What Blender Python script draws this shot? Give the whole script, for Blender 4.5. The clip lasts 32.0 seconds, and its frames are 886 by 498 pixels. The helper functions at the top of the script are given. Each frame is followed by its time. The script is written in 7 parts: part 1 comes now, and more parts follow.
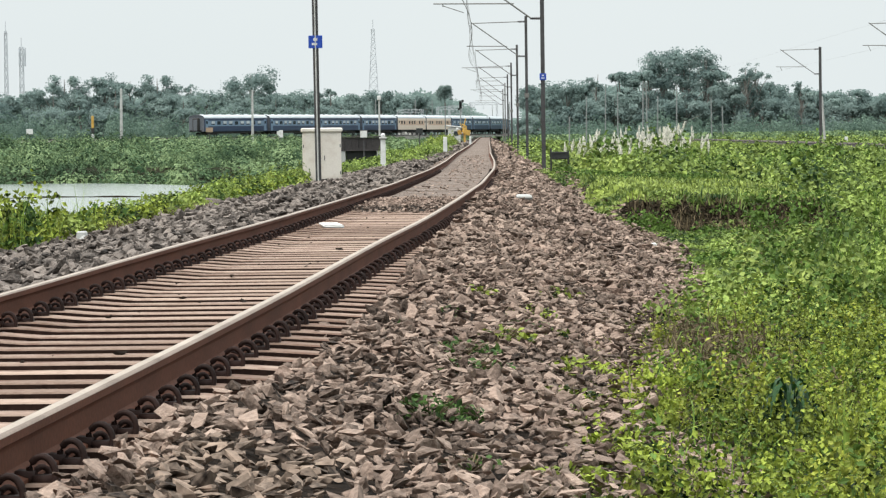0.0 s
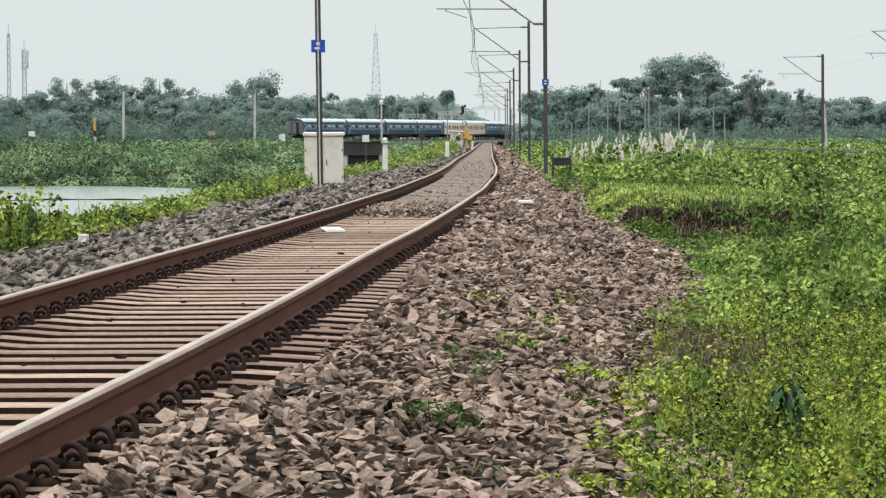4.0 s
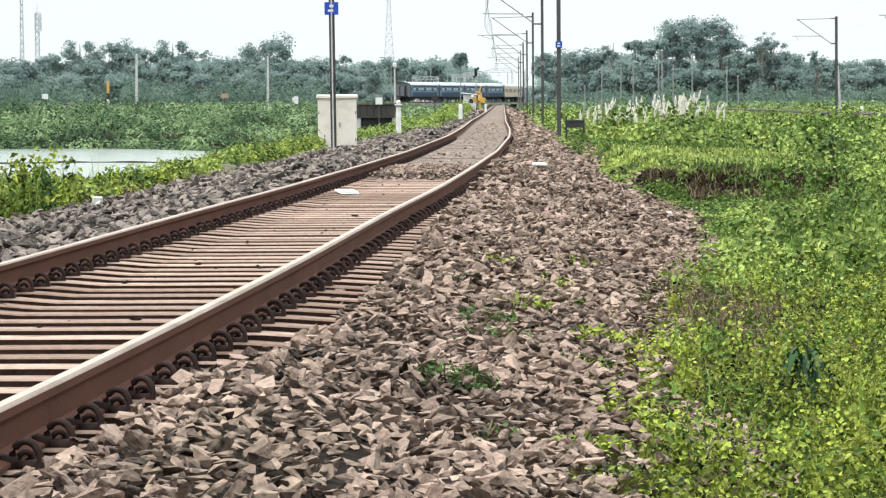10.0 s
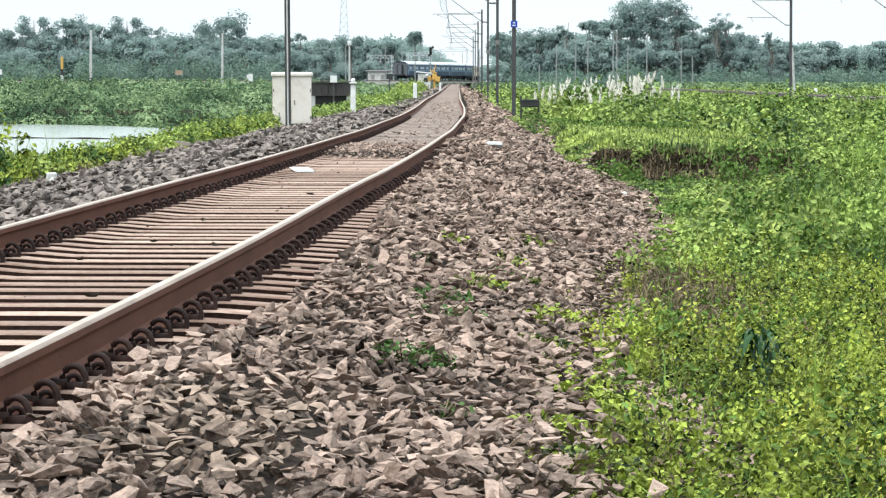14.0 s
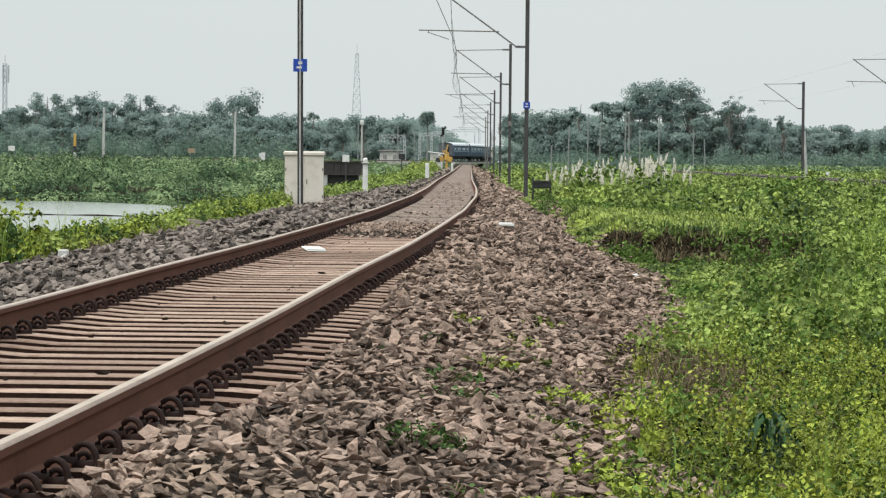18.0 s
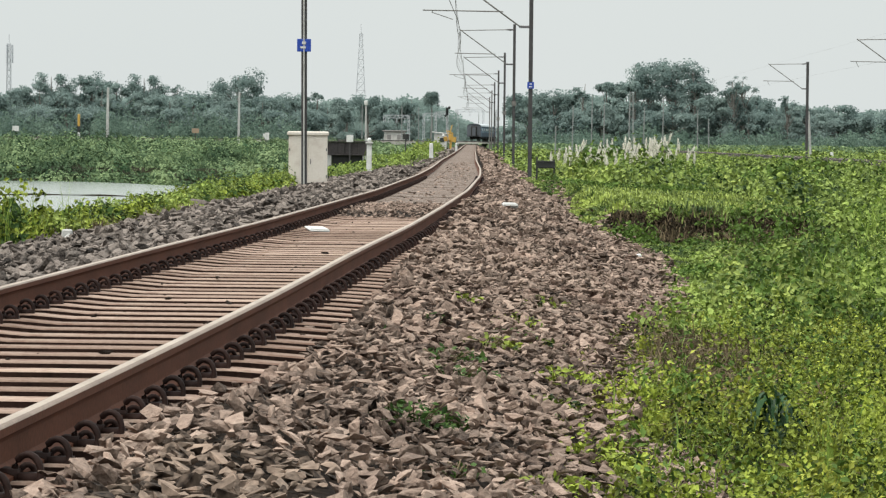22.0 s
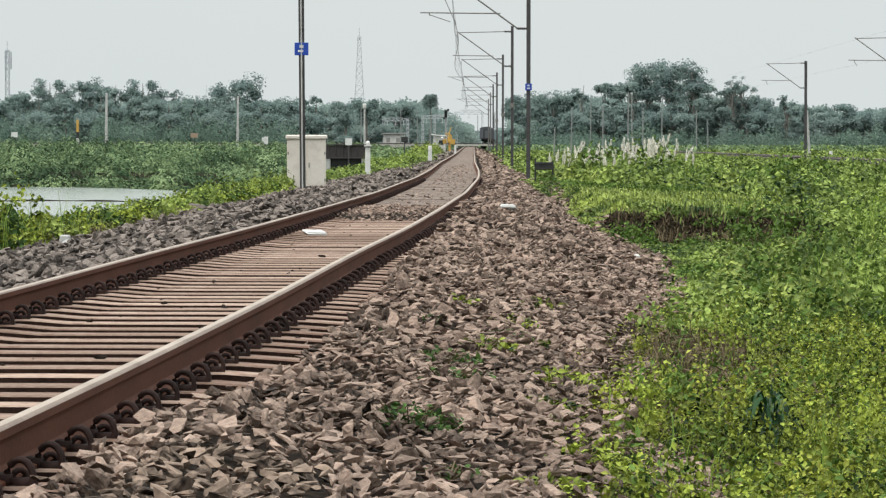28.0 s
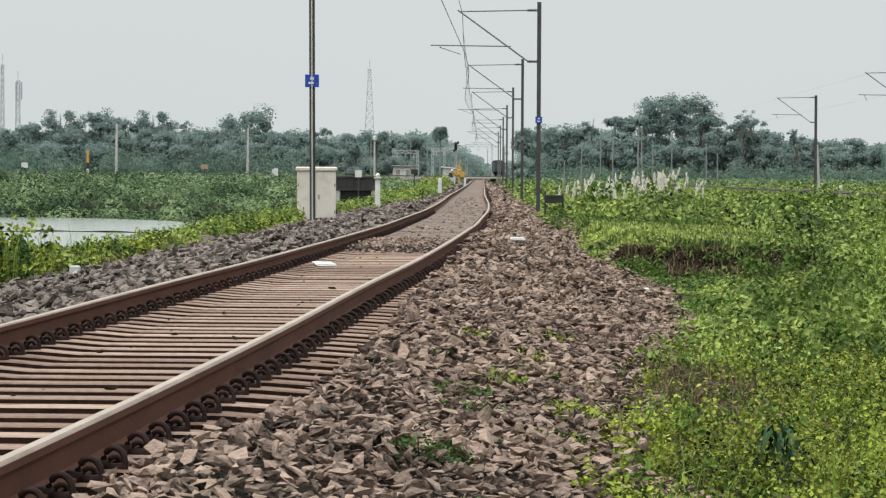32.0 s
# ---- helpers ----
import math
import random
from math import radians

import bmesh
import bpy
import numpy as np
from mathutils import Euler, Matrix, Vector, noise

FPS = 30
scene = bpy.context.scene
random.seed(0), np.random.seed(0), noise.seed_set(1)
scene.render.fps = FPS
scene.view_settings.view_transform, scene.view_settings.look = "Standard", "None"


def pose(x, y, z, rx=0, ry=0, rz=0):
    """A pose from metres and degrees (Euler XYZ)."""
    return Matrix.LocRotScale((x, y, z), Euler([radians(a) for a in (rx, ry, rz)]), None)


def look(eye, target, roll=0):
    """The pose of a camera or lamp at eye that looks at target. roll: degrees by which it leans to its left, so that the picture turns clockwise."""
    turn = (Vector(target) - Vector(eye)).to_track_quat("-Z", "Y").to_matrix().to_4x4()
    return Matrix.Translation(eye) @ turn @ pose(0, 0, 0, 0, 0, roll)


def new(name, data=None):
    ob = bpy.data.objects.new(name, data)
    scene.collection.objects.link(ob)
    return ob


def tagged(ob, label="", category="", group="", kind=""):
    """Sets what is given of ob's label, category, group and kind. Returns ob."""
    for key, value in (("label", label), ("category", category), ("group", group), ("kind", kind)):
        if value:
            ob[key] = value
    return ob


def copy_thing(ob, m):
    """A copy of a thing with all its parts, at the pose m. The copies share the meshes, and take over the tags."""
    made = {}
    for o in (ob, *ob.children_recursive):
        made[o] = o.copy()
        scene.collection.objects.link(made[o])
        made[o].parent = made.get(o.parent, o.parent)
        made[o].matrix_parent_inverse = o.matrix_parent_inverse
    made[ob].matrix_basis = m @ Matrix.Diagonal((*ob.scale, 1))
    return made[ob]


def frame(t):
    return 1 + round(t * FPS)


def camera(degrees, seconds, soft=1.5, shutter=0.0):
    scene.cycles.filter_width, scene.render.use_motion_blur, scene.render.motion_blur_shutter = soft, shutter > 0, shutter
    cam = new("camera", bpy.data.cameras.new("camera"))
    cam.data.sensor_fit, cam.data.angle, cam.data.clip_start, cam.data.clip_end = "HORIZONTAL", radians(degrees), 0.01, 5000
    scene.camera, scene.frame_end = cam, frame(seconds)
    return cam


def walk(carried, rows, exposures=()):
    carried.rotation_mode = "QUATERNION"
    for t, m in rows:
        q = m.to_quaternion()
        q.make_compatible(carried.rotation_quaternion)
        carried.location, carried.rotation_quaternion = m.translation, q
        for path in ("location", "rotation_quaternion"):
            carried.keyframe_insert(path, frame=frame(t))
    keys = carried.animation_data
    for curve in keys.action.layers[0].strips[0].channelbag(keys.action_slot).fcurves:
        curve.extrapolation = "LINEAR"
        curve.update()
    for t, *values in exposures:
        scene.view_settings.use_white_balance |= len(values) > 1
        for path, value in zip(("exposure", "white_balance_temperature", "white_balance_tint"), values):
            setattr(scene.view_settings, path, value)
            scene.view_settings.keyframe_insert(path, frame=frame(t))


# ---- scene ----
cam = camera(15.10, 32.0, soft=1.3)


def view(x, z, yaw, pitch, roll):
    """A hand-held pose near the eye point, in metres and degrees."""
    return pose(x, 0, z, 90 + pitch, 0, yaw) @ pose(0, 0, 0, 0, 0, roll)


walk(cam, [
    (0, view(0.000, 0.932, 0.000, -1.956, -0.750)),
    (0.5, view(-0.001, 0.932, -0.019, -2.024, -0.804)),
    (1, view(-0.001, 0.936, 0.064, -2.246, -0.681)),
    (1.5, view(-0.003, 0.934, 0.038, -2.341, -0.506)),
    (2, view(0.002, 0.938, 0.085, -2.124, -0.712)),
    (2.5, view(-0.001, 0.936, 0.075, -1.978, -0.668)),
    (4.5, view(-0.002, 0.939, 0.017, -1.872, -0.349)),
    (5, view(-0.004, 0.940, 0.083, -2.118, -0.542)),
    (5.5, view(-0.002, 0.937, 0.104, -2.081, -0.470)),
    (6, view(-0.009, 0.938, -0.025, -1.931, -0.307)),
    (6.5, view(-0.010, 0.938, 0.087, -2.014, -0.413)),
    (7, view(-0.006, 0.938, 0.167, -2.028, -0.407)),
    (7.5, view(-0.007, 0.938, 0.489, -1.851, -0.390)),
    (8, view(-0.001, 0.938, 0.293, -1.749, -0.284)),
    (8.5, view(-0.006, 0.934, -0.204, -2.076, -0.300)),
    (9, view(-0.011, 0.937, -0.099, -2.259, -0.242)),
    (9.5, view(-0.011, 0.938, 0.178, -2.327, -0.477)),
    (10, view(-0.012, 0.933, 0.252, -2.513, -0.408)),
    (10.5, view(-0.018, 0.934, 0.257, -2.471, -0.291)),
    (11, view(-0.019, 0.934, 0.362, -2.502, -0.168)),
    (11.5, view(-0.017, 0.934, 0.317, -2.266, 0.016)),
    (12, view(-0.016, 0.934, 0.292, -2.271, -0.044)),
    (12.5, view(-0.018, 0.933, -0.071, -2.615, -0.023)),
    (13, view(-0.028, 0.933, 0.013, -2.657, 0.079)),
    (13.5, view(-0.027, 0.932, -0.437, -2.927, -0.109)),
    (15.5, view(-0.040, 0.939, -0.530, -2.315, 0.265)),
    (16, view(-0.039, 0.938, -0.394, -2.096, 0.222)),
    (16.5, view(-0.041, 0.941, -0.393, -2.010, 0.421)),
    (17, view(-0.039, 0.940, -0.522, -1.831, 0.512)),
    (17.5, view(-0.038, 0.941, -0.505, -1.743, 0.586)),
    (18, view(-0.033, 0.937, -0.354, -1.507, 0.549)),
    (18.5, view(-0.034, 0.937, -0.280, -1.646, 0.628)),
    (19, view(-0.031, 0.936, -0.259, -1.789, 0.538)),
    (19.5, view(-0.033, 0.936, -0.115, -1.815, 0.498)),
    (20, view(-0.026, 0.937, -0.097, -1.613, 0.545)),
    (20.5, view(-0.022, 0.936, 0.006, -1.640, 0.512)),
    (21, view(-0.022, 0.933, -0.185, -1.713, 0.550)),
    (21.5, view(-0.025, 0.937, -0.063, -1.787, 0.596)),
    (22, view(-0.024, 0.934, -0.287, -1.847, 0.562)),
    (22.5, view(-0.025, 0.937, -0.411, -1.996, 0.557)),
    (23, view(-0.023, 0.932, -0.388, -2.010, 0.599)),
    (23.5, view(-0.021, 0.937, -0.589, -1.951, 0.586)),
    (24, view(-0.010, 0.936, -0.968, -2.030, 0.349)),
    (24.5, view(0.003, 0.934, -0.897, -2.089, 0.319)),
    (25, view(0.012, 0.936, -0.776, -1.861, 0.146)),
    (25.5, view(0.012, 0.934, -0.494, -1.818, 0.155)),
    (27.5, view(0.005, 0.934, -0.332, -1.865, 0.048)),
    (28, view(0.008, 0.931, -0.283, -1.805, 0.046)),
    (28.5, view(0.007, 0.933, -0.118, -1.698, 0.000)),
    (29, view(0.007, 0.932, -0.040, -1.886, -0.091)),
    (29.5, view(0.012, 0.933, -0.295, -1.699, 0.011)),
    (30, view(0.010, 0.936, -0.237, -1.591, 0.032)),
    (30.5, view(0.003, 0.930, -0.257, -1.438, 0.178)),
    (31, view(0.004, 0.932, -0.029, -1.340, 0.277)),
    (31.5, view(-0.002, 0.933, -0.130, -1.267, 0.246)),
    (32, view(-0.001, 0.931, -0.122, -1.249, 0.323)),
], exposures=[(0, 0.24, 6480, 10.5), (1, 0.20, 6480, 10.5), (2, 0.34, 6480, 10.5), (5, 0.06, 6500, 10), (7, 0.16, 6550, 10.5), (8, 0.0, 6600, 10.5), (9, 0.15, 6550, 10.5), (10, 0.55, 6400, 10.5), (11, 0.75, 6300, 10.5), (12, 0.50, 6100, 9), (13, 0.68, 6100, 9.5), (15, 0.45, 6150, 9.5), (16, 0.21, 6200, 9.5), (17, 0.1, 6450, 10), (20, -0.02, 6600, 10.5), (23, 0.1, 6650, 10.5), (25, 0.06, 6600, 10.5), (28, 0.04, 6550, 11), (30, -0.02, 6580, 11), (32, -0.04, 6550, 11)])

# ---------------------------------------------------------------- world and light
world = bpy.data.worlds.new("overcast_sky")
scene.world = world
world.use_nodes = True
wn, wl = world.node_tree.nodes, world.node_tree.links
wn.clear()
sky = wn.new("ShaderNodeTexSky")
sky.sky_type, sky.sun_disc = "NISHITA", False
sky.sun_elevation, sky.sun_rotation = radians(59.5), radians(247)
sky.dust_density, sky.air_density = 4.0, 1.0
scale_sky = wn.new("ShaderNodeVectorMath")
scale_sky.operation = "SCALE"
scale_sky.inputs["Scale"].default_value = 0.10
cloud_noise = wn.new("ShaderNodeTexNoise")
cloud_noise.inputs["Scale"].default_value = 1.6
cloud_noise.inputs["Detail"].default_value = 4
cloud_ramp = wn.new("ShaderNodeValToRGB")
cloud_ramp.color_ramp.elements[0].position, cloud_ramp.color_ramp.elements[0].color = 0.25, (0.68, 0.745, 0.75, 1)
cloud_ramp.color_ramp.elements[1].position, cloud_ramp.color_ramp.elements[1].color = 0.75, (0.75, 0.805, 0.805, 1)
mix_sky = wn.new("ShaderNodeMix")
mix_sky.data_type = "RGBA"
mix_sky.inputs["Factor"].default_value = 0.9
# an overcast dome is brighter overhead than at the horizon
dome_co = wn.new("ShaderNodeTexCoord")
dome_xyz = wn.new("ShaderNodeSeparateXYZ")
dome_lift = wn.new("ShaderNodeMapRange")
dome_lift.inputs["From Min"].default_value, dome_lift.inputs["From Max"].default_value = 0.05, 1.0
dome_lift.inputs["To Min"].default_value, dome_lift.inputs["To Max"].default_value = 1.0, 2.25
dome_sky = wn.new("ShaderNodeVectorMath")
dome_sky.operation = "SCALE"
back = wn.new("ShaderNodeBackground")
back.inputs["Strength"].default_value = 1.0
wout = wn.new("ShaderNodeOutputWorld")
wl.new(sky.outputs["Color"], scale_sky.inputs[0])
wl.new(cloud_noise.outputs["Fac"], cloud_ramp.inputs["Fac"])
wl.new(scale_sky.outputs["Vector"], mix_sky.inputs["A"])
wl.new(cloud_ramp.outputs["Color"], mix_sky.inputs["B"])
wl.new(dome_co.outputs["Generated"], dome_xyz.inputs["Vector"])
wl.new(dome_xyz.outputs["Z"], dome_lift.inputs["Value"])
wl.new(mix_sky.outputs["Result"], dome_sky.inputs[0])
wl.new(dome_lift.outputs["Result"], dome_sky.inputs["Scale"])
wl.new(dome_sky.outputs["Vector"], back.inputs["Color"])
wl.new(back.outputs["Background"], wout.inputs["Surface"])

sun = new("sun", bpy.data.lights.new("sun", "SUN"))
sun.data.energy, sun.data.angle, sun.data.color = 2.3, radians(28), (1.0, 0.97, 0.92)
sun.matrix_world = look((0, 0, 60), (38, 16, 60 - 70))


# ---------------------------------------------------------------- materials
def material(name, dark, light, rough=0.85, metal=0.0, grain=30.0, broad=1.5, bump=0.3, per="", translucent=0.0, spread=1.0, dist=0.01, own=0.6,
             blotch=None, blotch_scale=3.0, blotch_amount=0.4, gloss=0.5, stretch=0.0):
    """A two-scale procedural surface. per: 'object' or 'island' picks each piece's own shade between dark and light."""
    m = bpy.data.materials.new(name)
    m.use_nodes = True
    n, l = m.node_tree.nodes, m.node_tree.links
    bsdf = n["Principled BSDF"]
    out = n["Material Output"]
    co = n.new("ShaderNodeTexCoord")
    geo = n.new("ShaderNodeNewGeometry")
    fine, wide = n.new("ShaderNodeTexNoise"), n.new("ShaderNodeTexNoise")
    fine.inputs["Scale"].default_value, fine.inputs["Detail"].default_value = grain, 6
    wide.inputs["Scale"].default_value, wide.inputs["Detail"].default_value = broad, 3
    for t in (fine, wide):
        l.new(geo.outputs["Position"] if per == "island" else co.outputs["Object"], t.inputs["Vector"])
    add = n.new("ShaderNodeMath")
    add.operation = "ADD"
    l.new(fine.outputs["Fac"], add.inputs[0])
    l.new(wide.outputs["Fac"], add.inputs[1])
    half = n.new("ShaderNodeMapRange")
    half.inputs["From Min"].default_value, half.inputs["From Max"].default_value = 1 - 0.38 / spread, 1 + 0.38 / spread
    l.new(add.outputs["Value"], half.inputs["Value"])
    value = half.outputs["Result"]
    if per:
        if per == "object":
            info = n.new("ShaderNodeObjectInfo")
            rnd = info.outputs["Random"]
        else:
            rnd = geo.outputs["Random Per Island"]
        blend = n.new("ShaderNodeMix")
        blend.inputs["Factor"].default_value = own
        l.new(value, blend.inputs["A"])
        l.new(rnd, blend.inputs["B"])
        value = blend.outputs["Result"]
    if stretch:
        pull = n.new("ShaderNodeMapRange")
        pull.inputs["From Min"].default_value, pull.inputs["From Max"].default_value = stretch, 1 - stretch
        l.new(value, pull.inputs["Value"])
        value = pull.outputs["Result"]
    ramp = n.new("ShaderNodeValToRGB")
    ramp.color_ramp.elements[0].color, ramp.color_ramp.elements[1].color = (*dark, 1), (*light, 1)
    l.new(value, ramp.inputs["Fac"])
    colour = ramp.outputs["Color"]
    if blotch:
        spots = n.new("ShaderNodeTexNoise")
        spots.inputs["Scale"].default_value, spots.inputs["Detail"].default_value = blotch_scale, 5
        l.new(co.outputs["Object"], spots.inputs["Vector"])
        edge = n.new("ShaderNodeMapRange")
        edge.inputs["From Min"].default_value, edge.inputs["From Max"].default_value = 0.5, 0.68
        edge.inputs["To Max"].default_value = blotch_amount
        l.new(spots.outputs["Fac"], edge.inputs["Value"])
        mixc = n.new("ShaderNodeMix")
        mixc.data_type = "RGBA"
        l.new(edge.outputs["Result"], mixc.inputs["Factor"])
        l.new(colour, mixc.inputs["A"])
        mixc.inputs["B"].default_value = (*blotch, 1)
        colour = mixc.outputs["Result"]
    l.new(colour, bsdf.inputs["Base Color"])
    bsdf.inputs["Roughness"].default_value, bsdf.inputs["Metallic"].default_value = rough, metal
    bsdf.inputs["Specular IOR Level"].default_value = gloss
    if bump:
        bm_ = n.new("ShaderNodeBump")
        bm_.inputs["Strength"].default_value, bm_.inputs["Distance"].default_value = bump, dist
        l.new(fine.outputs["Fac"], bm_.inputs["Height"])
        l.new(bm_.outputs["Normal"], bsdf.inputs["Normal"])
    if translucent:
        tr = n.new("ShaderNodeBsdfTranslucent")
        l.new(colour, tr.inputs["Color"])
        mx = n.new("ShaderNodeMixShader")
        mx.inputs["Fac"].default_value = translucent
        l.new(bsdf.outputs["BSDF"], mx.inputs[1])
        l.new(tr.outputs["BSDF"], mx.inputs[2])
        l.new(mx.outputs["Shader"], out.inputs["Surface"])
    return m


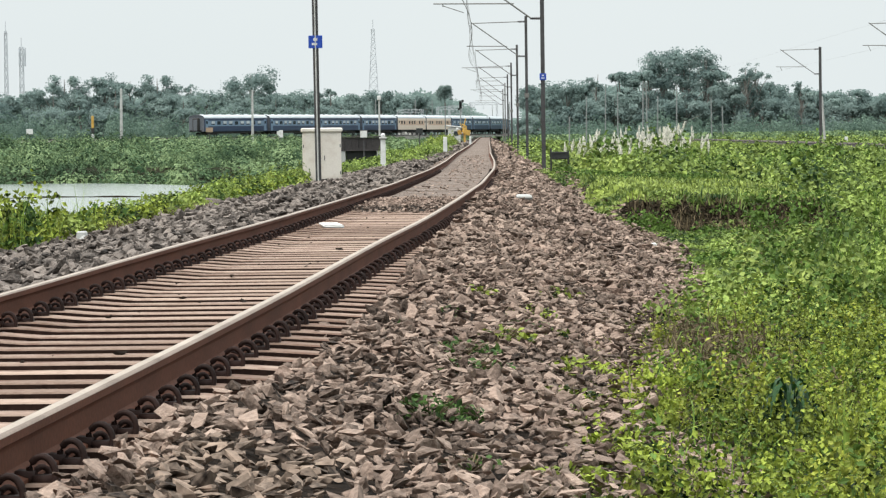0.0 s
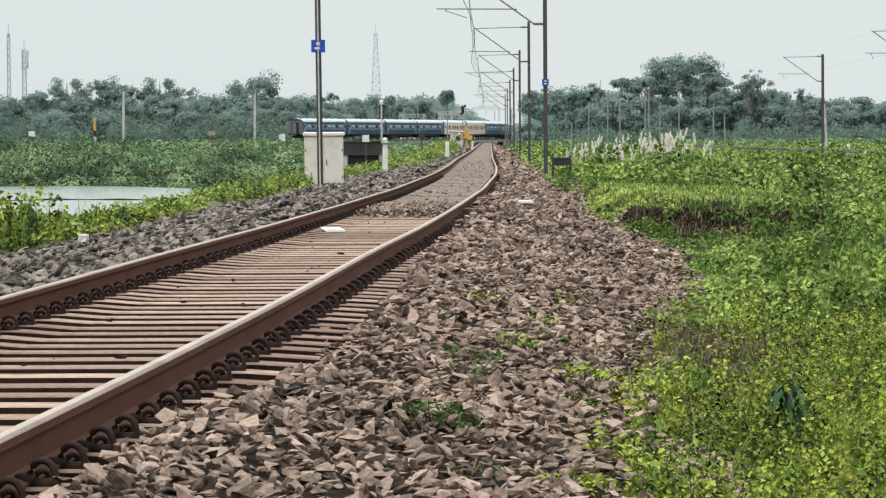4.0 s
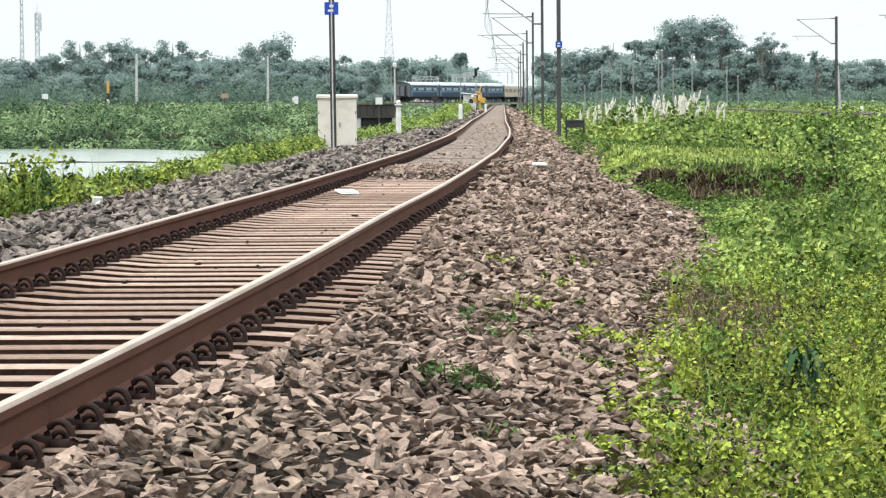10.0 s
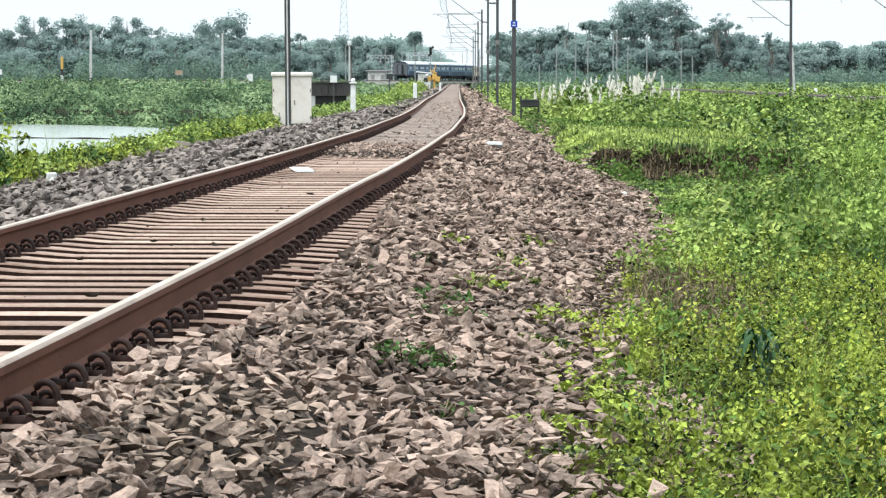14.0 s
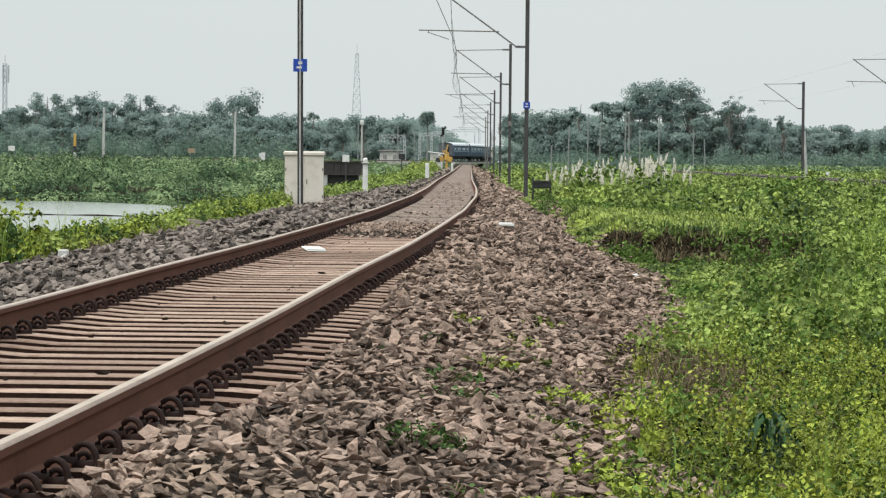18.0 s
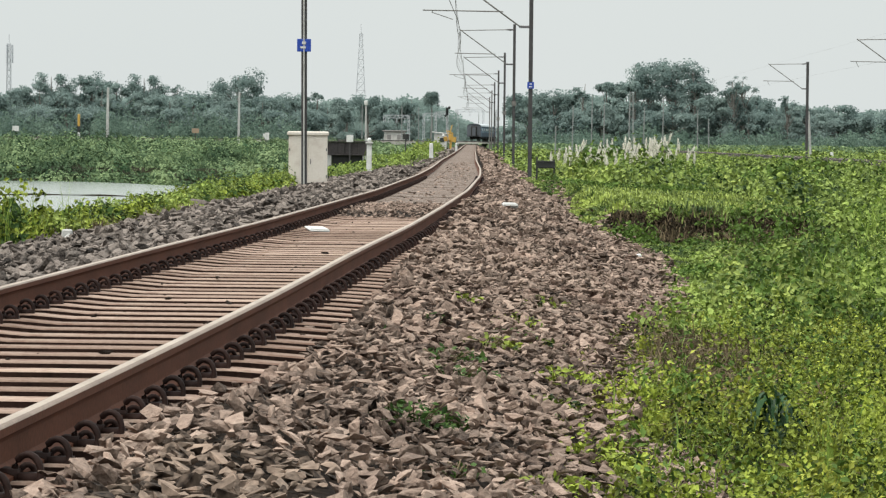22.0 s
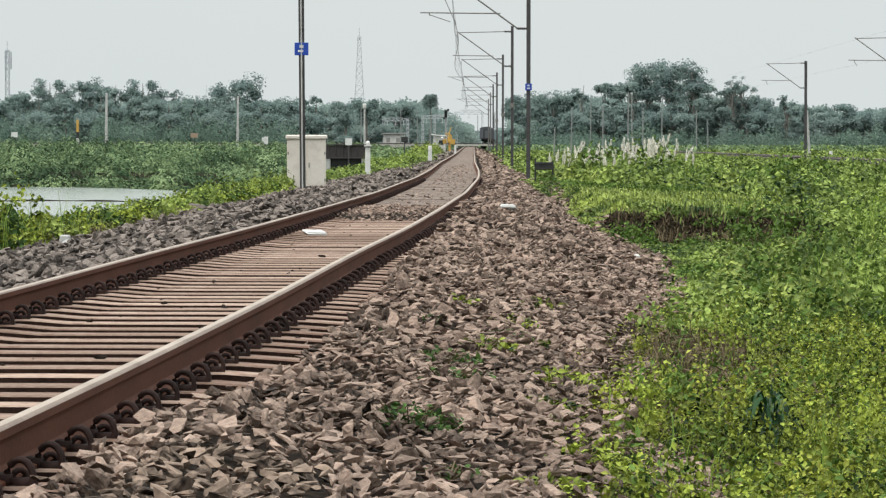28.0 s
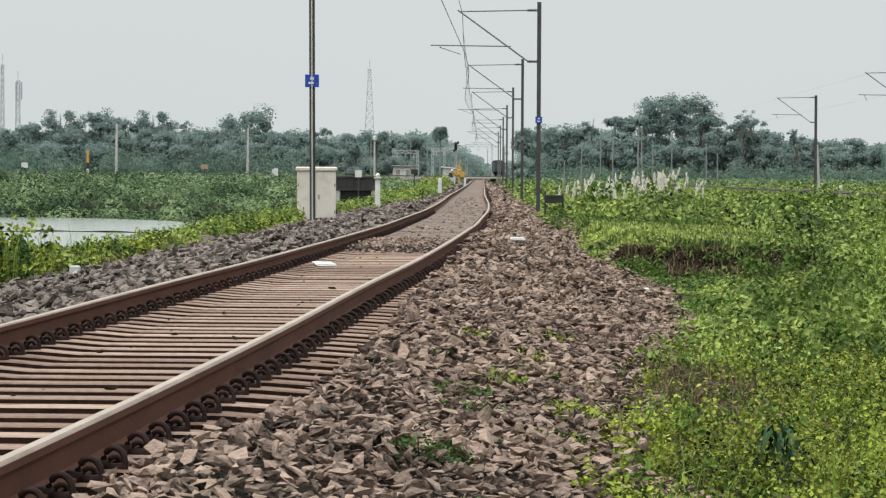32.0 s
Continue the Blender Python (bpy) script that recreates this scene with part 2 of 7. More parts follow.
M = dict(
    stone=material("ballast_stone", (0.010, 0.006, 0.004), (0.465, 0.342, 0.272), 0.9, grain=42, broad=0.6, bump=1.0, stretch=0.1, per="island", dist=0.02, spread=1.25,
                   blotch=(0.20, 0.115, 0.085), blotch_scale=0.9, blotch_amount=0.3, gloss=0.2),
    stone_one=material("ballast_stone_piece", (0.010, 0.006, 0.004), (0.345, 0.255, 0.195), 0.9, grain=3.2, broad=1.2, bump=0.6, stretch=0.1, per="object", dist=0.015, spread=1.25, gloss=0.2),
    stone_grey=material("ballast_stone_grey", (0.010, 0.008, 0.007), (0.32, 0.268, 0.232), 0.9, stretch=0.1, grain=42, broad=0.6, bump=1.0, per="island", dist=0.02, spread=1.25, gloss=0.2),
    # near black: shade between the stones is painted into the bed; also dirt and mud
    bed=material("shaded_bed_dirt", (0.006, 0.004, 0.003), (0.035, 0.025, 0.018), 0.95, grain=14, broad=1.2, bump=1.0, dist=0.04, gloss=0.1),
    bed_far=material("far_ballast_mound", (0.15, 0.145, 0.125), (0.27, 0.26, 0.225), 0.95, grain=5, broad=0.4, bump=0.8, dist=0.05, gloss=0.1,
                     blotch=(0.08, 0.12, 0.055), blotch_scale=0.5, blotch_amount=0.8),
    sleeper=material("sleeper_concrete", (0.135, 0.084, 0.060), (0.50, 0.368, 0.292), 0.85, grain=26, broad=2.5, bump=0.5, per="object", spread=1.3, dist=0.015,
                     blotch=(0.13, 0.065, 0.045), blotch_scale=5, blotch_amount=0.7, gloss=0.2),
    # the shade in the gaps between sleepers is put into this side colour
    sleeper_side=material("sleeper_side_shade", (0.007, 0.004, 0.003), (0.048, 0.025, 0.018), 0.9, grain=20, broad=2.0, bump=0.6, gloss=0.1),
    sleeper_far=material("sleeper_concrete_far", (0.15, 0.115, 0.095), (0.30, 0.245, 0.208), 0.85, grain=12, broad=0.35, bump=0.4, per="island", spread=1.6, gloss=0.15,
                         blotch=(0.10, 0.072, 0.058), blotch_scale=1.4, blotch_amount=0.5),
    rail_side=material("rail_rust", (0.060, 0.020, 0.009), (0.128, 0.046, 0.024), 0.8, grain=45, broad=1.3, bump=0.3, dist=0.003, gloss=0.2),
    rail_top=material("rail_running_steel", (0.30, 0.235, 0.18), (0.52, 0.425, 0.345), 0.5, metal=0.25, grain=70, broad=2, bump=0.05, dist=0.001),
    rail_worn=material("rail_head_worn", (0.15, 0.105, 0.080), (0.33, 0.255, 0.205), 0.6, metal=0.1, grain=60, broad=2, bump=0.1, dist=0.001, gloss=0.3),
    clip=material("clip_rusty_iron", (0.008, 0.004, 0.003), (0.036, 0.017, 0.013), 0.75, grain=120, broad=20, bump=0.3, per="object", dist=0.002, gloss=0.2),
    clip_far=material("clip_rusty_iron_far", (0.010, 0.006, 0.005), (0.040, 0.021, 0.017), 0.85, grain=120, broad=20, bump=0.0, gloss=0.2),
    # soil colour carries the shade of the hollows under the weeds
    soil=material("shaded_soil_and_turf", (0.006, 0.008, 0.003), (0.024, 0.028, 0.009), 0.95, grain=3.0, broad=0.12, bump=0.6, dist=0.05, gloss=0.1,
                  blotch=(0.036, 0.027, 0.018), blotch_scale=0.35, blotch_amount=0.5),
    leaf=material("weed_leaf", (0.006, 0.020, 0.003), (0.365, 0.44, 0.064), 0.6, grain=11, broad=1.4, spread=1.5, bump=0, own=0.3, per="island", translucent=0.08, gloss=0.2, stretch=0.2),
    leaf_dark=material("dark_leaf", (0.008, 0.026, 0.005), (0.17, 0.275, 0.055), 0.6, grain=3, broad=0.5, bump=0, per="island", translucent=0.12, gloss=0.12),
    leaf_yellow=material("yellow_green_leaf", (0.016, 0.036, 0.005), (0.435, 0.47, 0.070), 0.6, grain=11, broad=1.1, spread=1.5, bump=0, own=0.3, per="island", translucent=0.08, gloss=0.2, stretch=0.2),
    grass=material("grass_blade", (0.06, 0.12, 0.015), (0.34, 0.46, 0.09), 0.6, grain=2, broad=0.25, bump=0, per="island", translucent=0.25, gloss=0.15),
    weed_dark=material("small_weed_leaf", (0.006, 0.022, 0.005), (0.10, 0.18, 0.04), 0.6, grain=3, broad=0.8, bump=0, per="island", translucent=0.08, gloss=0.15),
    deep_leaf=material("deep_green_blade", (0.005, 0.024, 0.007), (0.035, 0.105, 0.026), 0.5, grain=6, broad=2, bump=0, per="object", translucent=0.06, gloss=0.3),
    field_leaf=material("field_weed_leaf", (0.018, 0.046, 0.011), (0.35, 0.455, 0.105), 0.6, grain=2.2, broad=0.7, spread=1.6, bump=0, own=0.18, per="island", translucent=0.12, gloss=0.2, stretch=0.15),
    field_yellow=material("field_grass_leaf", (0.045, 0.085, 0.018), (0.40, 0.48, 0.115), 0.6, grain=2.2, broad=0.7, spread=1.6, bump=0, own=0.18, per="island", translucent=0.12, gloss=0.2, stretch=0.15),
    dry=material("dry_stems", (0.030, 0.023, 0.013), (0.24, 0.185, 0.11), 0.8, grain=3, broad=0.5, bump=0, per="island", translucent=0.15, gloss=0.1),
    # shade under growth overhanging the earth step, given as a dark stem colour
    step_shade_thatch=material("shade_dark_thatch", (0.008, 0.007, 0.004), (0.075, 0.056, 0.036), 0.85, grain=4, broad=0.6, bump=0, per="island", translucent=0.05, gloss=0.1),
    plume=material("silky_plume", (0.78, 0.74, 0.66), (0.92, 0.89, 0.82), 0.7, grain=6, broad=1, bump=0, per="island", translucent=0.4),
    bank_leaf=material("bank_shrub_leaf", (0.060, 0.115, 0.058), (0.275, 0.365, 0.180), 0.75, grain=0.7, broad=0.3, spread=1.5, bump=0, stretch=0.17, own=0.06, per="island", translucent=0.15, gloss=0.06),
    # dark green of some shrubs, and shade painted into the low growth between them
    bank_dark=material("bank_shade_creeper_leaf", (0.022, 0.050, 0.028), (0.130, 0.195, 0.100), 0.75, grain=0.85, broad=0.3, spread=1.3, bump=0, own=0.2, per="island", translucent=0.12, gloss=0.06),
    # distance haze is mixed into the next three leaf colours, paler and bluer
    hazy_tree_leaf=material("hazy_tree_leaf", (0.150, 0.215, 0.202), (0.325, 0.405, 0.370), 0.9, grain=0.55, broad=0.1, spread=1.4, bump=0, per="island", own=0.12, translucent=0.4, gloss=0.03),
    hazy_far_leaf=material("hazy_far_wood_leaf", (0.205, 0.285, 0.260), (0.285, 0.36, 0.325), 0.9, grain=1, broad=0.05, bump=0, per="island", own=0.12, translucent=0.4, gloss=0.03),
    hazy_edge_leaf=material("hazy_undergrowth_leaf", (0.085, 0.140, 0.112), (0.225, 0.31, 0.24), 0.85, grain=0.5, broad=0.12, spread=1.5, bump=0, per="island", own=0.12, translucent=0.4, gloss=0.05),
    bark=material("pale_bark", (0.10, 0.09, 0.075), (0.30, 0.28, 0.25), 0.85, grain=8, broad=1, bump=0.4),
    water=material("pond_water", (0.20, 0.235, 0.20), (0.30, 0.335, 0.285), 0.16, grain=0.8, broad=0.08, bump=0.04, dist=0.02),
    mast=material("dark_mast_steel", (0.040, 0.039, 0.041), (0.10, 0.097, 0.096), 0.65, metal=0.0, grain=18, broad=0.7, bump=0.1, gloss=0.3,
                  blotch=(0.07, 0.045, 0.032), blotch_scale=2, blotch_amount=0.3),
    mast_pale=material("weathered_hazed_mast_steel", (0.13, 0.125, 0.115), (0.27, 0.26, 0.24), 0.65, metal=0.3, grain=18, broad=0.5, bump=0.1,
                       blotch=(0.12, 0.08, 0.06), blotch_scale=1.5, blotch_amount=0.3),
    wire=material("overhead_wire", (0.10, 0.09, 0.085), (0.18, 0.17, 0.16), 0.5, metal=0.6, grain=5, broad=1, bump=0),
    concrete=material("post_concrete", (0.40, 0.40, 0.385), (0.60, 0.59, 0.56), 0.85, grain=20, broad=0.8, bump=0.2,
                      blotch=(0.16, 0.15, 0.13), blotch_scale=1.5, blotch_amount=0.4),
    pole_grey=material("weathered_pole_concrete", (0.20, 0.22, 0.21), (0.34, 0.35, 0.335), 0.85, grain=16, broad=0.6, bump=0.2,
                       blotch=(0.13, 0.13, 0.12), blotch_scale=1.2, blotch_amount=0.4),
    blue=material("blue_enamel", (0.010, 0.05, 0.34), (0.02, 0.08, 0.46), 0.4, grain=12, broad=2, bump=0.05),
    white=material("white_paint", (0.62, 0.62, 0.60), (0.84, 0.83, 0.80), 0.6, grain=25, broad=2, bump=0.1,
                   blotch=(0.40, 0.36, 0.30), blotch_scale=2.5, blotch_amount=0.35),
    cream=material("cream_painted_sheet", (0.70, 0.63, 0.55), (0.84, 0.78, 0.70), 0.6, grain=18, broad=1.0, bump=0.1,
                   blotch=(0.42, 0.30, 0.22), blotch_scale=2.2, blotch_amount=0.3),
    black=material("black_board_paint", (0.010, 0.011, 0.010), (0.04, 0.042, 0.04), 0.6, grain=30, broad=2, bump=0.1),
    orange=material("orange_yellow_paint", (0.50, 0.27, 0.05), (0.66, 0.42, 0.10), 0.55, grain=12, broad=1, bump=0.1),
    sign_dull=material("faded_sign_paint", (0.30, 0.21, 0.14), (0.42, 0.31, 0.22), 0.7, grain=10, broad=1.5, bump=0.1),
    brown=material("grey_rusted_plate", (0.028, 0.025, 0.026), (0.085, 0.072, 0.070), 0.8, grain=12, broad=0.7, bump=0.2),
    coach=material("coach_dark_blue", (0.018, 0.034, 0.072), (0.032, 0.058, 0.115), 0.4, grain=6, broad=0.4, bump=0.03),
    coach_band=material("coach_light_blue_band", (0.13, 0.20, 0.29), (0.20, 0.29, 0.39), 0.4, grain=6, broad=0.4, bump=0.03),
    coach_cream=material("coach_peach_paint", (0.78, 0.63, 0.50), (0.88, 0.74, 0.61), 0.45, grain=6, broad=0.4, bump=0.03),
    coach_rust=material("coach_orange_brown_band", (0.62, 0.42, 0.29), (0.72, 0.52, 0.38), 0.45, grain=6, broad=0.4, bump=0.03),
    # dark coach end lifted towards grey-blue to paint in distance haze
    coach_end=material("coach_end_hazy", (0.070, 0.078, 0.092), (0.125, 0.135, 0.15), 0.6, grain=6, broad=0.4, bump=0.03),
    roof=material("coach_roof_grey", (0.44, 0.47, 0.49), (0.60, 0.63, 0.64), 0.5, grain=4, broad=0.3, bump=0.05),
    under=material("underframe_black", (0.012, 0.012, 0.012), (0.04, 0.036, 0.032), 0.8, grain=10, broad=1, bump=0.1),
    glass=material("coach_window_glass", (0.02, 0.03, 0.035), (0.05, 0.06, 0.07), 0.12, grain=3, broad=1, bump=0),
    # galvanised steel made paler, with distance haze in the colour
    tower=material("tower_hazy_galvanised", (0.50, 0.52, 0.54), (0.66, 0.68, 0.69), 0.6, metal=0.0, grain=3, broad=0.5, bump=0),
    plaster=material("house_plaster", (0.55, 0.54, 0.50), (0.75, 0.73, 0.68), 0.8, grain=8, broad=0.5, bump=0.1,
                     blotch=(0.35, 0.32, 0.28), blotch_scale=0.8, blotch_amount=0.4),
    roof_red=material("house_roof_sheet", (0.20, 0.19, 0.18), (0.36, 0.34, 0.32), 0.7, grain=6, broad=0.5, bump=0.1),
    glass_red=material("signal_hood_black", (0.008, 0.008, 0.008), (0.02, 0.02, 0.02), 0.6, grain=10, broad=2, bump=0),
)

RNG = np.random.default_rng(11)


# ---------------------------------------------------------------- mesh helpers
def mesh_np(name, verts, faces, smooth=False):
    """A mesh from arrays: verts (n, 3), faces (m, 3) or (m, 4)."""
    me = bpy.data.meshes.new(name)
    verts, faces = np.ascontiguousarray(verts, np.float32), np.ascontiguousarray(faces, np.int32)
    k = faces.shape[1]
    me.vertices.add(len(verts))
    me.vertices.foreach_set("co", verts.ravel())
    me.loops.add(faces.size)
    me.loops.foreach_set("vertex_index", faces.ravel())
    me.polygons.add(len(faces))
    me.polygons.foreach_set("loop_start", np.arange(0, faces.size, k, dtype=np.int32))
    me.update(calc_edges=True)
    me.polygons.foreach_set("use_smooth", np.full(len(faces), bool(smooth)))
    return me


def put(name, me, mat, parent=None, label=""):
    """Links a mesh as one object, under a parent if given."""
    ob = new(name, me)
    if mat and not me.materials:
        me.materials.append(mat)
    if parent:
        ob.parent = parent
    if label:
        ob["label"] = label
    return ob


def part(name, bm, mat, parent=None, label=""):
    """Links a bmesh as one mesh object."""
    me = bpy.data.meshes.new(name)
    bm.to_mesh(me)
    bm.free()
    return put(name, me, mat, parent, label)


def holder(name, place=(0, 0, 0), turn=0.0, lean=0.0):
    """An empty at a thing's base."""
    ob = new(name)
    ob.matrix_basis = pose(*place, 0, lean, turn)
    return ob


def box(size, at=(0, 0, 0), bevel=0.01, turn=(0, 0, 0), taper=1.0):
    """A bevelled block; taper narrows its top."""
    bm = bmesh.new()
    bmesh.ops.create_cube(bm, size=1)
    for v in bm.verts:
        if v.co.z > 0:
            v.co.x *= taper
            v.co.y *= taper
    bmesh.ops.scale(bm, vec=size, verts=bm.verts)
    if bevel:
        bmesh.ops.bevel(bm, geom=bm.edges[:], offset=min(bevel, min(size) * 0.4), segments=1, affect="EDGES")
    bmesh.ops.transform(bm, matrix=pose(*at, *turn), verts=bm.verts)
    return bm


def tube_arrays(points, radius, sides=6, closed_ends=True):
    """Arrays of a tube along points; radius may vary."""
    pts = np.asarray(points, float)
    rad = np.broadcast_to(np.asarray(radius, float), (len(pts),))
    tan = np.gradient(pts, axis=0)
    tan /= np.linalg.norm(tan, axis=1, keepdims=True) + 1e-12
    ref = np.where(np.abs(tan[:, 2:3]) > 0.9, [[1.0, 0, 0]], [[0, 0, 1.0]])
    side = np.cross(tan, ref)
    side /= np.linalg.norm(side, axis=1, keepdims=True) + 1e-12
    up = np.cross(side, tan)
    a = np.arange(sides) * 2 * np.pi / sides
    ring = side[:, None] * np.cos(a)[None, :, None] + up[:, None] * np.sin(a)[None, :, None]
    v = (pts[:, None] + ring * rad[:, None, None]).reshape(-1, 3)
    i, j = np.meshgrid(np.arange(len(pts) - 1), np.arange(sides), indexing="ij")
    i, j = i.ravel(), j.ravel()
    k = (j + 1) % sides
    f = np.stack([i * sides + j, i * sides + k, (i + 1) * sides + k, (i + 1) * sides + j], 1)
    if closed_ends:
        v = np.vstack([v, pts[:1], pts[-1:]])
        n = len(pts) * sides
        s = np.arange(sides)
        e = (s + 1) % sides
        f = np.vstack([f, np.stack([e, s, np.full(sides, n), np.full(sides, n)], 1)[:0]])
    return v, f


def tube(name, points, radius, mat, parent=None, sides=6, label=""):
    v, f = tube_arrays(points, radius, sides, False)
    return put(name, mesh_np(name, v, f, True), mat, parent, label)


def merge(pieces):
    """Joins (verts, faces) arrays."""
    vs, fs, n = [], [], 0
    for v, f in pieces:
        vs.append(v)
        fs.append(np.asarray(f) + n)
        n += len(v)
    return np.vstack(vs), np.vstack(fs)


BOX_F = np.array([[0, 3, 2, 1], [4, 5, 6, 7], [0, 1, 5, 4], [1, 2, 6, 5], [2, 3, 7, 6], [3, 0, 4, 7]])


def bars(starts, ends, width):
    """Arrays of many square bars from starts to ends."""
    a, b = np.asarray(starts, float), np.asarray(ends, float)
    d = b - a
    d /= np.linalg.norm(d, axis=1, keepdims=True) + 1e-12
    ref = np.where(np.abs(d[:, 2:3]) > 0.9, [[1.0, 0, 0]], [[0, 0, 1.0]])
    s = np.cross(d, ref)
    s /= np.linalg.norm(s, axis=1, keepdims=True)
    u = np.cross(s, d)
    s, u = s * width / 2, u * width / 2
    v = np.stack([a - s - u, a + s - u, a + s + u, a - s + u, b - s - u, b + s - u, b + s + u, b - s + u], 1).reshape(-1, 3)
    f = (np.arange(len(a))[:, None, None] * 8 + BOX_F[None]).reshape(-1, 4)
    return v, f


def turns(n, tilt=np.pi):
    """n random turn matrices: any heading, tilted up to tilt."""
    yaw, ax, ti = RNG.uniform(0, 2 * np.pi, n), RNG.uniform(0, 2 * np.pi, n), RNG.normal(0, tilt, n)
    c, s = np.cos(yaw), np.sin(yaw)
    z = np.zeros(n)
    o = np.ones(n)
    rz = np.stack([np.stack([c, -s, z], 1), np.stack([s, c, z], 1), np.stack([z, z, o], 1)], 1)
    k = np.stack([np.cos(ax), np.sin(ax), z], 1)
    ct, st = np.cos(ti), np.sin(ti)
    kx = np.zeros((n, 3, 3))
    kx[:, 0, 2], kx[:, 1, 2], kx[:, 2, 0], kx[:, 2, 1] = k[:, 1], -k[:, 0], -k[:, 1], k[:, 0]
    rt = np.eye(3)[None] + st[:, None, None] * kx + (1 - ct)[:, None, None] * (kx @ kx)
    return rt @ rz


# ---------------------------------------------------------------- the lie of the land
LINE_Y = np.array([-40, 0, 10.6, 15, 20, 28.2, 36.9, 47, 56.7, 64.5, 75, 89, 98.6, 118, 172, 225, 324, 402, 624, 784, 1300.0])
LINE_X = np.array([-4.9, -2.95, -2.29, -2.06, -1.82, -1.50, -1.09, -0.71, -0.38, -0.11, 0.15, 0.50, 0.68, 0.98, 1.62, 2.38, 3.75, 4.87, 8.0, 10.2, 17.3])


def smooth_line(ys, xs, width=6.0):
    """A finely sampled and gently smoothed line through the given points."""
    y = np.arange(ys[0], ys[-1], 0.5)
    x = np.interp(y, ys, xs)
    k = np.hanning(int(width / 0.5) * 2 + 1)
    k /= k.sum()
    pad = len(k) // 2
    ext = np.concatenate([2 * x[0] - x[pad:0:-1], x, 2 * x[-1] - x[-2:-pad - 2:-1]])
    return y, np.convolve(ext, k, "valid")


MAIN_Y, MAIN_X = smooth_line(LINE_Y, LINE_X)


def cx(y):
    """The main track's centre line."""
    return np.interp(y, MAIN_Y, MAIN_X)


def right_x(y):
    """The second track's centre line, off to the right."""
    return 24.95 + 0.0185 * (np.asarray(y, float) - 195)


TRAIN_P = np.array([(-230, 430), (-150, 490), (-95, 536), (-62.5, 570), (-43.4, 590), (-32.5, 610), (-24.0, 631), (-16.6, 652), (-10.0, 673), (-4.2, 695), (1.1, 717),
                    (7.2, 746), (12.6, 782), (15.6, 842), (18.0, 960), (21.5, 1150), (26.2, 1400)], float)
RAIL_T = 1.05   # height of the train's rails


def rise(y):
    """The line climbs a little far off."""
    t = np.clip((np.asarray(y, float) - 260) / 420, 0, 1)
    return 0.40 * t * t * (3 - 2 * t)


def wave(x, y, s, seed=0.0):
    """Cheap smooth unevenness, about -1 to 1."""
    return (np.sin(x / s + 1.3 * seed) * np.cos(y / s * 0.83 + 2.1 * seed) + 0.5 * np.sin(x / s * 2.3 + y / s * 1.7 + seed) + 0.35 * np.cos(x / s * 4.1 - y / s * 3.3 + seed)) / 1.85


def edge_r(y):
    """Where the stones end on the right, from the centre line."""
    e = np.interp(y, [0, 12, 15, 20, 26, 31, 36, 47, 56, 74, 157, 400], [2.5, 2.55, 2.6, 2.72, 2.9, 3.5, 3.85, 4.05, 3.6, 2.8, 2.9, 2.8])
    return e + 0.22 * wave(y, y * 0.3, 1.1, 2.0) + 0.15 * wave(y, y, 0.45, 1.0)


def edge_l(y):
    return np.interp(y, [0, 47, 54, 77, 109, 160, 400], [-5.6, -5.5, -5.3, -5.6, -5.2, -4.0, -3.0]) + 0.25 * wave(y, y * 0.4, 1.7, 4.0)


def bare_end(y):
    """How far out the sleeper ends lie bare on the right before the stones bury them."""
    return np.interp(y, [13.0, 15.0, 18.0, 24.0, 30.0, 36.0, 44.0], [1.05, 1.24, 1.34, 1.28, 1.15, 1.05, 1.0]) + 0.07 * wave(y, y * 0.7, 0.3, 3.0)


def bed_z(u, y):
    """The top of the stone bed, by distance from the centre line and along it."""
    u, y = np.broadcast_arrays(np.asarray(u, float), np.asarray(y, float))
    z = np.interp(u, [-7, -5.6, -4.2, -2.6, -1.7, -1.4, -1.15, 1.05, 1.4, 1.75, 2.6, 3.4, 5], [-0.98, -0.72, -0.56, -0.36, -0.25, -0.25, -0.40, -0.40, -0.27, -0.25, -0.48, -0.74, -0.95])
    z = z + np.clip((15.0 - y) / 2.0, 0, 1) * np.interp(u, [0.98, 1.1, 1.4, 1.6], [0, 0.19, 0.10, 0])
    over_ends = np.clip((u - bare_end(y)) / 0.06, 0, 1) * np.clip((1.75 - u) / 0.35, 0, 1)
    z = np.maximum(z, (z * (1 - over_ends) + over_ends * np.interp(y, [30, 45], [-0.178, -0.20])))
    z = np.where((u > 0.97) & (u < 1.4), np.maximum(z, -0.275), z)
    heap = np.exp(-((y - 54.0) / 6.0) ** 4) * np.clip(1.7 - np.abs(u + 0.1), 0, 0.5) * 0.60
    far = np.clip((y - 60) / 40, 0, 1) * np.where(np.abs(u) < 1.2, 0.12, 0)
    z = np.where(np.abs(u) < 2, np.minimum(z + heap, np.where(y > 36, -0.135, 0.0)), z + heap)
    return z + far + rise(y) + 0.03 * wave(u * 3, y, 0.7, 3.0) * np.clip((np.abs(u) - 1.2) * 2, 0, 1)


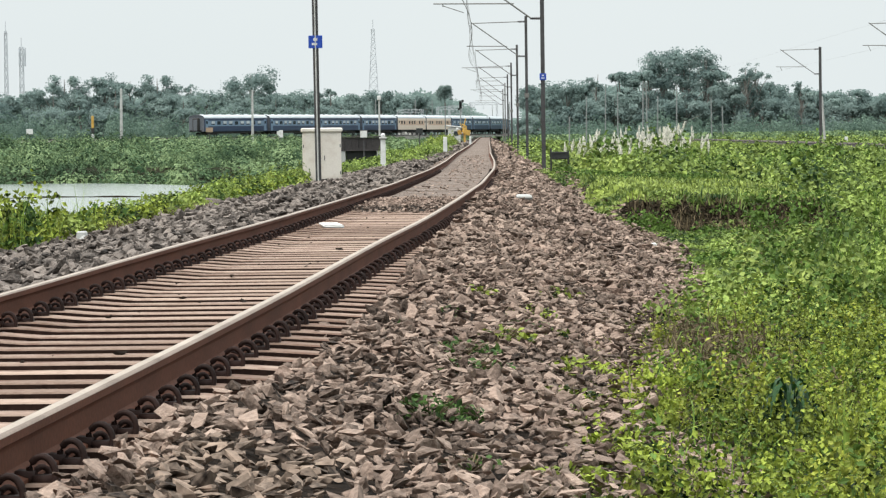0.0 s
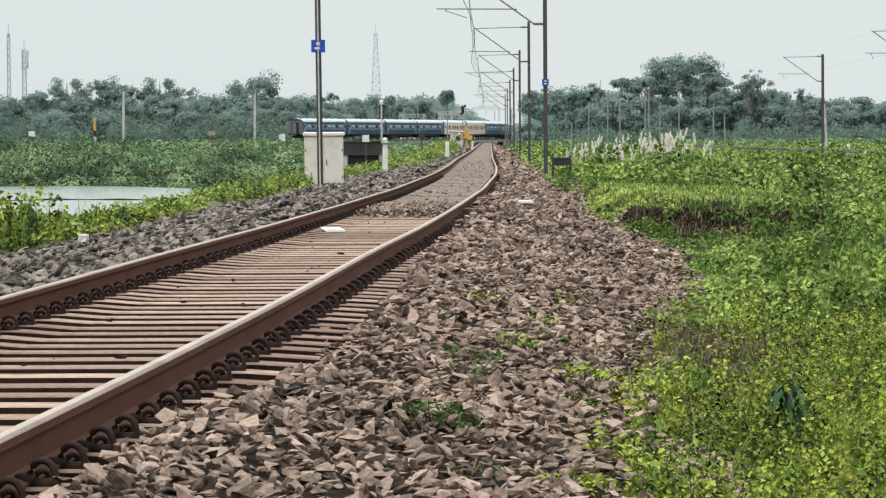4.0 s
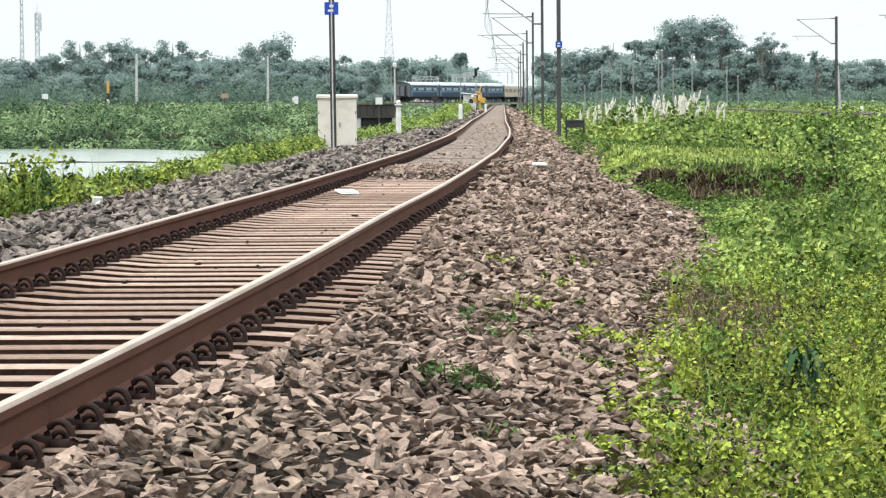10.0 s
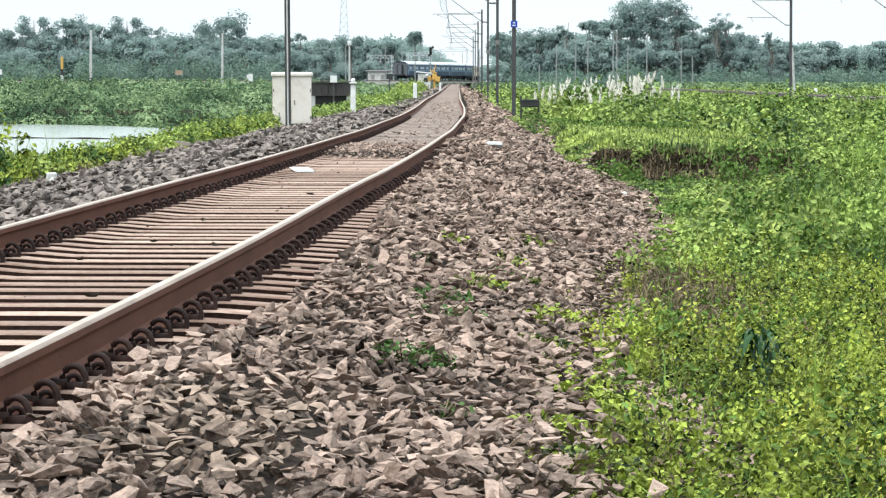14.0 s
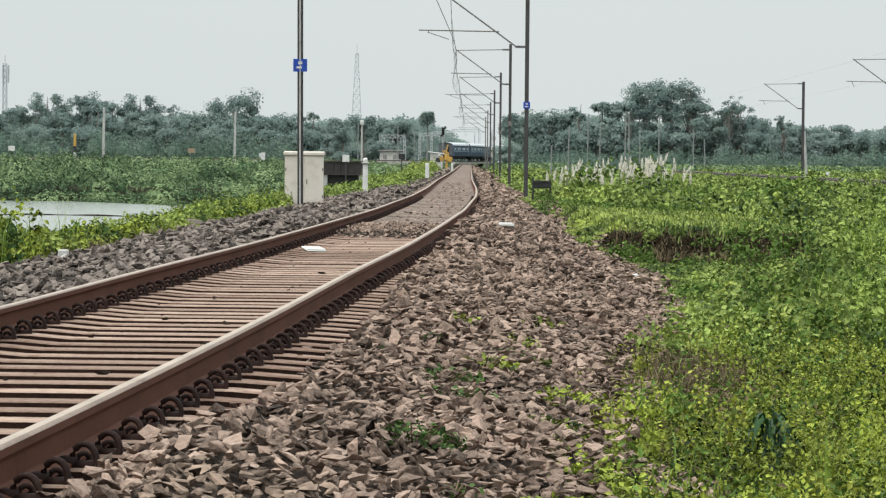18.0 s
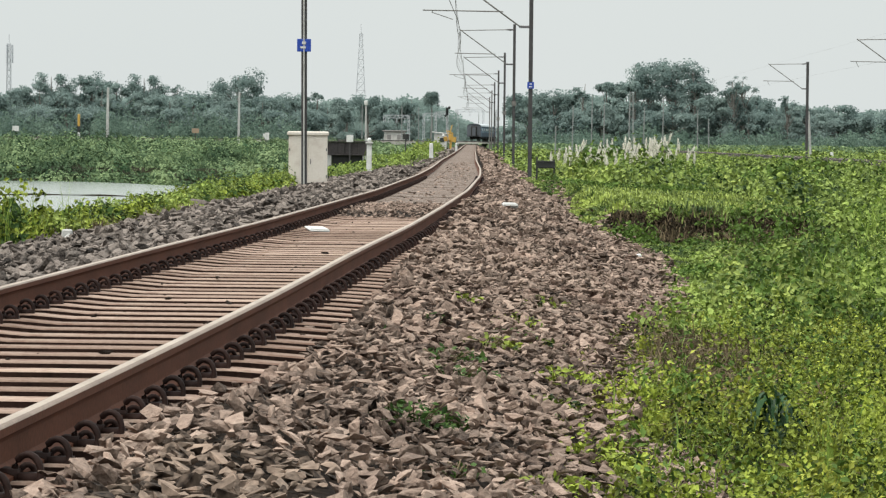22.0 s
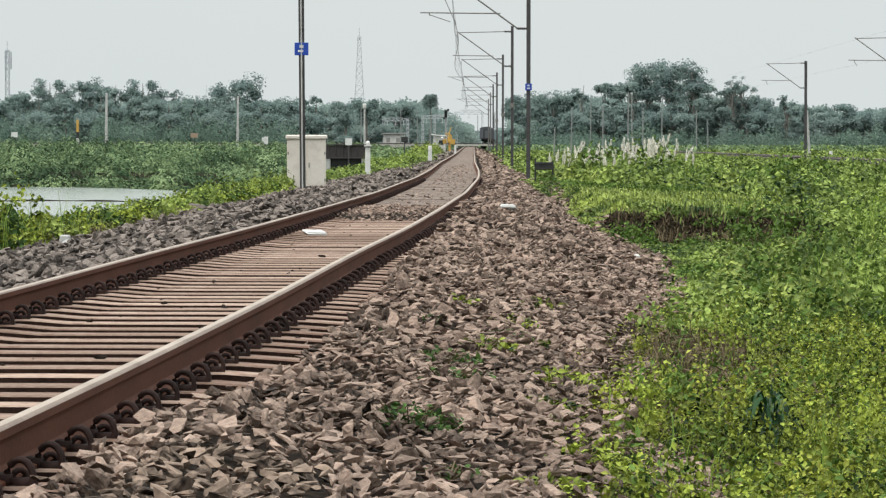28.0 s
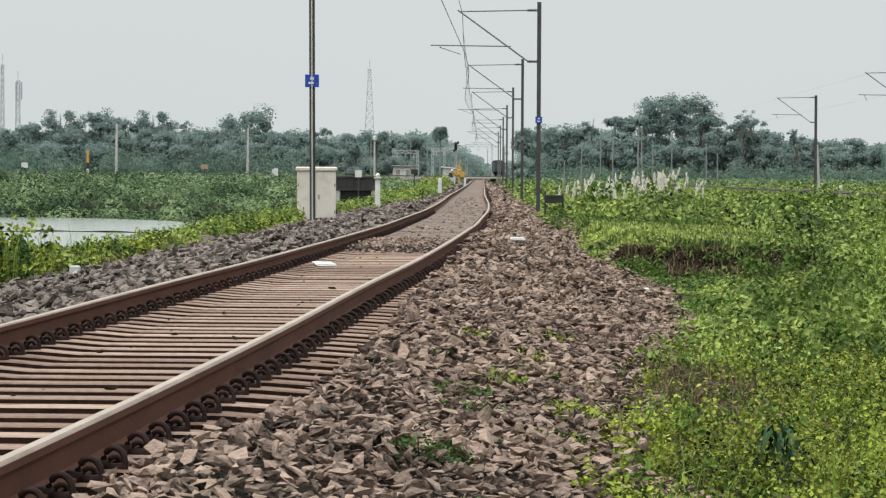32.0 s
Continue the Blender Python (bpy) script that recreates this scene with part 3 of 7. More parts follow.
def ground_z(x, y):
    """The height of the land."""
    x, y = np.broadcast_arrays(np.asarray(x, float), np.asarray(y, float))
    u = x - cx(y)
    base = np.interp(u, [-60, -12, -7.2, -5.4, -1.7, 1.7, 3.5, 5.5, 12, 40], [-1.0, -1.05, -1.0, -0.76, -0.46, -0.46, -0.80, -0.92, -0.95, -0.95])
    basin = np.clip((-6.5 - u) / 4.0, 0, 1) * np.clip((y - 85) / 40, 0, 1) * np.clip((224 - y) / 8, 0, 1)
    base = base - 1.25 * basin
    bank = np.clip((y - 218) / 60, 0, 1) * np.clip((-u - 9) / 12, 0, 1)
    base = base + 0.85 * bank * bank * (3 - 2 * bank)
    far_l = np.clip((y - 330) / 140, 0, 1)
    base = base + far_l * np.where(u < 0, np.interp(u, [-30, -8, -3, 0], [0.3, 0.9, 0.0, 0.0]), np.interp(u, [0, 3, 9], [0.0, 0.0, 0.75]))
    step = 1 / (1 + np.exp(np.clip(-(y - 61.6 - 0.5 * wave(x, x, 0.6, 1.0)) / 0.28, -60, 60))) * np.clip(1 - (y - 90) / 40, 0, 1)
    base = base + 0.52 * step * np.clip((x - 2.9) / 0.7, 0, 1) * np.clip((8.2 - x) / 0.9, 0, 1)
    rt = np.exp(-((x - right_x(y)) / 4.0) ** 4)
    base = base * (1 - rt) + rt * (-0.2)
    base = base + rise(y) * np.clip(1 - (np.abs(u) - 4) / 8, 0, 1)
    return base + 0.10 * wave(x, y, 3.1, 5.0) * np.clip((np.abs(u) - 5.5) / 3, 0, 1)


# ---------------------------------------------------------------- ground, water, stone beds
def sheet(us, ys, fx, fz):
    """A grid over offsets and distances."""
    uu, yy = np.meshgrid(us, ys)
    v = np.stack([fx(uu, yy), yy, fz(uu, yy)], -1).reshape(-1, 3)
    n, k = uu.shape
    i, j = np.meshgrid(np.arange(n - 1), np.arange(k - 1), indexing="ij")
    a = (i * k + j).ravel()
    return v, np.stack([a, a + 1, a + k + 1, a + k], 1)


def build_ground():
    us = np.concatenate([[-3000, -1600, -800, -400, -200], np.arange(-130, -30, 5), np.arange(-30, -8, 1.0), np.arange(-8, 8, 0.25), np.arange(8, 30, 1.0),
                         np.arange(30, 130, 5), [200, 400, 800, 1600, 3000]])
    ys = np.concatenate([[-3000, -1200, -400, -120], np.arange(-40, 8, 4), np.arange(8, 70, 0.4), np.arange(70, 240, 2), np.arange(240, 900, 10), [1000, 1250, 1700, 2600, 4300]])
    v, f = sheet(us, ys, lambda u, y: cx(y) + u, lambda u, y: ground_z(cx(y) + u, y))
    tagged(put("ground", mesh_np("ground", v, f, True), M["soil"]), "field soil darkened as shade beneath weeds, with bare brown patches", "ground", kind="structure")

    # the pond, its outline wandering
    a = np.linspace(0, 2 * np.pi, 72, endpoint=False)
    r = 1 + 0.07 * np.sin(3 * a + 1) + 0.05 * np.sin(7 * a)
    ring = np.stack([-34 + 27 * r * np.cos(a), 162 + 57 * r * np.sin(a), np.full(72, -1.86)], 1)
    bm = bmesh.new()
    bm.faces.new([bm.verts.new(p) for p in ring])
    pond = part("water", bm, M["water"])
    tagged(pond, "still greenish pond water reflecting pale sky", "pond", kind="structure")
    # a low mud bar across the pond
    y = np.linspace(-36, -7.5, 60)
    v1 = np.stack([y, 161 + 1.2 * np.sin(y * 0.6), np.full(60, -1.83)], 1)
    tv, tf = tube_arrays(v1, 0.17 + 0.07 * np.sin(y * 1.9), 6, False)
    tv[:, 2] = -1.86 + (tv[:, 2] + 1.83) * 0.35
    tagged(put("mud_bar", mesh_np("mud_bar", tv, tf, True), M["bed"]), "narrow dark mud bar crossing the shallow pond", "mud bar", kind="structure")

    us = np.concatenate([np.arange(-6.4, -1.6, 0.2), np.arange(-1.6, 1.6, 0.1), np.arange(1.6, 4.4, 0.15)])
    ys = np.concatenate([np.arange(-39, 2, 1.0), np.arange(2, 70, 0.25), np.arange(70, 140, 1.0), np.arange(140, 800, 6)])

    def fz(u, y):
        z = bed_z(u, y)
        over = np.maximum(u - edge_r(y), edge_l(y) - u)
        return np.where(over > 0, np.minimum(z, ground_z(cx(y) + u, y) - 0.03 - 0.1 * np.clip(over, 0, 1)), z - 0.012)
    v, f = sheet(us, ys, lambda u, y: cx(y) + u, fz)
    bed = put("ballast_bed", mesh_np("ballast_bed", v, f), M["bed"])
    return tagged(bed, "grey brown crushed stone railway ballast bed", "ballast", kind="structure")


def stone_shapes(count=14):
    """Angular broken stones: hulls of a few points on squashed balls."""
    shapes = []
    rnd = random.Random(5)
    while len(shapes) < count:
        bm = bmesh.new()
        sx, sy, sz = rnd.uniform(0.8, 1.25), rnd.uniform(0.55, 0.95), rnd.uniform(0.26, 0.56)
        for _ in range(10):
            d = Vector((rnd.gauss(0, 1), rnd.gauss(0, 1), rnd.gauss(0, 1))).normalized()
            d *= rnd.uniform(0.85, 1.1)
            bm.verts.new((d.x * sx, d.y * sy, d.z * sz))
        hull = bmesh.ops.convex_hull(bm, input=bm.verts[:])
        loose = [g for g in hull["geom_interior"] if isinstance(g, bmesh.types.BMVert)]
        bmesh.ops.delete(bm, geom=loose, context="VERTS")
        bmesh.ops.triangulate(bm, faces=bm.faces[:])
        bm.verts.index_update()
        v = np.array([x.co[:] for x in bm.verts])
        f = np.array([[x.index for x in q.verts] for q in bm.faces])
        bm.free()
        if len(v) >= 8:
            shapes.append((v * 0.5, f))
    return shapes


STONES = stone_shapes()


def scatter_stones(places, sizes, tilt=0.5):
    """Joined stones at places."""
    which = RNG.integers(0, len(STONES), len(places))
    out = []
    for k, (v, f) in enumerate(STONES):
        sel = which == k
        n = int(sel.sum())
        if not n:
            continue
        p = np.einsum("nij,vj->nvi", turns(n, tilt), v) * sizes[sel][:, None, None] + places[sel][:, None]
        out.append((p.reshape(-1, 3), (np.arange(n)[:, None, None] * len(v) + f[None]).reshape(-1, 3)))
    return merge(out)


def grid_points(u0, u1, y0, y1, cell):
    us, ys = np.arange(u0, u1, cell), np.arange(y0, y1, cell)
    uu, yy = np.meshgrid(us, ys)
    return uu.ravel() + RNG.uniform(-0.5, 0.5, uu.size) * cell, yy.ravel() + RNG.uniform(-0.5, 0.5, uu.size) * cell


def build_stones(bed):
    plots = [  # u from, to, y from, to, spacing, size
        (1.02, 4.2, 7.5, 15.5, 0.060, 0.076), (1.1, 3.2, -38, -6, 0.26, 0.24), (1.02, 3.2, -6, 7.5, 0.10, 0.105), (-6.0, -1.3, -38, 17, 0.34, 0.3), (0.98, 4.2, 15.5, 22, 0.061, 0.076), (0.98, 4.4, 22, 40, 0.068, 0.078), (0.98, 4.2, 40, 75, 0.102, 0.102), (1.0, 3.6, 75, 130, 0.135, 0.12),
        (-6.0, -1.3, 17, 60, 0.115, 0.125), (-6.0, -1.3, 60, 115, 0.17, 0.165), (-5.5, -1.3, 115, 230, 0.21, 0.19), (1.3, 3.3, 130, 230, 0.21, 0.19), (-5.0, -1.4, 230, 420, 0.42, 0.36), (1.4, 3.3, 230, 420, 0.42, 0.36)]
    for n, (u0, u1, y0, y1, cell, size) in enumerate(plots):
        u, y = grid_points(u0, u1, y0, y1, cell)
        fade = np.maximum(u - edge_r(y), edge_l(y) - u)
        keep = RNG.random(len(u)) < np.clip(0.96 - fade * 2.2, 0, 1)
        if n == 0:
            keep &= ~((y > 9.6) & (y < 12.2) & (u > 1.3) & (u < 1.9))
        if y0 > 0:
            keep &= np.abs(cx(y) + u) < 0.155 * y + 0.8
        if u0 > 0 and y0 < 80:
            keep &= (u > bare_end(y) + 0.03) | (RNG.random(len(u)) < 0.12)
        u, y = u[keep], y[keep]
        s = size * np.exp(RNG.normal(0, 0.26, len(u)).clip(-0.6, 0.5))
        z = np.maximum(bed_z(u, y), np.where(u > edge_r(y), ground_z(cx(y) + u, y), -9)) + s * RNG.uniform(-0.2, 0.75, len(u)) * np.interp(size, [0.08, 0.12], [1.0, 0.7])
        v, f = scatter_stones(np.stack([cx(y) + u, y, z], 1), s, 0.6)
        put("loose_stones", mesh_np("loose_stones", v, f), M["stone_grey" if u1 < 0 else "stone"], bed)["kind"] = "stuff"
    # stones lying between and upon the sleepers, thick where the bed is heaped
    u, y = grid_points(-1.25, 1.25, 8, 75, 0.115)
    heap = (y > 47.0) & (y < 61) & (np.abs(u) < 1.2)
    keep = (heap | (RNG.random(len(u)) < 0.3)) & (np.abs(np.abs(u) - 0.87) > 0.13)
    u, y = u[keep], y[keep]
    s = 0.075 * np.exp(RNG.normal(0, 0.25, len(u)))
    z = bed_z(u, y) - 0.01 + s * 0.1
    v, f = scatter_stones(np.stack([cx(y) + u, y, z], 1), s)
    put("crib_stones", mesh_np("crib_stones", v, f), M["stone"], bed)["kind"] = "stuff"
    # stones and dirt strewn over the far sleepers
    u, y = grid_points(-1.3, 1.3, 61, 180, 0.17)
    keep = (RNG.random(len(u)) < 0.2) & (np.abs(np.abs(u) - 0.87) > 0.16)
    u, y = u[keep], y[keep]
    s = 0.085 * np.exp(RNG.normal(0, 0.25, len(u)))
    v, f = scatter_stones(np.stack([cx(y) + u, y, -0.205 + s * RNG.uniform(-0.1, 0.2, len(u))], 1), s, 0.3)
    put("crib_stones", mesh_np("crib_stones", v, f), M["stone"], bed)["kind"] = "stuff"
    # dark clods of dirt and stone chips left on the sleepers
    u, y = RNG.uniform(-0.75, 0.72, 90), 13 + 33 * RNG.random(90) ** 0.8
    y = 3.06 + np.round((y - 3.06) / 0.6) * 0.6 + RNG.uniform(-0.08, 0.08, len(y))
    s = RNG.uniform(0.02, 0.05, len(u)) * np.where(RNG.random(len(u)) < 0.15, 1.8, 1.0)
    v, f = scatter_stones(np.stack([cx(y) + u, y, -0.194 + s * 0.12], 1), s, 0.3)
    put("dirt_clods", mesh_np("dirt_clods", v, f), M["bed"], bed, "dark clods of dirt on the sleepers")["kind"] = "stuff"
    # stones in a bare hollow of the verge
    x, y = RNG.uniform(1.05, 1.6, 900), RNG.uniform(13.8, 18.8, 900)
    keep = hollow(x, y) | (RNG.random(900) < 0.15)
    x, y = x[keep], y[keep]
    s = 0.07 * np.exp(RNG.normal(0, 0.3, len(x)))
    v, f = scatter_stones(np.stack([x, y, ground_z(x, y) + s * 0.1], 1), s)
    put("loose_stones", mesh_np("loose_stones", v, f), M["stone"], bed)["kind"] = "stuff"
    # the nearest stones, one by one
    meshes = []
    for v, f in STONES:
        me = mesh_np("stone", v, f)
        me.materials.append(M["stone_one"])
        meshes.append(me)
    u, y = grid_points(1.34, 1.9, 9.6, 12.2, 0.071)
    rot = turns(len(u), 0.5)
    for k in range(min(300, len(u))):
        s = 0.082 * math.exp(max(-0.4, min(0.28, random.gauss(0, 0.25))))
        ob = new("stone", meshes[k % len(meshes)])
        ob.parent = bed
        ob.matrix_basis = Matrix.LocRotScale((float(cx(y[k]) + u[k]), y[k], float(bed_z(u[k], y[k])) + 0.2 * s), Matrix(rot[k].tolist()).to_quaternion(), (s, s, s))


# ---------------------------------------------------------------- tracks
RAIL = [(-0.068, -0.172), (0.068, -0.172), (0.068, -0.160), (0.020, -0.144), (0.0085, -0.132), (0.0085, -0.062), (0.014, -0.048), (0.0335, -0.036), (0.0335, -0.008)]
RAIL_PROFILE = np.array(RAIL + [(-x, z) for x, z in RAIL[:1:-1]])[:, :]
HEAD = np.array([(0.0335, -0.008), (0.027, 0.0), (-0.027, 0.0), (-0.0335, -0.008)])
BAND = np.array([(0.018, 0.0), (-0.018, 0.0)])


def loft(profile, xs, ys, zs, closed=True):
    """A profile carried along a line, square to it."""
    dx, dy = np.gradient(xs), np.gradient(ys)
    n = np.hypot(dx, dy)
    nx, ny = dy / n, -dx / n
    v = np.stack([xs[:, None] + nx[:, None] * profile[None, :, 0], ys[:, None] + ny[:, None] * profile[None, :, 0], zs[:, None] + np.broadcast_to(profile[None, :, 1], (len(xs), len(profile)))], -1)
    k = len(profile)
    i, j = np.meshgrid(np.arange(len(xs) - 1), np.arange(k if closed else k - 1), indexing="ij")
    i, j = i.ravel(), j.ravel()
    m = (j + 1) % k
    return v.reshape(-1, 3), np.stack([i * k + j, i * k + m, (i + 1) * k + m, (i + 1) * k + j], 1)


def offset_line(xs, ys, u):
    dx, dy = np.gradient(xs), np.gradient(ys)
    n = np.hypot(dx, dy)
    return xs + dy / n * u, ys - dx / n * u


def sleeper_mesh():
    """A concrete sleeper: deep under the rails, waisted between them, its top edges chamfered."""
    us = np.array([-1.375, -1.36, -1.05, -0.70, -0.45, 0.45, 0.70, 1.05, 1.36, 1.375])
    top = np.array([-0.215, -0.200, -0.178, -0.176, -0.196, -0.196, -0.176, -0.178, -0.200, -0.215])
    half = np.array([0.085, 0.095, 0.10, 0.105, 0.10, 0.10, 0.105, 0.10, 0.095, 0.085])
    v = []
    for u, t, h in zip(us, top, half):
        v += [(u, -h - 0.012, -0.43), (u, -h, t - 0.008), (u, -h + 0.01, t), (u, h - 0.01, t), (u, h, t - 0.008), (u, h + 0.012, -0.43)]
    f = []
    for i in range(len(us) - 1):
        for j in range(5):
            a = i * 6 + j
            f.append((a, a + 6, a + 7, a + 1))
    n = (len(us) - 1) * 6
    f += [(0, 1, 2, 5), (2, 3, 4, 5), (n, n + 5, n + 2, n + 1), (n + 2, n + 5, n + 4, n + 3)]
    return np.array(v), np.array(f)


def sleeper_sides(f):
    """1 for the upright sides, coloured dark as gap shade, 0 for the worn top."""
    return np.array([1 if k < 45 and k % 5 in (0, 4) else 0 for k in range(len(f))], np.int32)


def clip_arrays(side):
    """A bent spring clip beside the rail foot: a tall standing loop, a smaller inner curl that ends on the foot, and a low housing."""
    a = np.linspace(-0.45, math.pi + 0.35, 12)
    loop = np.stack([0.108 + 0.047 * np.cos(a), -0.034 + 0.050 * np.linspace(0, 1, 12), -0.158 + 0.062 * np.sin(a)], 1)
    b = np.linspace(math.pi + 0.35, 0.2, 7)
    curl = np.stack([0.098 + 0.022 * np.cos(b), 0.020 + 0.030 * np.linspace(0, 1, 7), -0.162 + 0.028 * np.sin(b)], 1)
    v, f = tube_arrays(loop, 0.0125, 6, False)
    cv, cf = tube_arrays(np.vstack([curl, [[0.128, 0.052, -0.176]]]), 0.011, 6, False)
    hv, hf = bars([[0.078, 0.0, -0.178]], [[0.160, 0.0, -0.176]], 0.040)
    hv[:, 1] *= 1.7
    pv, pf = bars([[0.022, 0.0, -0.158]], [[0.078, 0.0, -0.163]], 0.034)
    pv[:, 1] *= 2.6
    v, f = merge([(v, f), (cv, cf), (hv, hf), (pv, pf)])
    v[:, 0] *= side
    if side < 0:
        f = f[:, ::-1]
    return v, f


def build_track(bed):
    track = holder("railway_track")
    tagged(track, "broad gauge railway track with rusty rails on concrete sleepers", "railway track")
    ys = np.concatenate([np.arange(-38, 130, 0.5), np.arange(130, 790, 4.0)])
    xs = cx(ys)
    rails = []
    for u in (-0.8715, 0.8715):
        rx, ry = offset_line(xs, ys, u)
        z = -0.004 * np.clip(np.sin((ry - 30) / 9.0), 0, 1) * (u > 0) - 0.006 * np.clip(np.sin((ry - 44) / 11.0), 0, 1) + rise(ry)
        v, f = loft(RAIL_PROFILE, rx, ry, z)
        rail = put("rail", mesh_np("rail", v, f), M["rail_side"], track, "rusty brown flat-bottomed steel rail")
        v, f = loft(HEAD, rx, ry, z + 0.0005, False)
        put("rail_head", mesh_np("rail_head", v, f, True), M["rail_worn"], rail, "worn brownish steel rail head")
        v, f = loft(BAND + [0.005 if u < 0 else -0.005, 0], rx, ry, z + 0.0012, False)
        put("running_surface", mesh_np("running_surface", v, f), M["rail_top"], rail, "bright band where the wheels run")
        rails.append(rail)
    sv, sf = sleeper_mesh()
    me = mesh_np("sleeper", sv, sf)
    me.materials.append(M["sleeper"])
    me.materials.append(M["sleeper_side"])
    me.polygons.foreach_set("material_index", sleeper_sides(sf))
    clips = {}
    for side in (-1, 1):
        v, f = clip_arrays(side)
        clips[side] = mesh_np("spring_clip", v, f, True)
        clips[side].materials.append(M["clip"])
    step = 0.6
    along = np.arange(3.06 - 68 * step, 790, step)
    slope = np.arctan((cx(along + 0.5) - cx(along - 0.5)))
    far_s, far_c = [], []
    for k, (y, a) in enumerate(zip(along, slope)):
        wob = random.uniform(-0.012, 0.012)
        m = Matrix.Translation((float(cx(y)), y + wob, random.uniform(-0.004, 0.003) + float(rise(y)))) @ Matrix.Rotation(-float(a) + random.uniform(-0.006, 0.006), 4, "Z")
        if 7.5 < y < 50:
            ob = new("sleeper", me)
            ob.parent, ob.matrix_basis = track, m
            for u in (-0.8715, 0.8715):
                for side in (-1, 1):
                    c = new("spring_clip", clips[side])
                    c.parent, c.matrix_basis = ob, Matrix.Translation((u, random.uniform(-0.012, 0.012), random.uniform(-0.003, 0.004))) @ Matrix.Rotation(random.uniform(-0.12, 0.12), 4, "Z")
        else:
            mm = np.array(m)
            far_s.append((sv @ mm[:3, :3].T + mm[:3, 3], sf))
            if -8 < y < 100:
                for u in (-0.8715, 0.8715):
                    for side in (-1, 1):
                        v, f = clip_arrays(side)
                        far_c.append(((v + [u, 0, 0]) @ mm[:3, :3].T + mm[:3, 3], f))
    v, f = merge(far_s)
    far = mesh_np("sleeper_run", v, f)
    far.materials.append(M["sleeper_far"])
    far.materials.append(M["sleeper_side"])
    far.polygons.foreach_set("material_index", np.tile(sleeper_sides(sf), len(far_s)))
    put("sleeper_run", far, None, track)["kind"] = "stuff"
    v, f = merge(far_c)
    put("clip_run", mesh_np("clip_run", v, f), M["clip_far"], track)["kind"] = "stuff"
    return track


def build_other_track(name, label, xs, ys, rail_z, mound, step):
    """A distant track: bed, rails and joined sleepers."""
    track = tagged(holder(name), label, "railway track")
    prof = np.array([(-3.0, -mound), (-1.6, -0.24), (1.6, -0.24), (3.0, -mound)])
    for k, deep in ((ys < 712, mound), (ys >= 706, min(mound, 0.6))):
        if k.sum() < 2:
            continue
        p = prof.copy()
        p[[0, 3], 1] = -deep
        v, f = loft(p, xs[k], ys[k], np.full(int(k.sum()), rail_z - (0.01 if deep < mound else 0)), False)
        put("stone_bed", mesh_np("stone_bed", v, f), M["bed_far"], track, "dark brown weathered ballast mound")
    for u in (-0.8715, 0.8715):
        rx, ry = offset_line(xs, ys, u)
        v, f = loft(RAIL_PROFILE, rx, ry, np.full(len(xs), rail_z))
        rail = put("rail", mesh_np("rail", v, f), M["brown"], track)
        v, f = loft(HEAD, rx, ry, np.full(len(xs), rail_z + 0.001), False)
        put("running_surface", mesh_np("running_surface", v, f), M["rail_top"], rail)
    dist = np.concatenate([[0], np.cumsum(np.hypot(np.diff(xs), np.diff(ys)))])
    sv = np.array([(a * 1.375, b * h, z) for z, h in ((-0.43, 0.115), (-0.19, 0.1)) for a, b in ((-1, -1), (1, -1), (1, 1), (-1, 1))])
    sf = BOX_F
    pieces = []
    for s in np.arange(0, dist[-1] - 1, step):
        x, y = np.interp(s, dist, xs), np.interp(s, dist, ys)
        a = math.atan2(np.interp(s + 0.5, dist, xs) - x, np.interp(s + 0.5, dist, ys) - y)
        c, q = math.cos(-a), math.sin(-a)
        p = sv.copy()
        pieces.append((np.stack([p[:, 0] * c - p[:, 1] * q + x, p[:, 0] * q + p[:, 1] * c + y, p[:, 2] + rail_z], 1), sf))
    v, f = merge(pieces)
    put("sleeper_run", mesh_np("sleeper_run", v, f), M["sleeper_far"], track)["kind"] = "stuff"


def spline(points, step=4.0):
    """A smooth line through points, evenly sampled (Catmull-Rom)."""
    p = np.vstack([2 * points[0] - points[1], points, 2 * points[-1] - points[-2]])
    out = []
    for i in range(1, len(p) - 2):
        t = np.linspace(0, 1, 20, endpoint=False)[:, None]
        a, b, c, d = p[i - 1], p[i], p[i + 1], p[i + 2]
        out.append(0.5 * ((2 * b) + (c - a) * t + (2 * a - 5 * b + 4 * c - d) * t ** 2 + (3 * b - a - 3 * c + d) * t ** 3))
    out = np.vstack(out + [points[-1:]])
    s = np.concatenate([[0], np.cumsum(np.hypot(*np.diff(out, axis=0).T))])
    q = np.arange(0, s[-1], step)
    return np.interp(q, s, out[:, 0]), np.interp(q, s, out[:, 1])


TRAIN_X, TRAIN_Y = spline(TRAIN_P, 2.0)
TRAIN_S = np.concatenate([[0], np.cumsum(np.hypot(np.diff(TRAIN_X), np.diff(TRAIN_Y)))])
TAIL_S = float(TRAIN_S[np.argmin(np.hypot(TRAIN_X + 43.4, TRAIN_Y - 590))])


# ---------------------------------------------------------------- overhead line
def i_beam(height, wide=0.20, deep=0.16, web=0.012, flange=0.016, lean=0.0):
    """A rolled steel section standing upright."""
    w, d, t = wide / 2, deep / 2, flange
    prof = [(-w, -d), (w, -d), (w, -d + t), (web / 2, -d + t), (web / 2, d - t), (w, d - t), (w, d), (-w, d), (-w, d - t), (-web / 2, d - t), (-web / 2, -d + t), (-w, -d + t)]
    bm = bmesh.new()
    low = [bm.verts.new((x, y, 0)) for x, y in prof]
    high = [bm.verts.new((x + lean * height, y, height)) for x, y in prof]
    for i in range(12):
        j = (i + 1) % 12
        bm.faces.new((low[i], low[j], high[j], high[i]))
    bm.faces.new(high)
    bm.faces.new(low[::-1])
    return bm


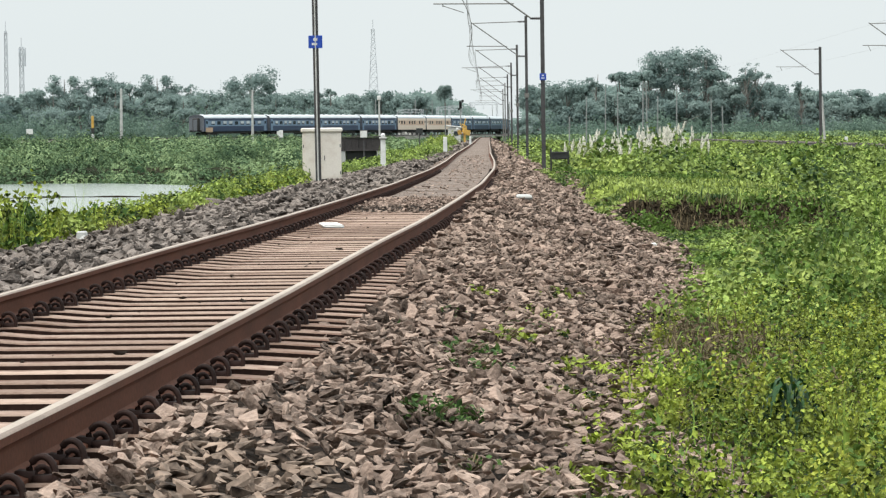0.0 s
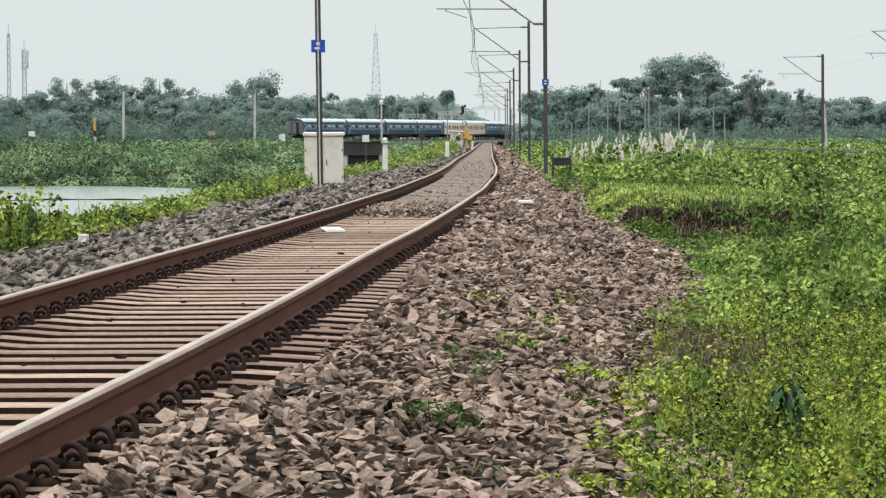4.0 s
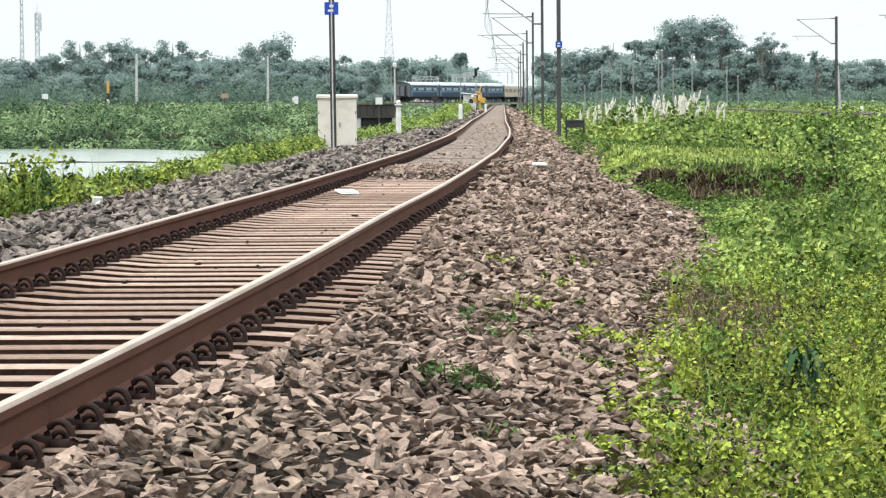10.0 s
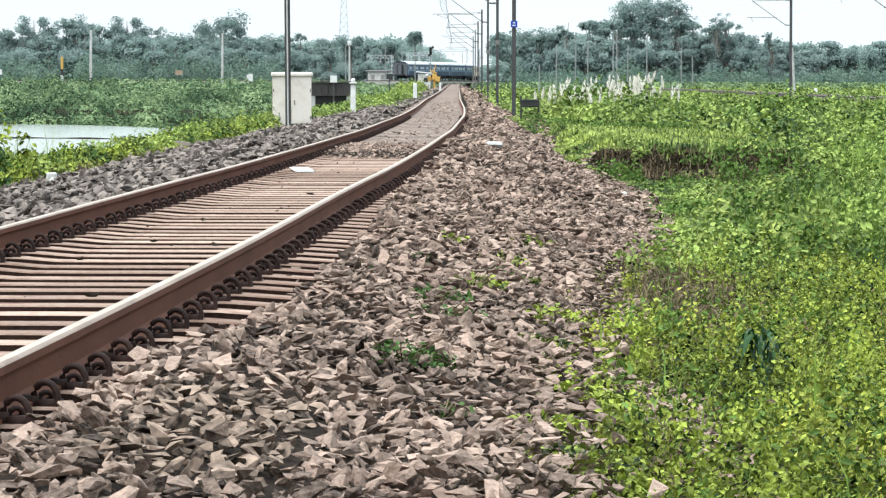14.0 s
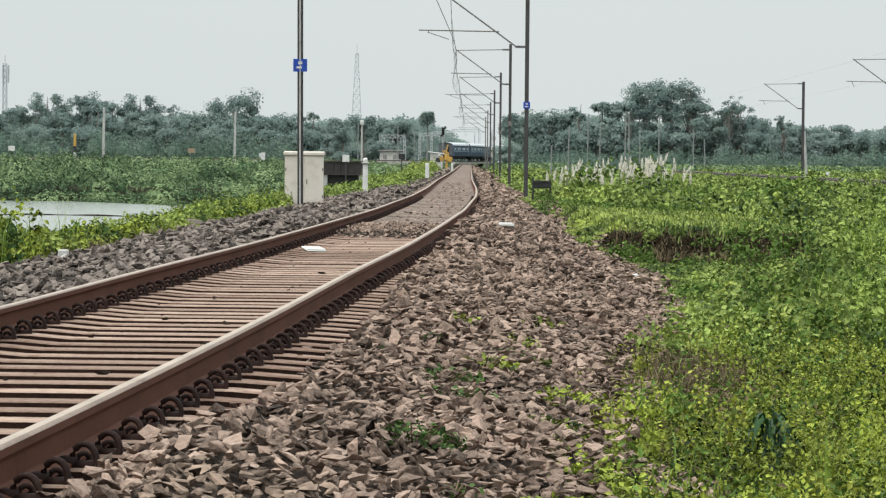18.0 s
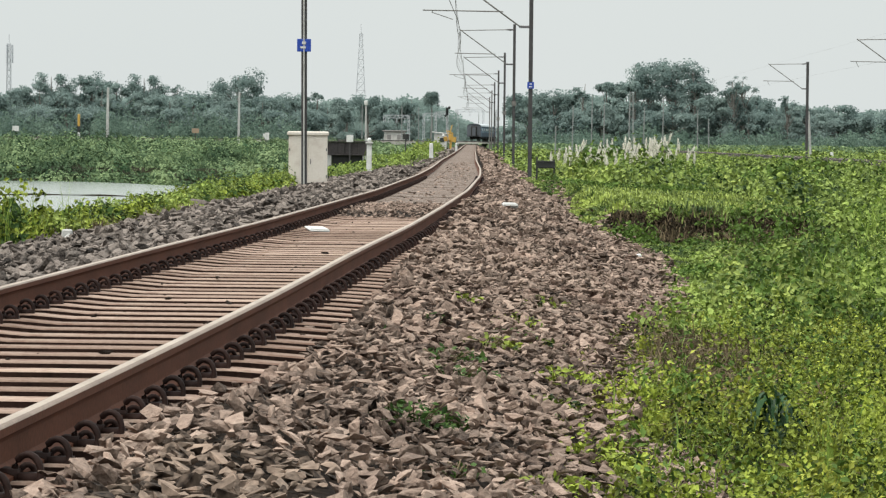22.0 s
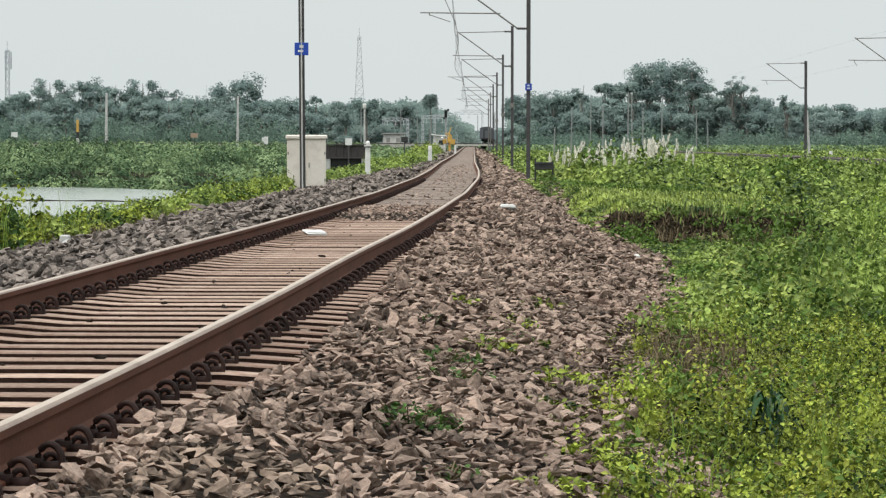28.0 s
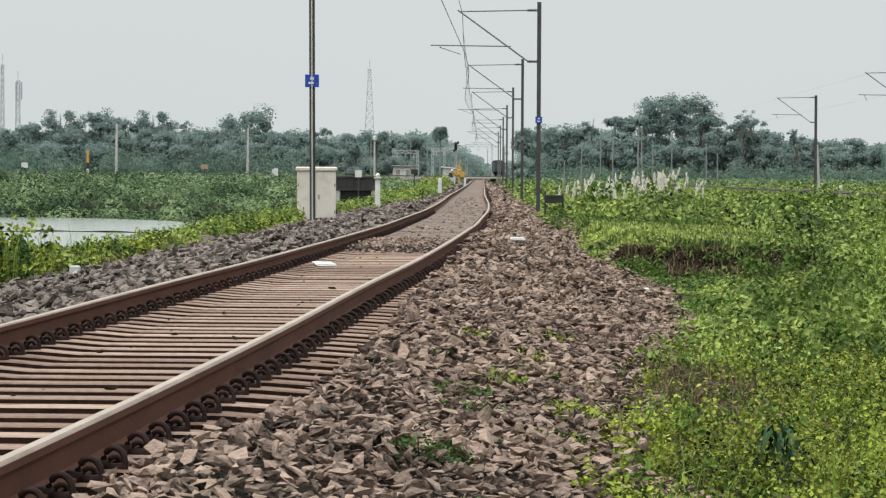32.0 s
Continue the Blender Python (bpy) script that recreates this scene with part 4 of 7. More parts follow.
def build_mast(foot, top, reach=-1, arms=True, mat="mast", plate=None, deep_arm=4.0, turn=0.0, label="", wide=0.20, lean=0.0, big=False, plate_mat="blue"):
    """A steel mast with a cantilever that reaches over its track. reach: -1 to the left, 1 to the right."""
    x, y, z = foot
    mast = holder("overhead_line_mast", foot, turn)
    h = top - z
    tagged(mast, label or "dark steel railway mast with tubular cantilever arm", "mast", "masts along the railway")
    part("post", i_beam(h, wide, lean=lean), M[mat], mast)
    part("footing", box((0.55, 0.55, 0.5), (0, 0, -0.12), 0.05), M["concrete"], mast, "grey concrete footing")
    if plate is not None:
        p = part("number_plate", box((0.46 if big else 0.25, 0.02, 0.42 if big else 0.25), (lean * (plate - z), -0.12, plate - z), 0.006), M[plate_mat], mast, "blue enamel plate with white marks" if plate_mat == "blue" else "faded grey plate")
        for dx, dz, w, hh in () if plate_mat != "blue" else ((0.0, 0.08, 0.13, 0.09), (-0.03, -0.07, 0.18, 0.07)) if big else ((0.0, 0.05, 0.08, 0.05), (0.0, -0.05, 0.12, 0.04)):
            part("mark", box((w, 0.006, hh), (lean * (plate - z) + dx, -0.134, plate - z + dz), 0.001), M["white"], p)
    if arms:
        s = reach
        stay_z, cat_z, reg_z, low_z = 7.08 - z, 7.08 - z, 5.76 - z, 5.22 - z
        tip = s * 2.95
        tube("stay_tube", [(s * 0.42, 0, stay_z + 0.06), (tip, 0, cat_z)], 0.026, M["mast_pale"], mast)
        tube("bracket_tube", [(s * 0.42, 0, low_z + 0.02), (tip * 1.03, 0, cat_z + 0.05)], 0.032, M["mast_pale"], mast)
        tube("register_tube", [(s * 1.05, 0, reg_z + 0.03), (s * deep_arm, 0, reg_z + 0.06)], 0.025, M["mast_pale"], mast)
        tube("steady_arm", [(s * (deep_arm - 0.35), 0, reg_z - 0.02), (tip * 0.99, 0, reg_z - 0.28)], 0.016, M["mast_pale"], mast)
        tube("dropper_bracket", [(s * (deep_arm - 0.35), 0, reg_z + 0.05), (s * (deep_arm - 0.35), 0, reg_z - 0.05)], 0.02, M["mast_pale"], mast)
        for zz in (stay_z + 0.06, low_z + 0.01):
            v = [(s * (0.08 + 0.036 * k), 0, zz) for k in range(11)]
            tube("insulator", v, [0.02 if k % 2 else 0.065 for k in range(11)], M["brown"], mast, 8, "brown ribbed porcelain insulator")
    return mast


def build_overhead():
    ys = [125, 185.5, 245, 306, 366, 426, 486]
    for k, y in enumerate(ys):
        x = float(cx(y)) + (2.75 if k == 0 else 2.94)
        # the farthest masts get the paler steel as painted haze
        build_mast((x, y, float(ground_z(x, y)) - 0.05), 7.45, -1, True, "mast" if k < 5 else "mast_pale", 3.05 if k < 4 else None, plate_mat="blue" if k == 0 else "mast_pale", wide=0.15, deep_arm=
                   4.05 if k % 2 == 0 else 3.3, label="dark steel railway mast carrying a cantilever over the track")
    # the wires of the main line
    cat, con, drops = [], [], []
    for a, b in zip(ys[:-1], ys[1:]):
        for t in np.linspace(0, 1, 9)[:-1]:
            y = a + (b - a) * t
            sag = 4 * t * (1 - t)
            x = float(cx(y)) - 0.12
            cat.append((x, y, 7.0 - 0.75 * sag))
            con.append((x + 0.2 * math.sin(y * 0.054), y, 5.55 - 0.04 * sag))
            if 0.05 < t < 0.95:
                drops.append((cat[-1], con[-1]))
    cat.insert(0, (float(cx(58)) - 0.12, 58, 7.0))
    con.insert(0, (float(cx(58)) - 0.3, 58, 5.55))
    wires = tagged(holder("overhead_wires"), "thin overhead contact and carrier wires", "wires")
    tube("carrier_wire", cat, 0.012, M["wire"], wires, 4)
    tube("contact_wire", con, 0.012, M["wire"], wires, 4)
    for p, q in drops[:40]:
        tube("dropper", [p, q], 0.006, M["wire"], wires, 3)
    # the second line to the right
    cat, con = [], []
    for y in (133, 195, 257, 319, 381, 443, 505):
        x = float(right_x(y)) + 3.05
        if y in (195, 257):
            build_mast((x, y, float(ground_z(x, y)) - 0.05), 7.3, -1, True, "mast", None, 3.4, label="steel mast with cantilever beside the second track")
        cat.append((x - 3.0, y, 7.0))
        con.append((x - 2.95, y, 5.55))
    wires2 = tagged(holder("overhead_wires"), "thin overhead wires of the second track", "wires")
    tube("carrier_wire", cat, 0.0025, M["wire"], wires2, 4)
    tube("contact_wire", con, 0.0025, M["wire"], wires2, 4)
    # the tall plain mast beside the equipment box
    tall_mast = build_mast((-4.08, 110.5, -0.71), 8.6, arms=False, mat="mast", plate=4.05, wide=0.185, big=True, lean=-0.008,
               label="tall plain grey steel mast with a small blue plate")
    # added pale strip imitates light on the web between the dark flanges
    tube("earthing_pipe", [(-0.003, -0.115, 0.1), (-0.008 * 9.2, -0.115, 9.2)], 0.024, M["concrete"], tall_mast, 8, "pale strip standing for the lit web of the mast")


# ---------------------------------------------------------------- trackside things
def build_box():
    b = holder("equipment_box", (-4.02, 112.2, -0.71), 2)
    tagged(b, "cream painted steel trackside equipment box with overhanging lid", "equipment box")
    part("plinth", box((1.42, 0.75, 0.16), (0, 0, 0.06), 0.02), M["concrete"], b, "grey concrete plinth")
    part("body", box((1.30, 0.62, 1.66), (0, 0, 0.95), 0.012), M["cream"], b)
    part("lid", box((1.40, 0.74, 0.15), (0, 0, 1.855), 0.035), M["cream"], b, "slightly domed cream lid")
    for x in (-0.325, 0.325):
        d = part("door", box((0.62, 0.018, 1.52), (x, -0.318, 0.95), 0.006), M["cream"], b)
        part("handle", box((0.025, 0.03, 0.16), (x + (0.24 if x < 0 else -0.24), -0.335, 0.92), 0.006), M["mast"], d, "dark steel handle")
        for z in (0.42, 1.32):
            part("hinge", box((0.03, 0.02, 0.10), (x + (-0.29 if x < 0 else 0.29), -0.332, z), 0.005), M["mast"], d)


def build_pillar(place, height, wide, capped=True):
    p = holder("marker_post", place)
    tagged(p, "white painted concrete marker post beside the track", "marker post", "marker posts")
    part("shaft", box((wide, wide, height), (0, 0, height / 2), 0.02, taper=0.86), M["white"], p)
    if capped:
        part("cap", box((wide * 1.35, wide * 1.35, 0.10), (0, 0, height + 0.05), 0.03), M["concrete"], p)
        bm = bmesh.new()
        bmesh.ops.create_icosphere(bm, subdivisions=2, radius=wide * 0.42)
        bmesh.ops.translate(bm, vec=(0, 0, height + 0.17), verts=bm.verts)
        part("knob", bm, M["white"], p)


def build_board():
    b = holder("caution_board", (3.93, 111.5, float(ground_z(3.93, 111.5))), -3)
    g = -float(ground_z(3.93, 111.5))
    tagged(b, "low black board on two dark posts in the weeds", "board")
    part("panel", box((0.60, 0.05, 0.26), (0, 0, g + 0.19), 0.01), M["black"], b)
    for x in (-0.29, 0.29):
        h = g + (0.44 if x < 0 else 0.36)
        part("post", box((0.06, 0.06, h + 0.1), (x, 0.045, h / 2 - 0.05), 0.008), M["black"], b)
    for z in (0.10, 0.27):
        part("rail", box((0.62, 0.02, 0.02), (0, -0.036, g + z), 0.004), M["black"], b)


def build_signal(place, height):
    s = holder("signal", place)
    tagged(s, "slim colour light signal post with a black hooded head", "signal")
    tube("post", [(0, 0, -0.1), (0, 0, height - 0.6)], 0.06, M["pole_grey"], s, 8)
    part("head", box((0.34, 0.2, 0.95), (0, 0, height - 0.45), 0.09), M["black"], s)
    part("route_unit", box((0.30, 0.18, 0.30), (0.26, 0, height + 0.02), 0.08), M["black"], s)
    part("call_on_unit", box((0.24, 0.18, 0.26), (-0.2, 0, height - 0.95), 0.06), M["black"], s)
    for z in (-0.75, -0.45, -0.15):
        v = [(0, -0.09, height + z - 0.02), (0, -0.34, height + z - 0.02)]
        tube("hood", v, 0.10, M["glass_red"], s, 8)
    part("ladder", merge_bars([((0.3, 0.1, 0), (0.12, 0.1, height - 1))] + [((0.12 + 0.18 * (1 - k / 10), 0.1, k * (height - 1) / 10), (0.36, 0.1, k * (height - 1) / 10)) for k in range(10)], 0.025), M["mast_pale"], s)


def merge_bars(pairs, width):
    v, f = bars([p[0] for p in pairs], [p[1] for p in pairs], width)
    bm = bmesh.new()
    vs = [bm.verts.new(p) for p in v]
    for q in f:
        bm.faces.new([vs[i] for i in q])
    return bm


def build_tower(name, label, place, height, base, top, width, dishes=0):
    """A square lattice tower: four legs, rings and crossed braces."""
    t = tagged(holder(name, place), label, "tower")
    n = 14
    lv = [(height * (1 - (1 - k / n) ** 1.15)) for k in range(n + 1)]
    half = [(base + (top - base) * min(1, (z / height) ** 0.8 * 1.05)) / 2 for z in lv]
    corner = [(-1, -1), (1, -1), (1, 1), (-1, 1)]
    for sx, sy in corner:
        tube("leg", [(sx * w, sy * w, z) for w, z in zip(half, lv)], width, M["tower"], t, 4)
    pairs = []
    for k in range(n):
        for (ax, ay), (bx, by) in zip(corner, corner[1:] + corner[:1]):
            w, w2 = half[k], half[k + 1]
            pairs += [((ax * w, ay * w, lv[k]), (bx * w2, by * w2, lv[k + 1])), ((bx * w, by * w, lv[k]), (ax * w2, ay * w2, lv[k + 1])), ((ax * w2, ay * w2, lv[k + 1]), (bx * w2, by * w2, lv[k + 1]))]
    part("bracing", merge_bars(pairs, width * 1.1), M["tower"], t)
    tube("spike", [(0, 0, height - 0.5), (0, 0, height + 2.5)], width, M["tower"], t, 4)
    for k in range(dishes):
        a = k * 2.1
        z = height - 1.2 - 1.5 * (k // 3)
        part("antenna", box((0.40, 0.25, 1.9), (1.0 * math.cos(a), 1.0 * math.sin(a), z), 0.05, (0, 0, math.degrees(a))), M["tower"], t, "pale panel antenna")


def build_pole(place, height, wide=0.28, arm=False, lean=0.0, label="pale concrete utility pole standing among the shrubs", mat="concrete"):
    p = holder("utility_pole", place, 0, lean)
    tagged(p, label, "pole", "utility poles")
    part("shaft", box((wide, wide * 0.8, height), (0, 0, height / 2), 0.03, taper=0.72), M[mat], p)
    if arm:
        part("crossarm", box((1.1, 0.1, 0.1), (0, 0, height - 0.3), 0.02), M["mast"], p)
        for x in (-0.5, 0, 0.5):
            tube("insulator", [(x, 0, height - 0.25), (x, 0, height - 0.02)], 0.06, M["white"], p, 6)


def build_small_signs():
    g = lambda x, y: float(ground_z(x, y))
    for x, y, top, w, h, mat, lab in ((-39.4, 320, 1.75, 0.62, 0.5, "white", "small white sign board on a post"), (-22.9, 330, 1.7, 0.7, 0.45, "sign_dull", "small faded brownish sign board on a post"),
                                      (-4.75, 204, 1.0, 0.42, 0.42, "white", "square white board on a post above the girder"), (-18.4, 380, 1.35, 0.6, 0.45, "white", "low white board by the far bank"),
                                      (-16.8, 350, 1.4, 0.45, 0.8, "white", "narrow white trackside board"), (-1.65, 252, 1.2, 0.5, 0.42, "black", "small black board on a post beside the track")):
        s = tagged(holder("sign_board", (x, y, g(x, y))), lab, "sign")
        hh = top - g(x, y)
        part("panel", box((w, 0.04, h), (0, 0, hh - h / 2 + 0.25), 0.008), M[mat], s)
        part("post", box((0.08, 0.08, hh + 0.1), (0, 0.06, hh / 2 - 0.05), 0.01), M["mast"], s)
    # banded post by the far left bank
    s = tagged(holder("banded_post", (-34.4, 330, g(-34.4, 330))), "post with orange and black painted bands", "post")
    h0 = -g(-34.4, 330)
    for k, mat in enumerate(("black", "white", "black", "orange", "orange")):
        part("band", box((0.25, 0.2, 0.6), (0, 0, h0 + 0.55 + 0.6 * k), 0.03), M[mat], s)
    part("stub", box((0.2, 0.2, h0 + 0.5), (0, 0, (h0 + 0.3) / 2 - 0.1), 0.02), M["concrete"], s)
    # white pieces lying about
    for x, y, z, size, lab in ((1.41, 57.6, -0.19, (0.26, 0.36, 0.07), "pale concrete slab lying on the ballast"), (-1.38, 41.4, -0.19, (0.25, 0.45, 0.04), "pale flat slab lying on the sleepers"),
                               (-5.35, 50.0, -0.66, (0.17, 0.16, 0.15), "small white concrete marker block"), (3.0, 47.5, -0.70, (0.08, 0.08, 0.06), "small white stone in the weed edge"),
                               (-5.35, 78, -0.68, (0.45, 0.4, 0.2), "rounded grey boulder at the ballast edge")):
        bm = box(size, (0, 0, 0), min(size) * 0.35, (3, 2, random.uniform(-15, 15)))
        for v in bm.verts:
            v.co += Vector((random.uniform(-1, 1), random.uniform(-1, 1), random.uniform(-1, 1))) * min(size) * 0.12
        ob = part("concrete_slab" if "slab" in lab else "block" if "block" in lab else "pale_stone", bm, M["stone_grey" if "boulder" in lab else "concrete" if "block" in lab or "concrete" in lab else "white"])
        ob.location = (x, y, z + size[2] / 2)
        tagged(ob, lab, "slab" if "slab" in lab else "stone")


def build_marker_stone():
    """A whitewashed block at the edge of the ballast."""
    x, y = -5.42, 50.2
    t = tagged(holder("marker_stone", (x, y, float(ground_z(x, y)) + 0.12), 0.15), "small whitewashed marker stone at the edge of the ballast", "marker stone")
    part("block", box((0.17, 0.15, 0.30), (0, 0, 0.0), 0.02, taper=0.9), M["concrete"], t)


def build_girder():
    """A low brown plate girder and its abutments over a culvert."""
    g = tagged(holder("girder_bridge", (-4.9, 205, -0.6)), "low rusty brown plate girder on pale abutments", "bridge")
    part("girder", box((2.6, 1.0, 0.75), (0, 0, 1.05), 0.03), M["brown"], g)
    part("top_flange", box((2.75, 1.2, 0.07), (0, 0, 1.47), 0.01), M["brown"], g)
    part("bottom_flange", box((2.75, 1.2, 0.07), (0, 0, 0.65), 0.01), M["brown"], g)
    for k in range(6):
        part("stiffener", box((0.06, 0.08, 0.72), (-1.1 + 0.44 * k, -0.53, 1.05), 0.01), M["brown"], g)
    for x in (-1.15, 1.1):
        part("abutment", box((0.35, 1.1, 0.85), (x, 0, 0.25), 0.04), M["concrete"], g)
    part("infill", box((1.9, 0.8, 0.8), (0, 0.2, 0.25), 0.04), M["black"], g)


def build_house(place, size, turn=0.0, label="small pale plastered railway building"):
    w, d, h = size
    b = tagged(holder("building", place, turn), label, "building", "far buildings")
    part("wall", box((w, d, h), (0, 0, h / 2), 0.03), M["plaster"], b)
    part("roof", box((w + 0.8, d + 0.8, 0.28), (0, 0, h + 0.14), 0.06), M["roof_red"], b)
    n = max(2, int(w / 2.2))
    for k in range(n):
        x = -w / 2 + w * (k + 0.5) / n
        win = part("window", box((0.9, 0.10, 1.1), (x, -d / 2 - 0.02, h * 0.55), 0.02), M["roof_red"], b)
        part("sill", box((1.1, 0.2, 0.08), (x, -d / 2 - 0.06, h * 0.55 - 0.6), 0.01), M["plaster"], win)


def build_yellow():
    """A yellow painted crossing gate stand, its boom raised, before a small pale hut."""
    y = tagged(holder("crossing_gate", (2.2, 350, float(ground_z(2.2, 350)))), "faded yellow crossing gate stand with raised boom", "gate")
    part("cabinet", box((0.42, 0.5, 0.7), (0.25, 0, 1.75), 0.08, (0, 8, 0)), M["orange"], y)
    part("pedestal", box((0.22, 0.26, 1.5), (0.22, 0.05, 0.75), 0.03), M["orange"], y)
    part("side_cabinet", box((0.42, 0.4, 0.5), (-0.30, 0.1, 1.6), 0.06, (0, -12, 0)), M["orange"], y)
    part("warning_board", box((0.5, 0.06, 0.55), (0.55, -0.25, 1.55), 0.03, (0, 10, 0)), M["orange"], y)
    part("boom", box((0.11, 0.12, 1.5), (0.18, -0.1, 2.35), 0.03, (0, 14, 0)), M["orange"], y)
    part("brace", box((0.08, 0.08, 1.1), (-0.02, -0.12, 2.05), 0.02, (0, -24, 0)), M["orange"], y)
    part("cross_board", box((0.62, 0.06, 0.15), (0.2, -0.3, 2.3), 0.02, (0, 32, 0)), M["orange"], y)
    part("counterweight", box((0.30, 0.3, 0.26), (-0.55, -0.1, 1.95), 0.08), M["white"], y)
    h = tagged(holder("gate_hut", (1.45, 378, float(ground_z(1.45, 378)) - 0.05)), "small pale gatekeeper hut with a sloping roof", "hut")
    part("wall", box((1.4, 1.3, 2.3), (0, 0, 1.15), 0.03), M["plaster"], h)
    part("roof", box((1.9, 1.7, 0.12), (0, 0, 2.4), 0.03, (0, 6, 0)), M["white"], h, "pale sheet roof")
    part("window", box((0.5, 0.08, 0.5), (0.2, -0.66, 1.6), 0.02), M["glass"], h)


def build_gantry(x, y, span, height, legs=2):
    """A portal of two braced posts and a lattice beam over the yard tracks."""
    z = float(ground_z(x, y)) - 0.1
    g = tagged(holder("portal_gantry", (x, y, z)), "pale grey lattice portal gantry over distant tracks", "gantry", "far gantries")
    d = 0.45
    for k in range(legs):
        px = -span / 2 + span * k / (legs - 1)
        rows = [(px - d / 2, px + d / 2)]
        pairs = [((px - d / 2, 0, 0), (px - d / 2, 0, height)), ((px + d / 2, 0, 0), (px + d / 2, 0, height))]
        n = int(height / 0.9)
        for i in range(n):
            a, b = i * height / n, (i + 1) * height / n
            pairs.append(((px - d / 2, 0, a), (px + d / 2, 0, b)) if i % 2 else ((px + d / 2, 0, a), (px - d / 2, 0, b)))
        part("leg", merge_bars(pairs, 0.13), M["tower"], g)
    n = int(span / 0.9)
    pairs = [((-span / 2, 0, height), (span / 2, 0, height)), ((-span / 2, 0, height - 0.7), (span / 2, 0, height - 0.7))]
    for i in range(n):
        a, b = -span / 2 + span * i / n, -span / 2 + span * (i + 1) / n
        pairs.append(((a, 0, height if i % 2 else height - 0.7), (b, 0, height - 0.7 if i % 2 else height)))
    part("beam", merge_bars(pairs, 0.13), M["tower"], g)
    for k in range(3):
        bx = -span / 3 + span / 3 * k
        part("drop_bracket", merge_bars([((bx, 0, height - 0.7), (bx, 0, height - 1.9)), ((bx - 0.5, 0, height - 1.6), (bx + 0.5, 0, height - 1.6))], 0.11), M["tower"], g)


def build_trackside():
    build_box()
    for p, h, w, c in (((-2.47, 141, -0.70), 1.48, 0.235, True), ((0.22, 205, -0.45), 1.25, 0.26, False), ((-6.0, 190, -0.75), 0.9, 0.3, False),
                       ((3.1, 360, -0.45), 1.2, 0.25, False), ((0.9, 420, -0.3), 1.3, 0.3, False)):
        build_pillar(p, h, w, c)
    build_board()
    build_signal((2.32, 402, -0.35), 5.3)
    build_pole((-4.35, 235, -0.8), 4.2, 0.16, False, 0.0, "slim grey post with a small white lamp box")
    tagged(part("lamp_box", box((0.26, 0.22, 0.34), (-4.35, 235, 3.57), 0.04), M["white"]), "small white lamp box on a slim post", "lamp")
    build_yellow()
    build_girder()
    build_small_signs()
    g = lambda x, y: float(ground_z(x, y)) - 0.1
    for x, y, top in ((-31.6, 330, 5.9), (-22.6, 400, 6.6)):
        build_pole((x, y, g(x, y)), top - g(x, y), 0.30, lean=0.6)
    for px, top, y in ((1040, 170, 420), (1074, 150, 470), (1096, 165, 430), (1140, 143, 390), (1148, 145, 420), (1166, 170, 470), (1200, 150, 440), (1010, 205, 380), (1262, 175, 430), (1282, 190, 450)):
        x = (px - 784) / 5915 * y
        build_pole((x, y, g(x, y)), 0.93 + (234 - top) / 5915 * y - g(x, y), 0.17, False, random.uniform(-1, 1), "slim grey concrete pole before the trees", "pole_grey")
    build_pole((29.6, 258, g(29.6, 258)), 3.2 - g(29.6, 258) + 0.3, 0.2, False, -3.0, "leaning pale concrete post beside the mast")
    for x, y, hh in ((36.3, 300, 1.0),):
        build_pillar((x, y, g(x, y)), hh + 0.3, 0.3, False)
    build_tower("lattice_tower", "tall pale steel lattice tower beyond the trees", (-18.1, 900, 0.6), 29.0, 4.2, 0.8, 0.085)
    build_tower("radio_mast", "slender steel telecom tower with antennas on top", (-113.3, 905, 0.6), 25.5, 1.3, 1.0, 0.10, 9)
    build_tower("radio_mast", "thin tall steel telecom tower in the distance", (-104.5, 805, 0.6), 26.5, 1.1, 0.6, 0.09, 0)
    for x, y, s, a in ((-7.6, 780, (4.6, 5, 2.9), -4),):
        build_house((x, y, g(x, y)), s, a, "low pale railway building with sheet roof by the yard")
    for x, y, span, h in ((1.9, 800, 5.6, 7.7), (-7.4, 800, 5.8, 6.9), (5.2, 905, 6.0, 9.0), (12.5, 990, 8.0, 10.5)):
        build_gantry(x, y, span, h)
    for x, y, h in ((-5.4, 700, 8.2), (-2.0, 745, 8.8), (-13.5, 690, 8.0), (0.8, 690, 6.5), (17.6, 860, 9.5), (19.8, 980, 10.0), (15.6, 1020, 10)):
        build_pole((x, y, g(x, y)), h, 0.24, False, 0.0, "slim grey yard mast in the haze", "pole_grey")


# ---------------------------------------------------------------- the train
def coach_body(width=3.2, length=21.4, floor=1.0, sill=3.35, top=3.98):
    """Side walls curving into the roof, as two lofts along the coach."""
    a = np.linspace(0, np.pi, 11)
    arc = np.stack([width / 2 * np.cos(a), sill + (top - sill) * np.sin(a) ** 0.8], 1)
    return arc


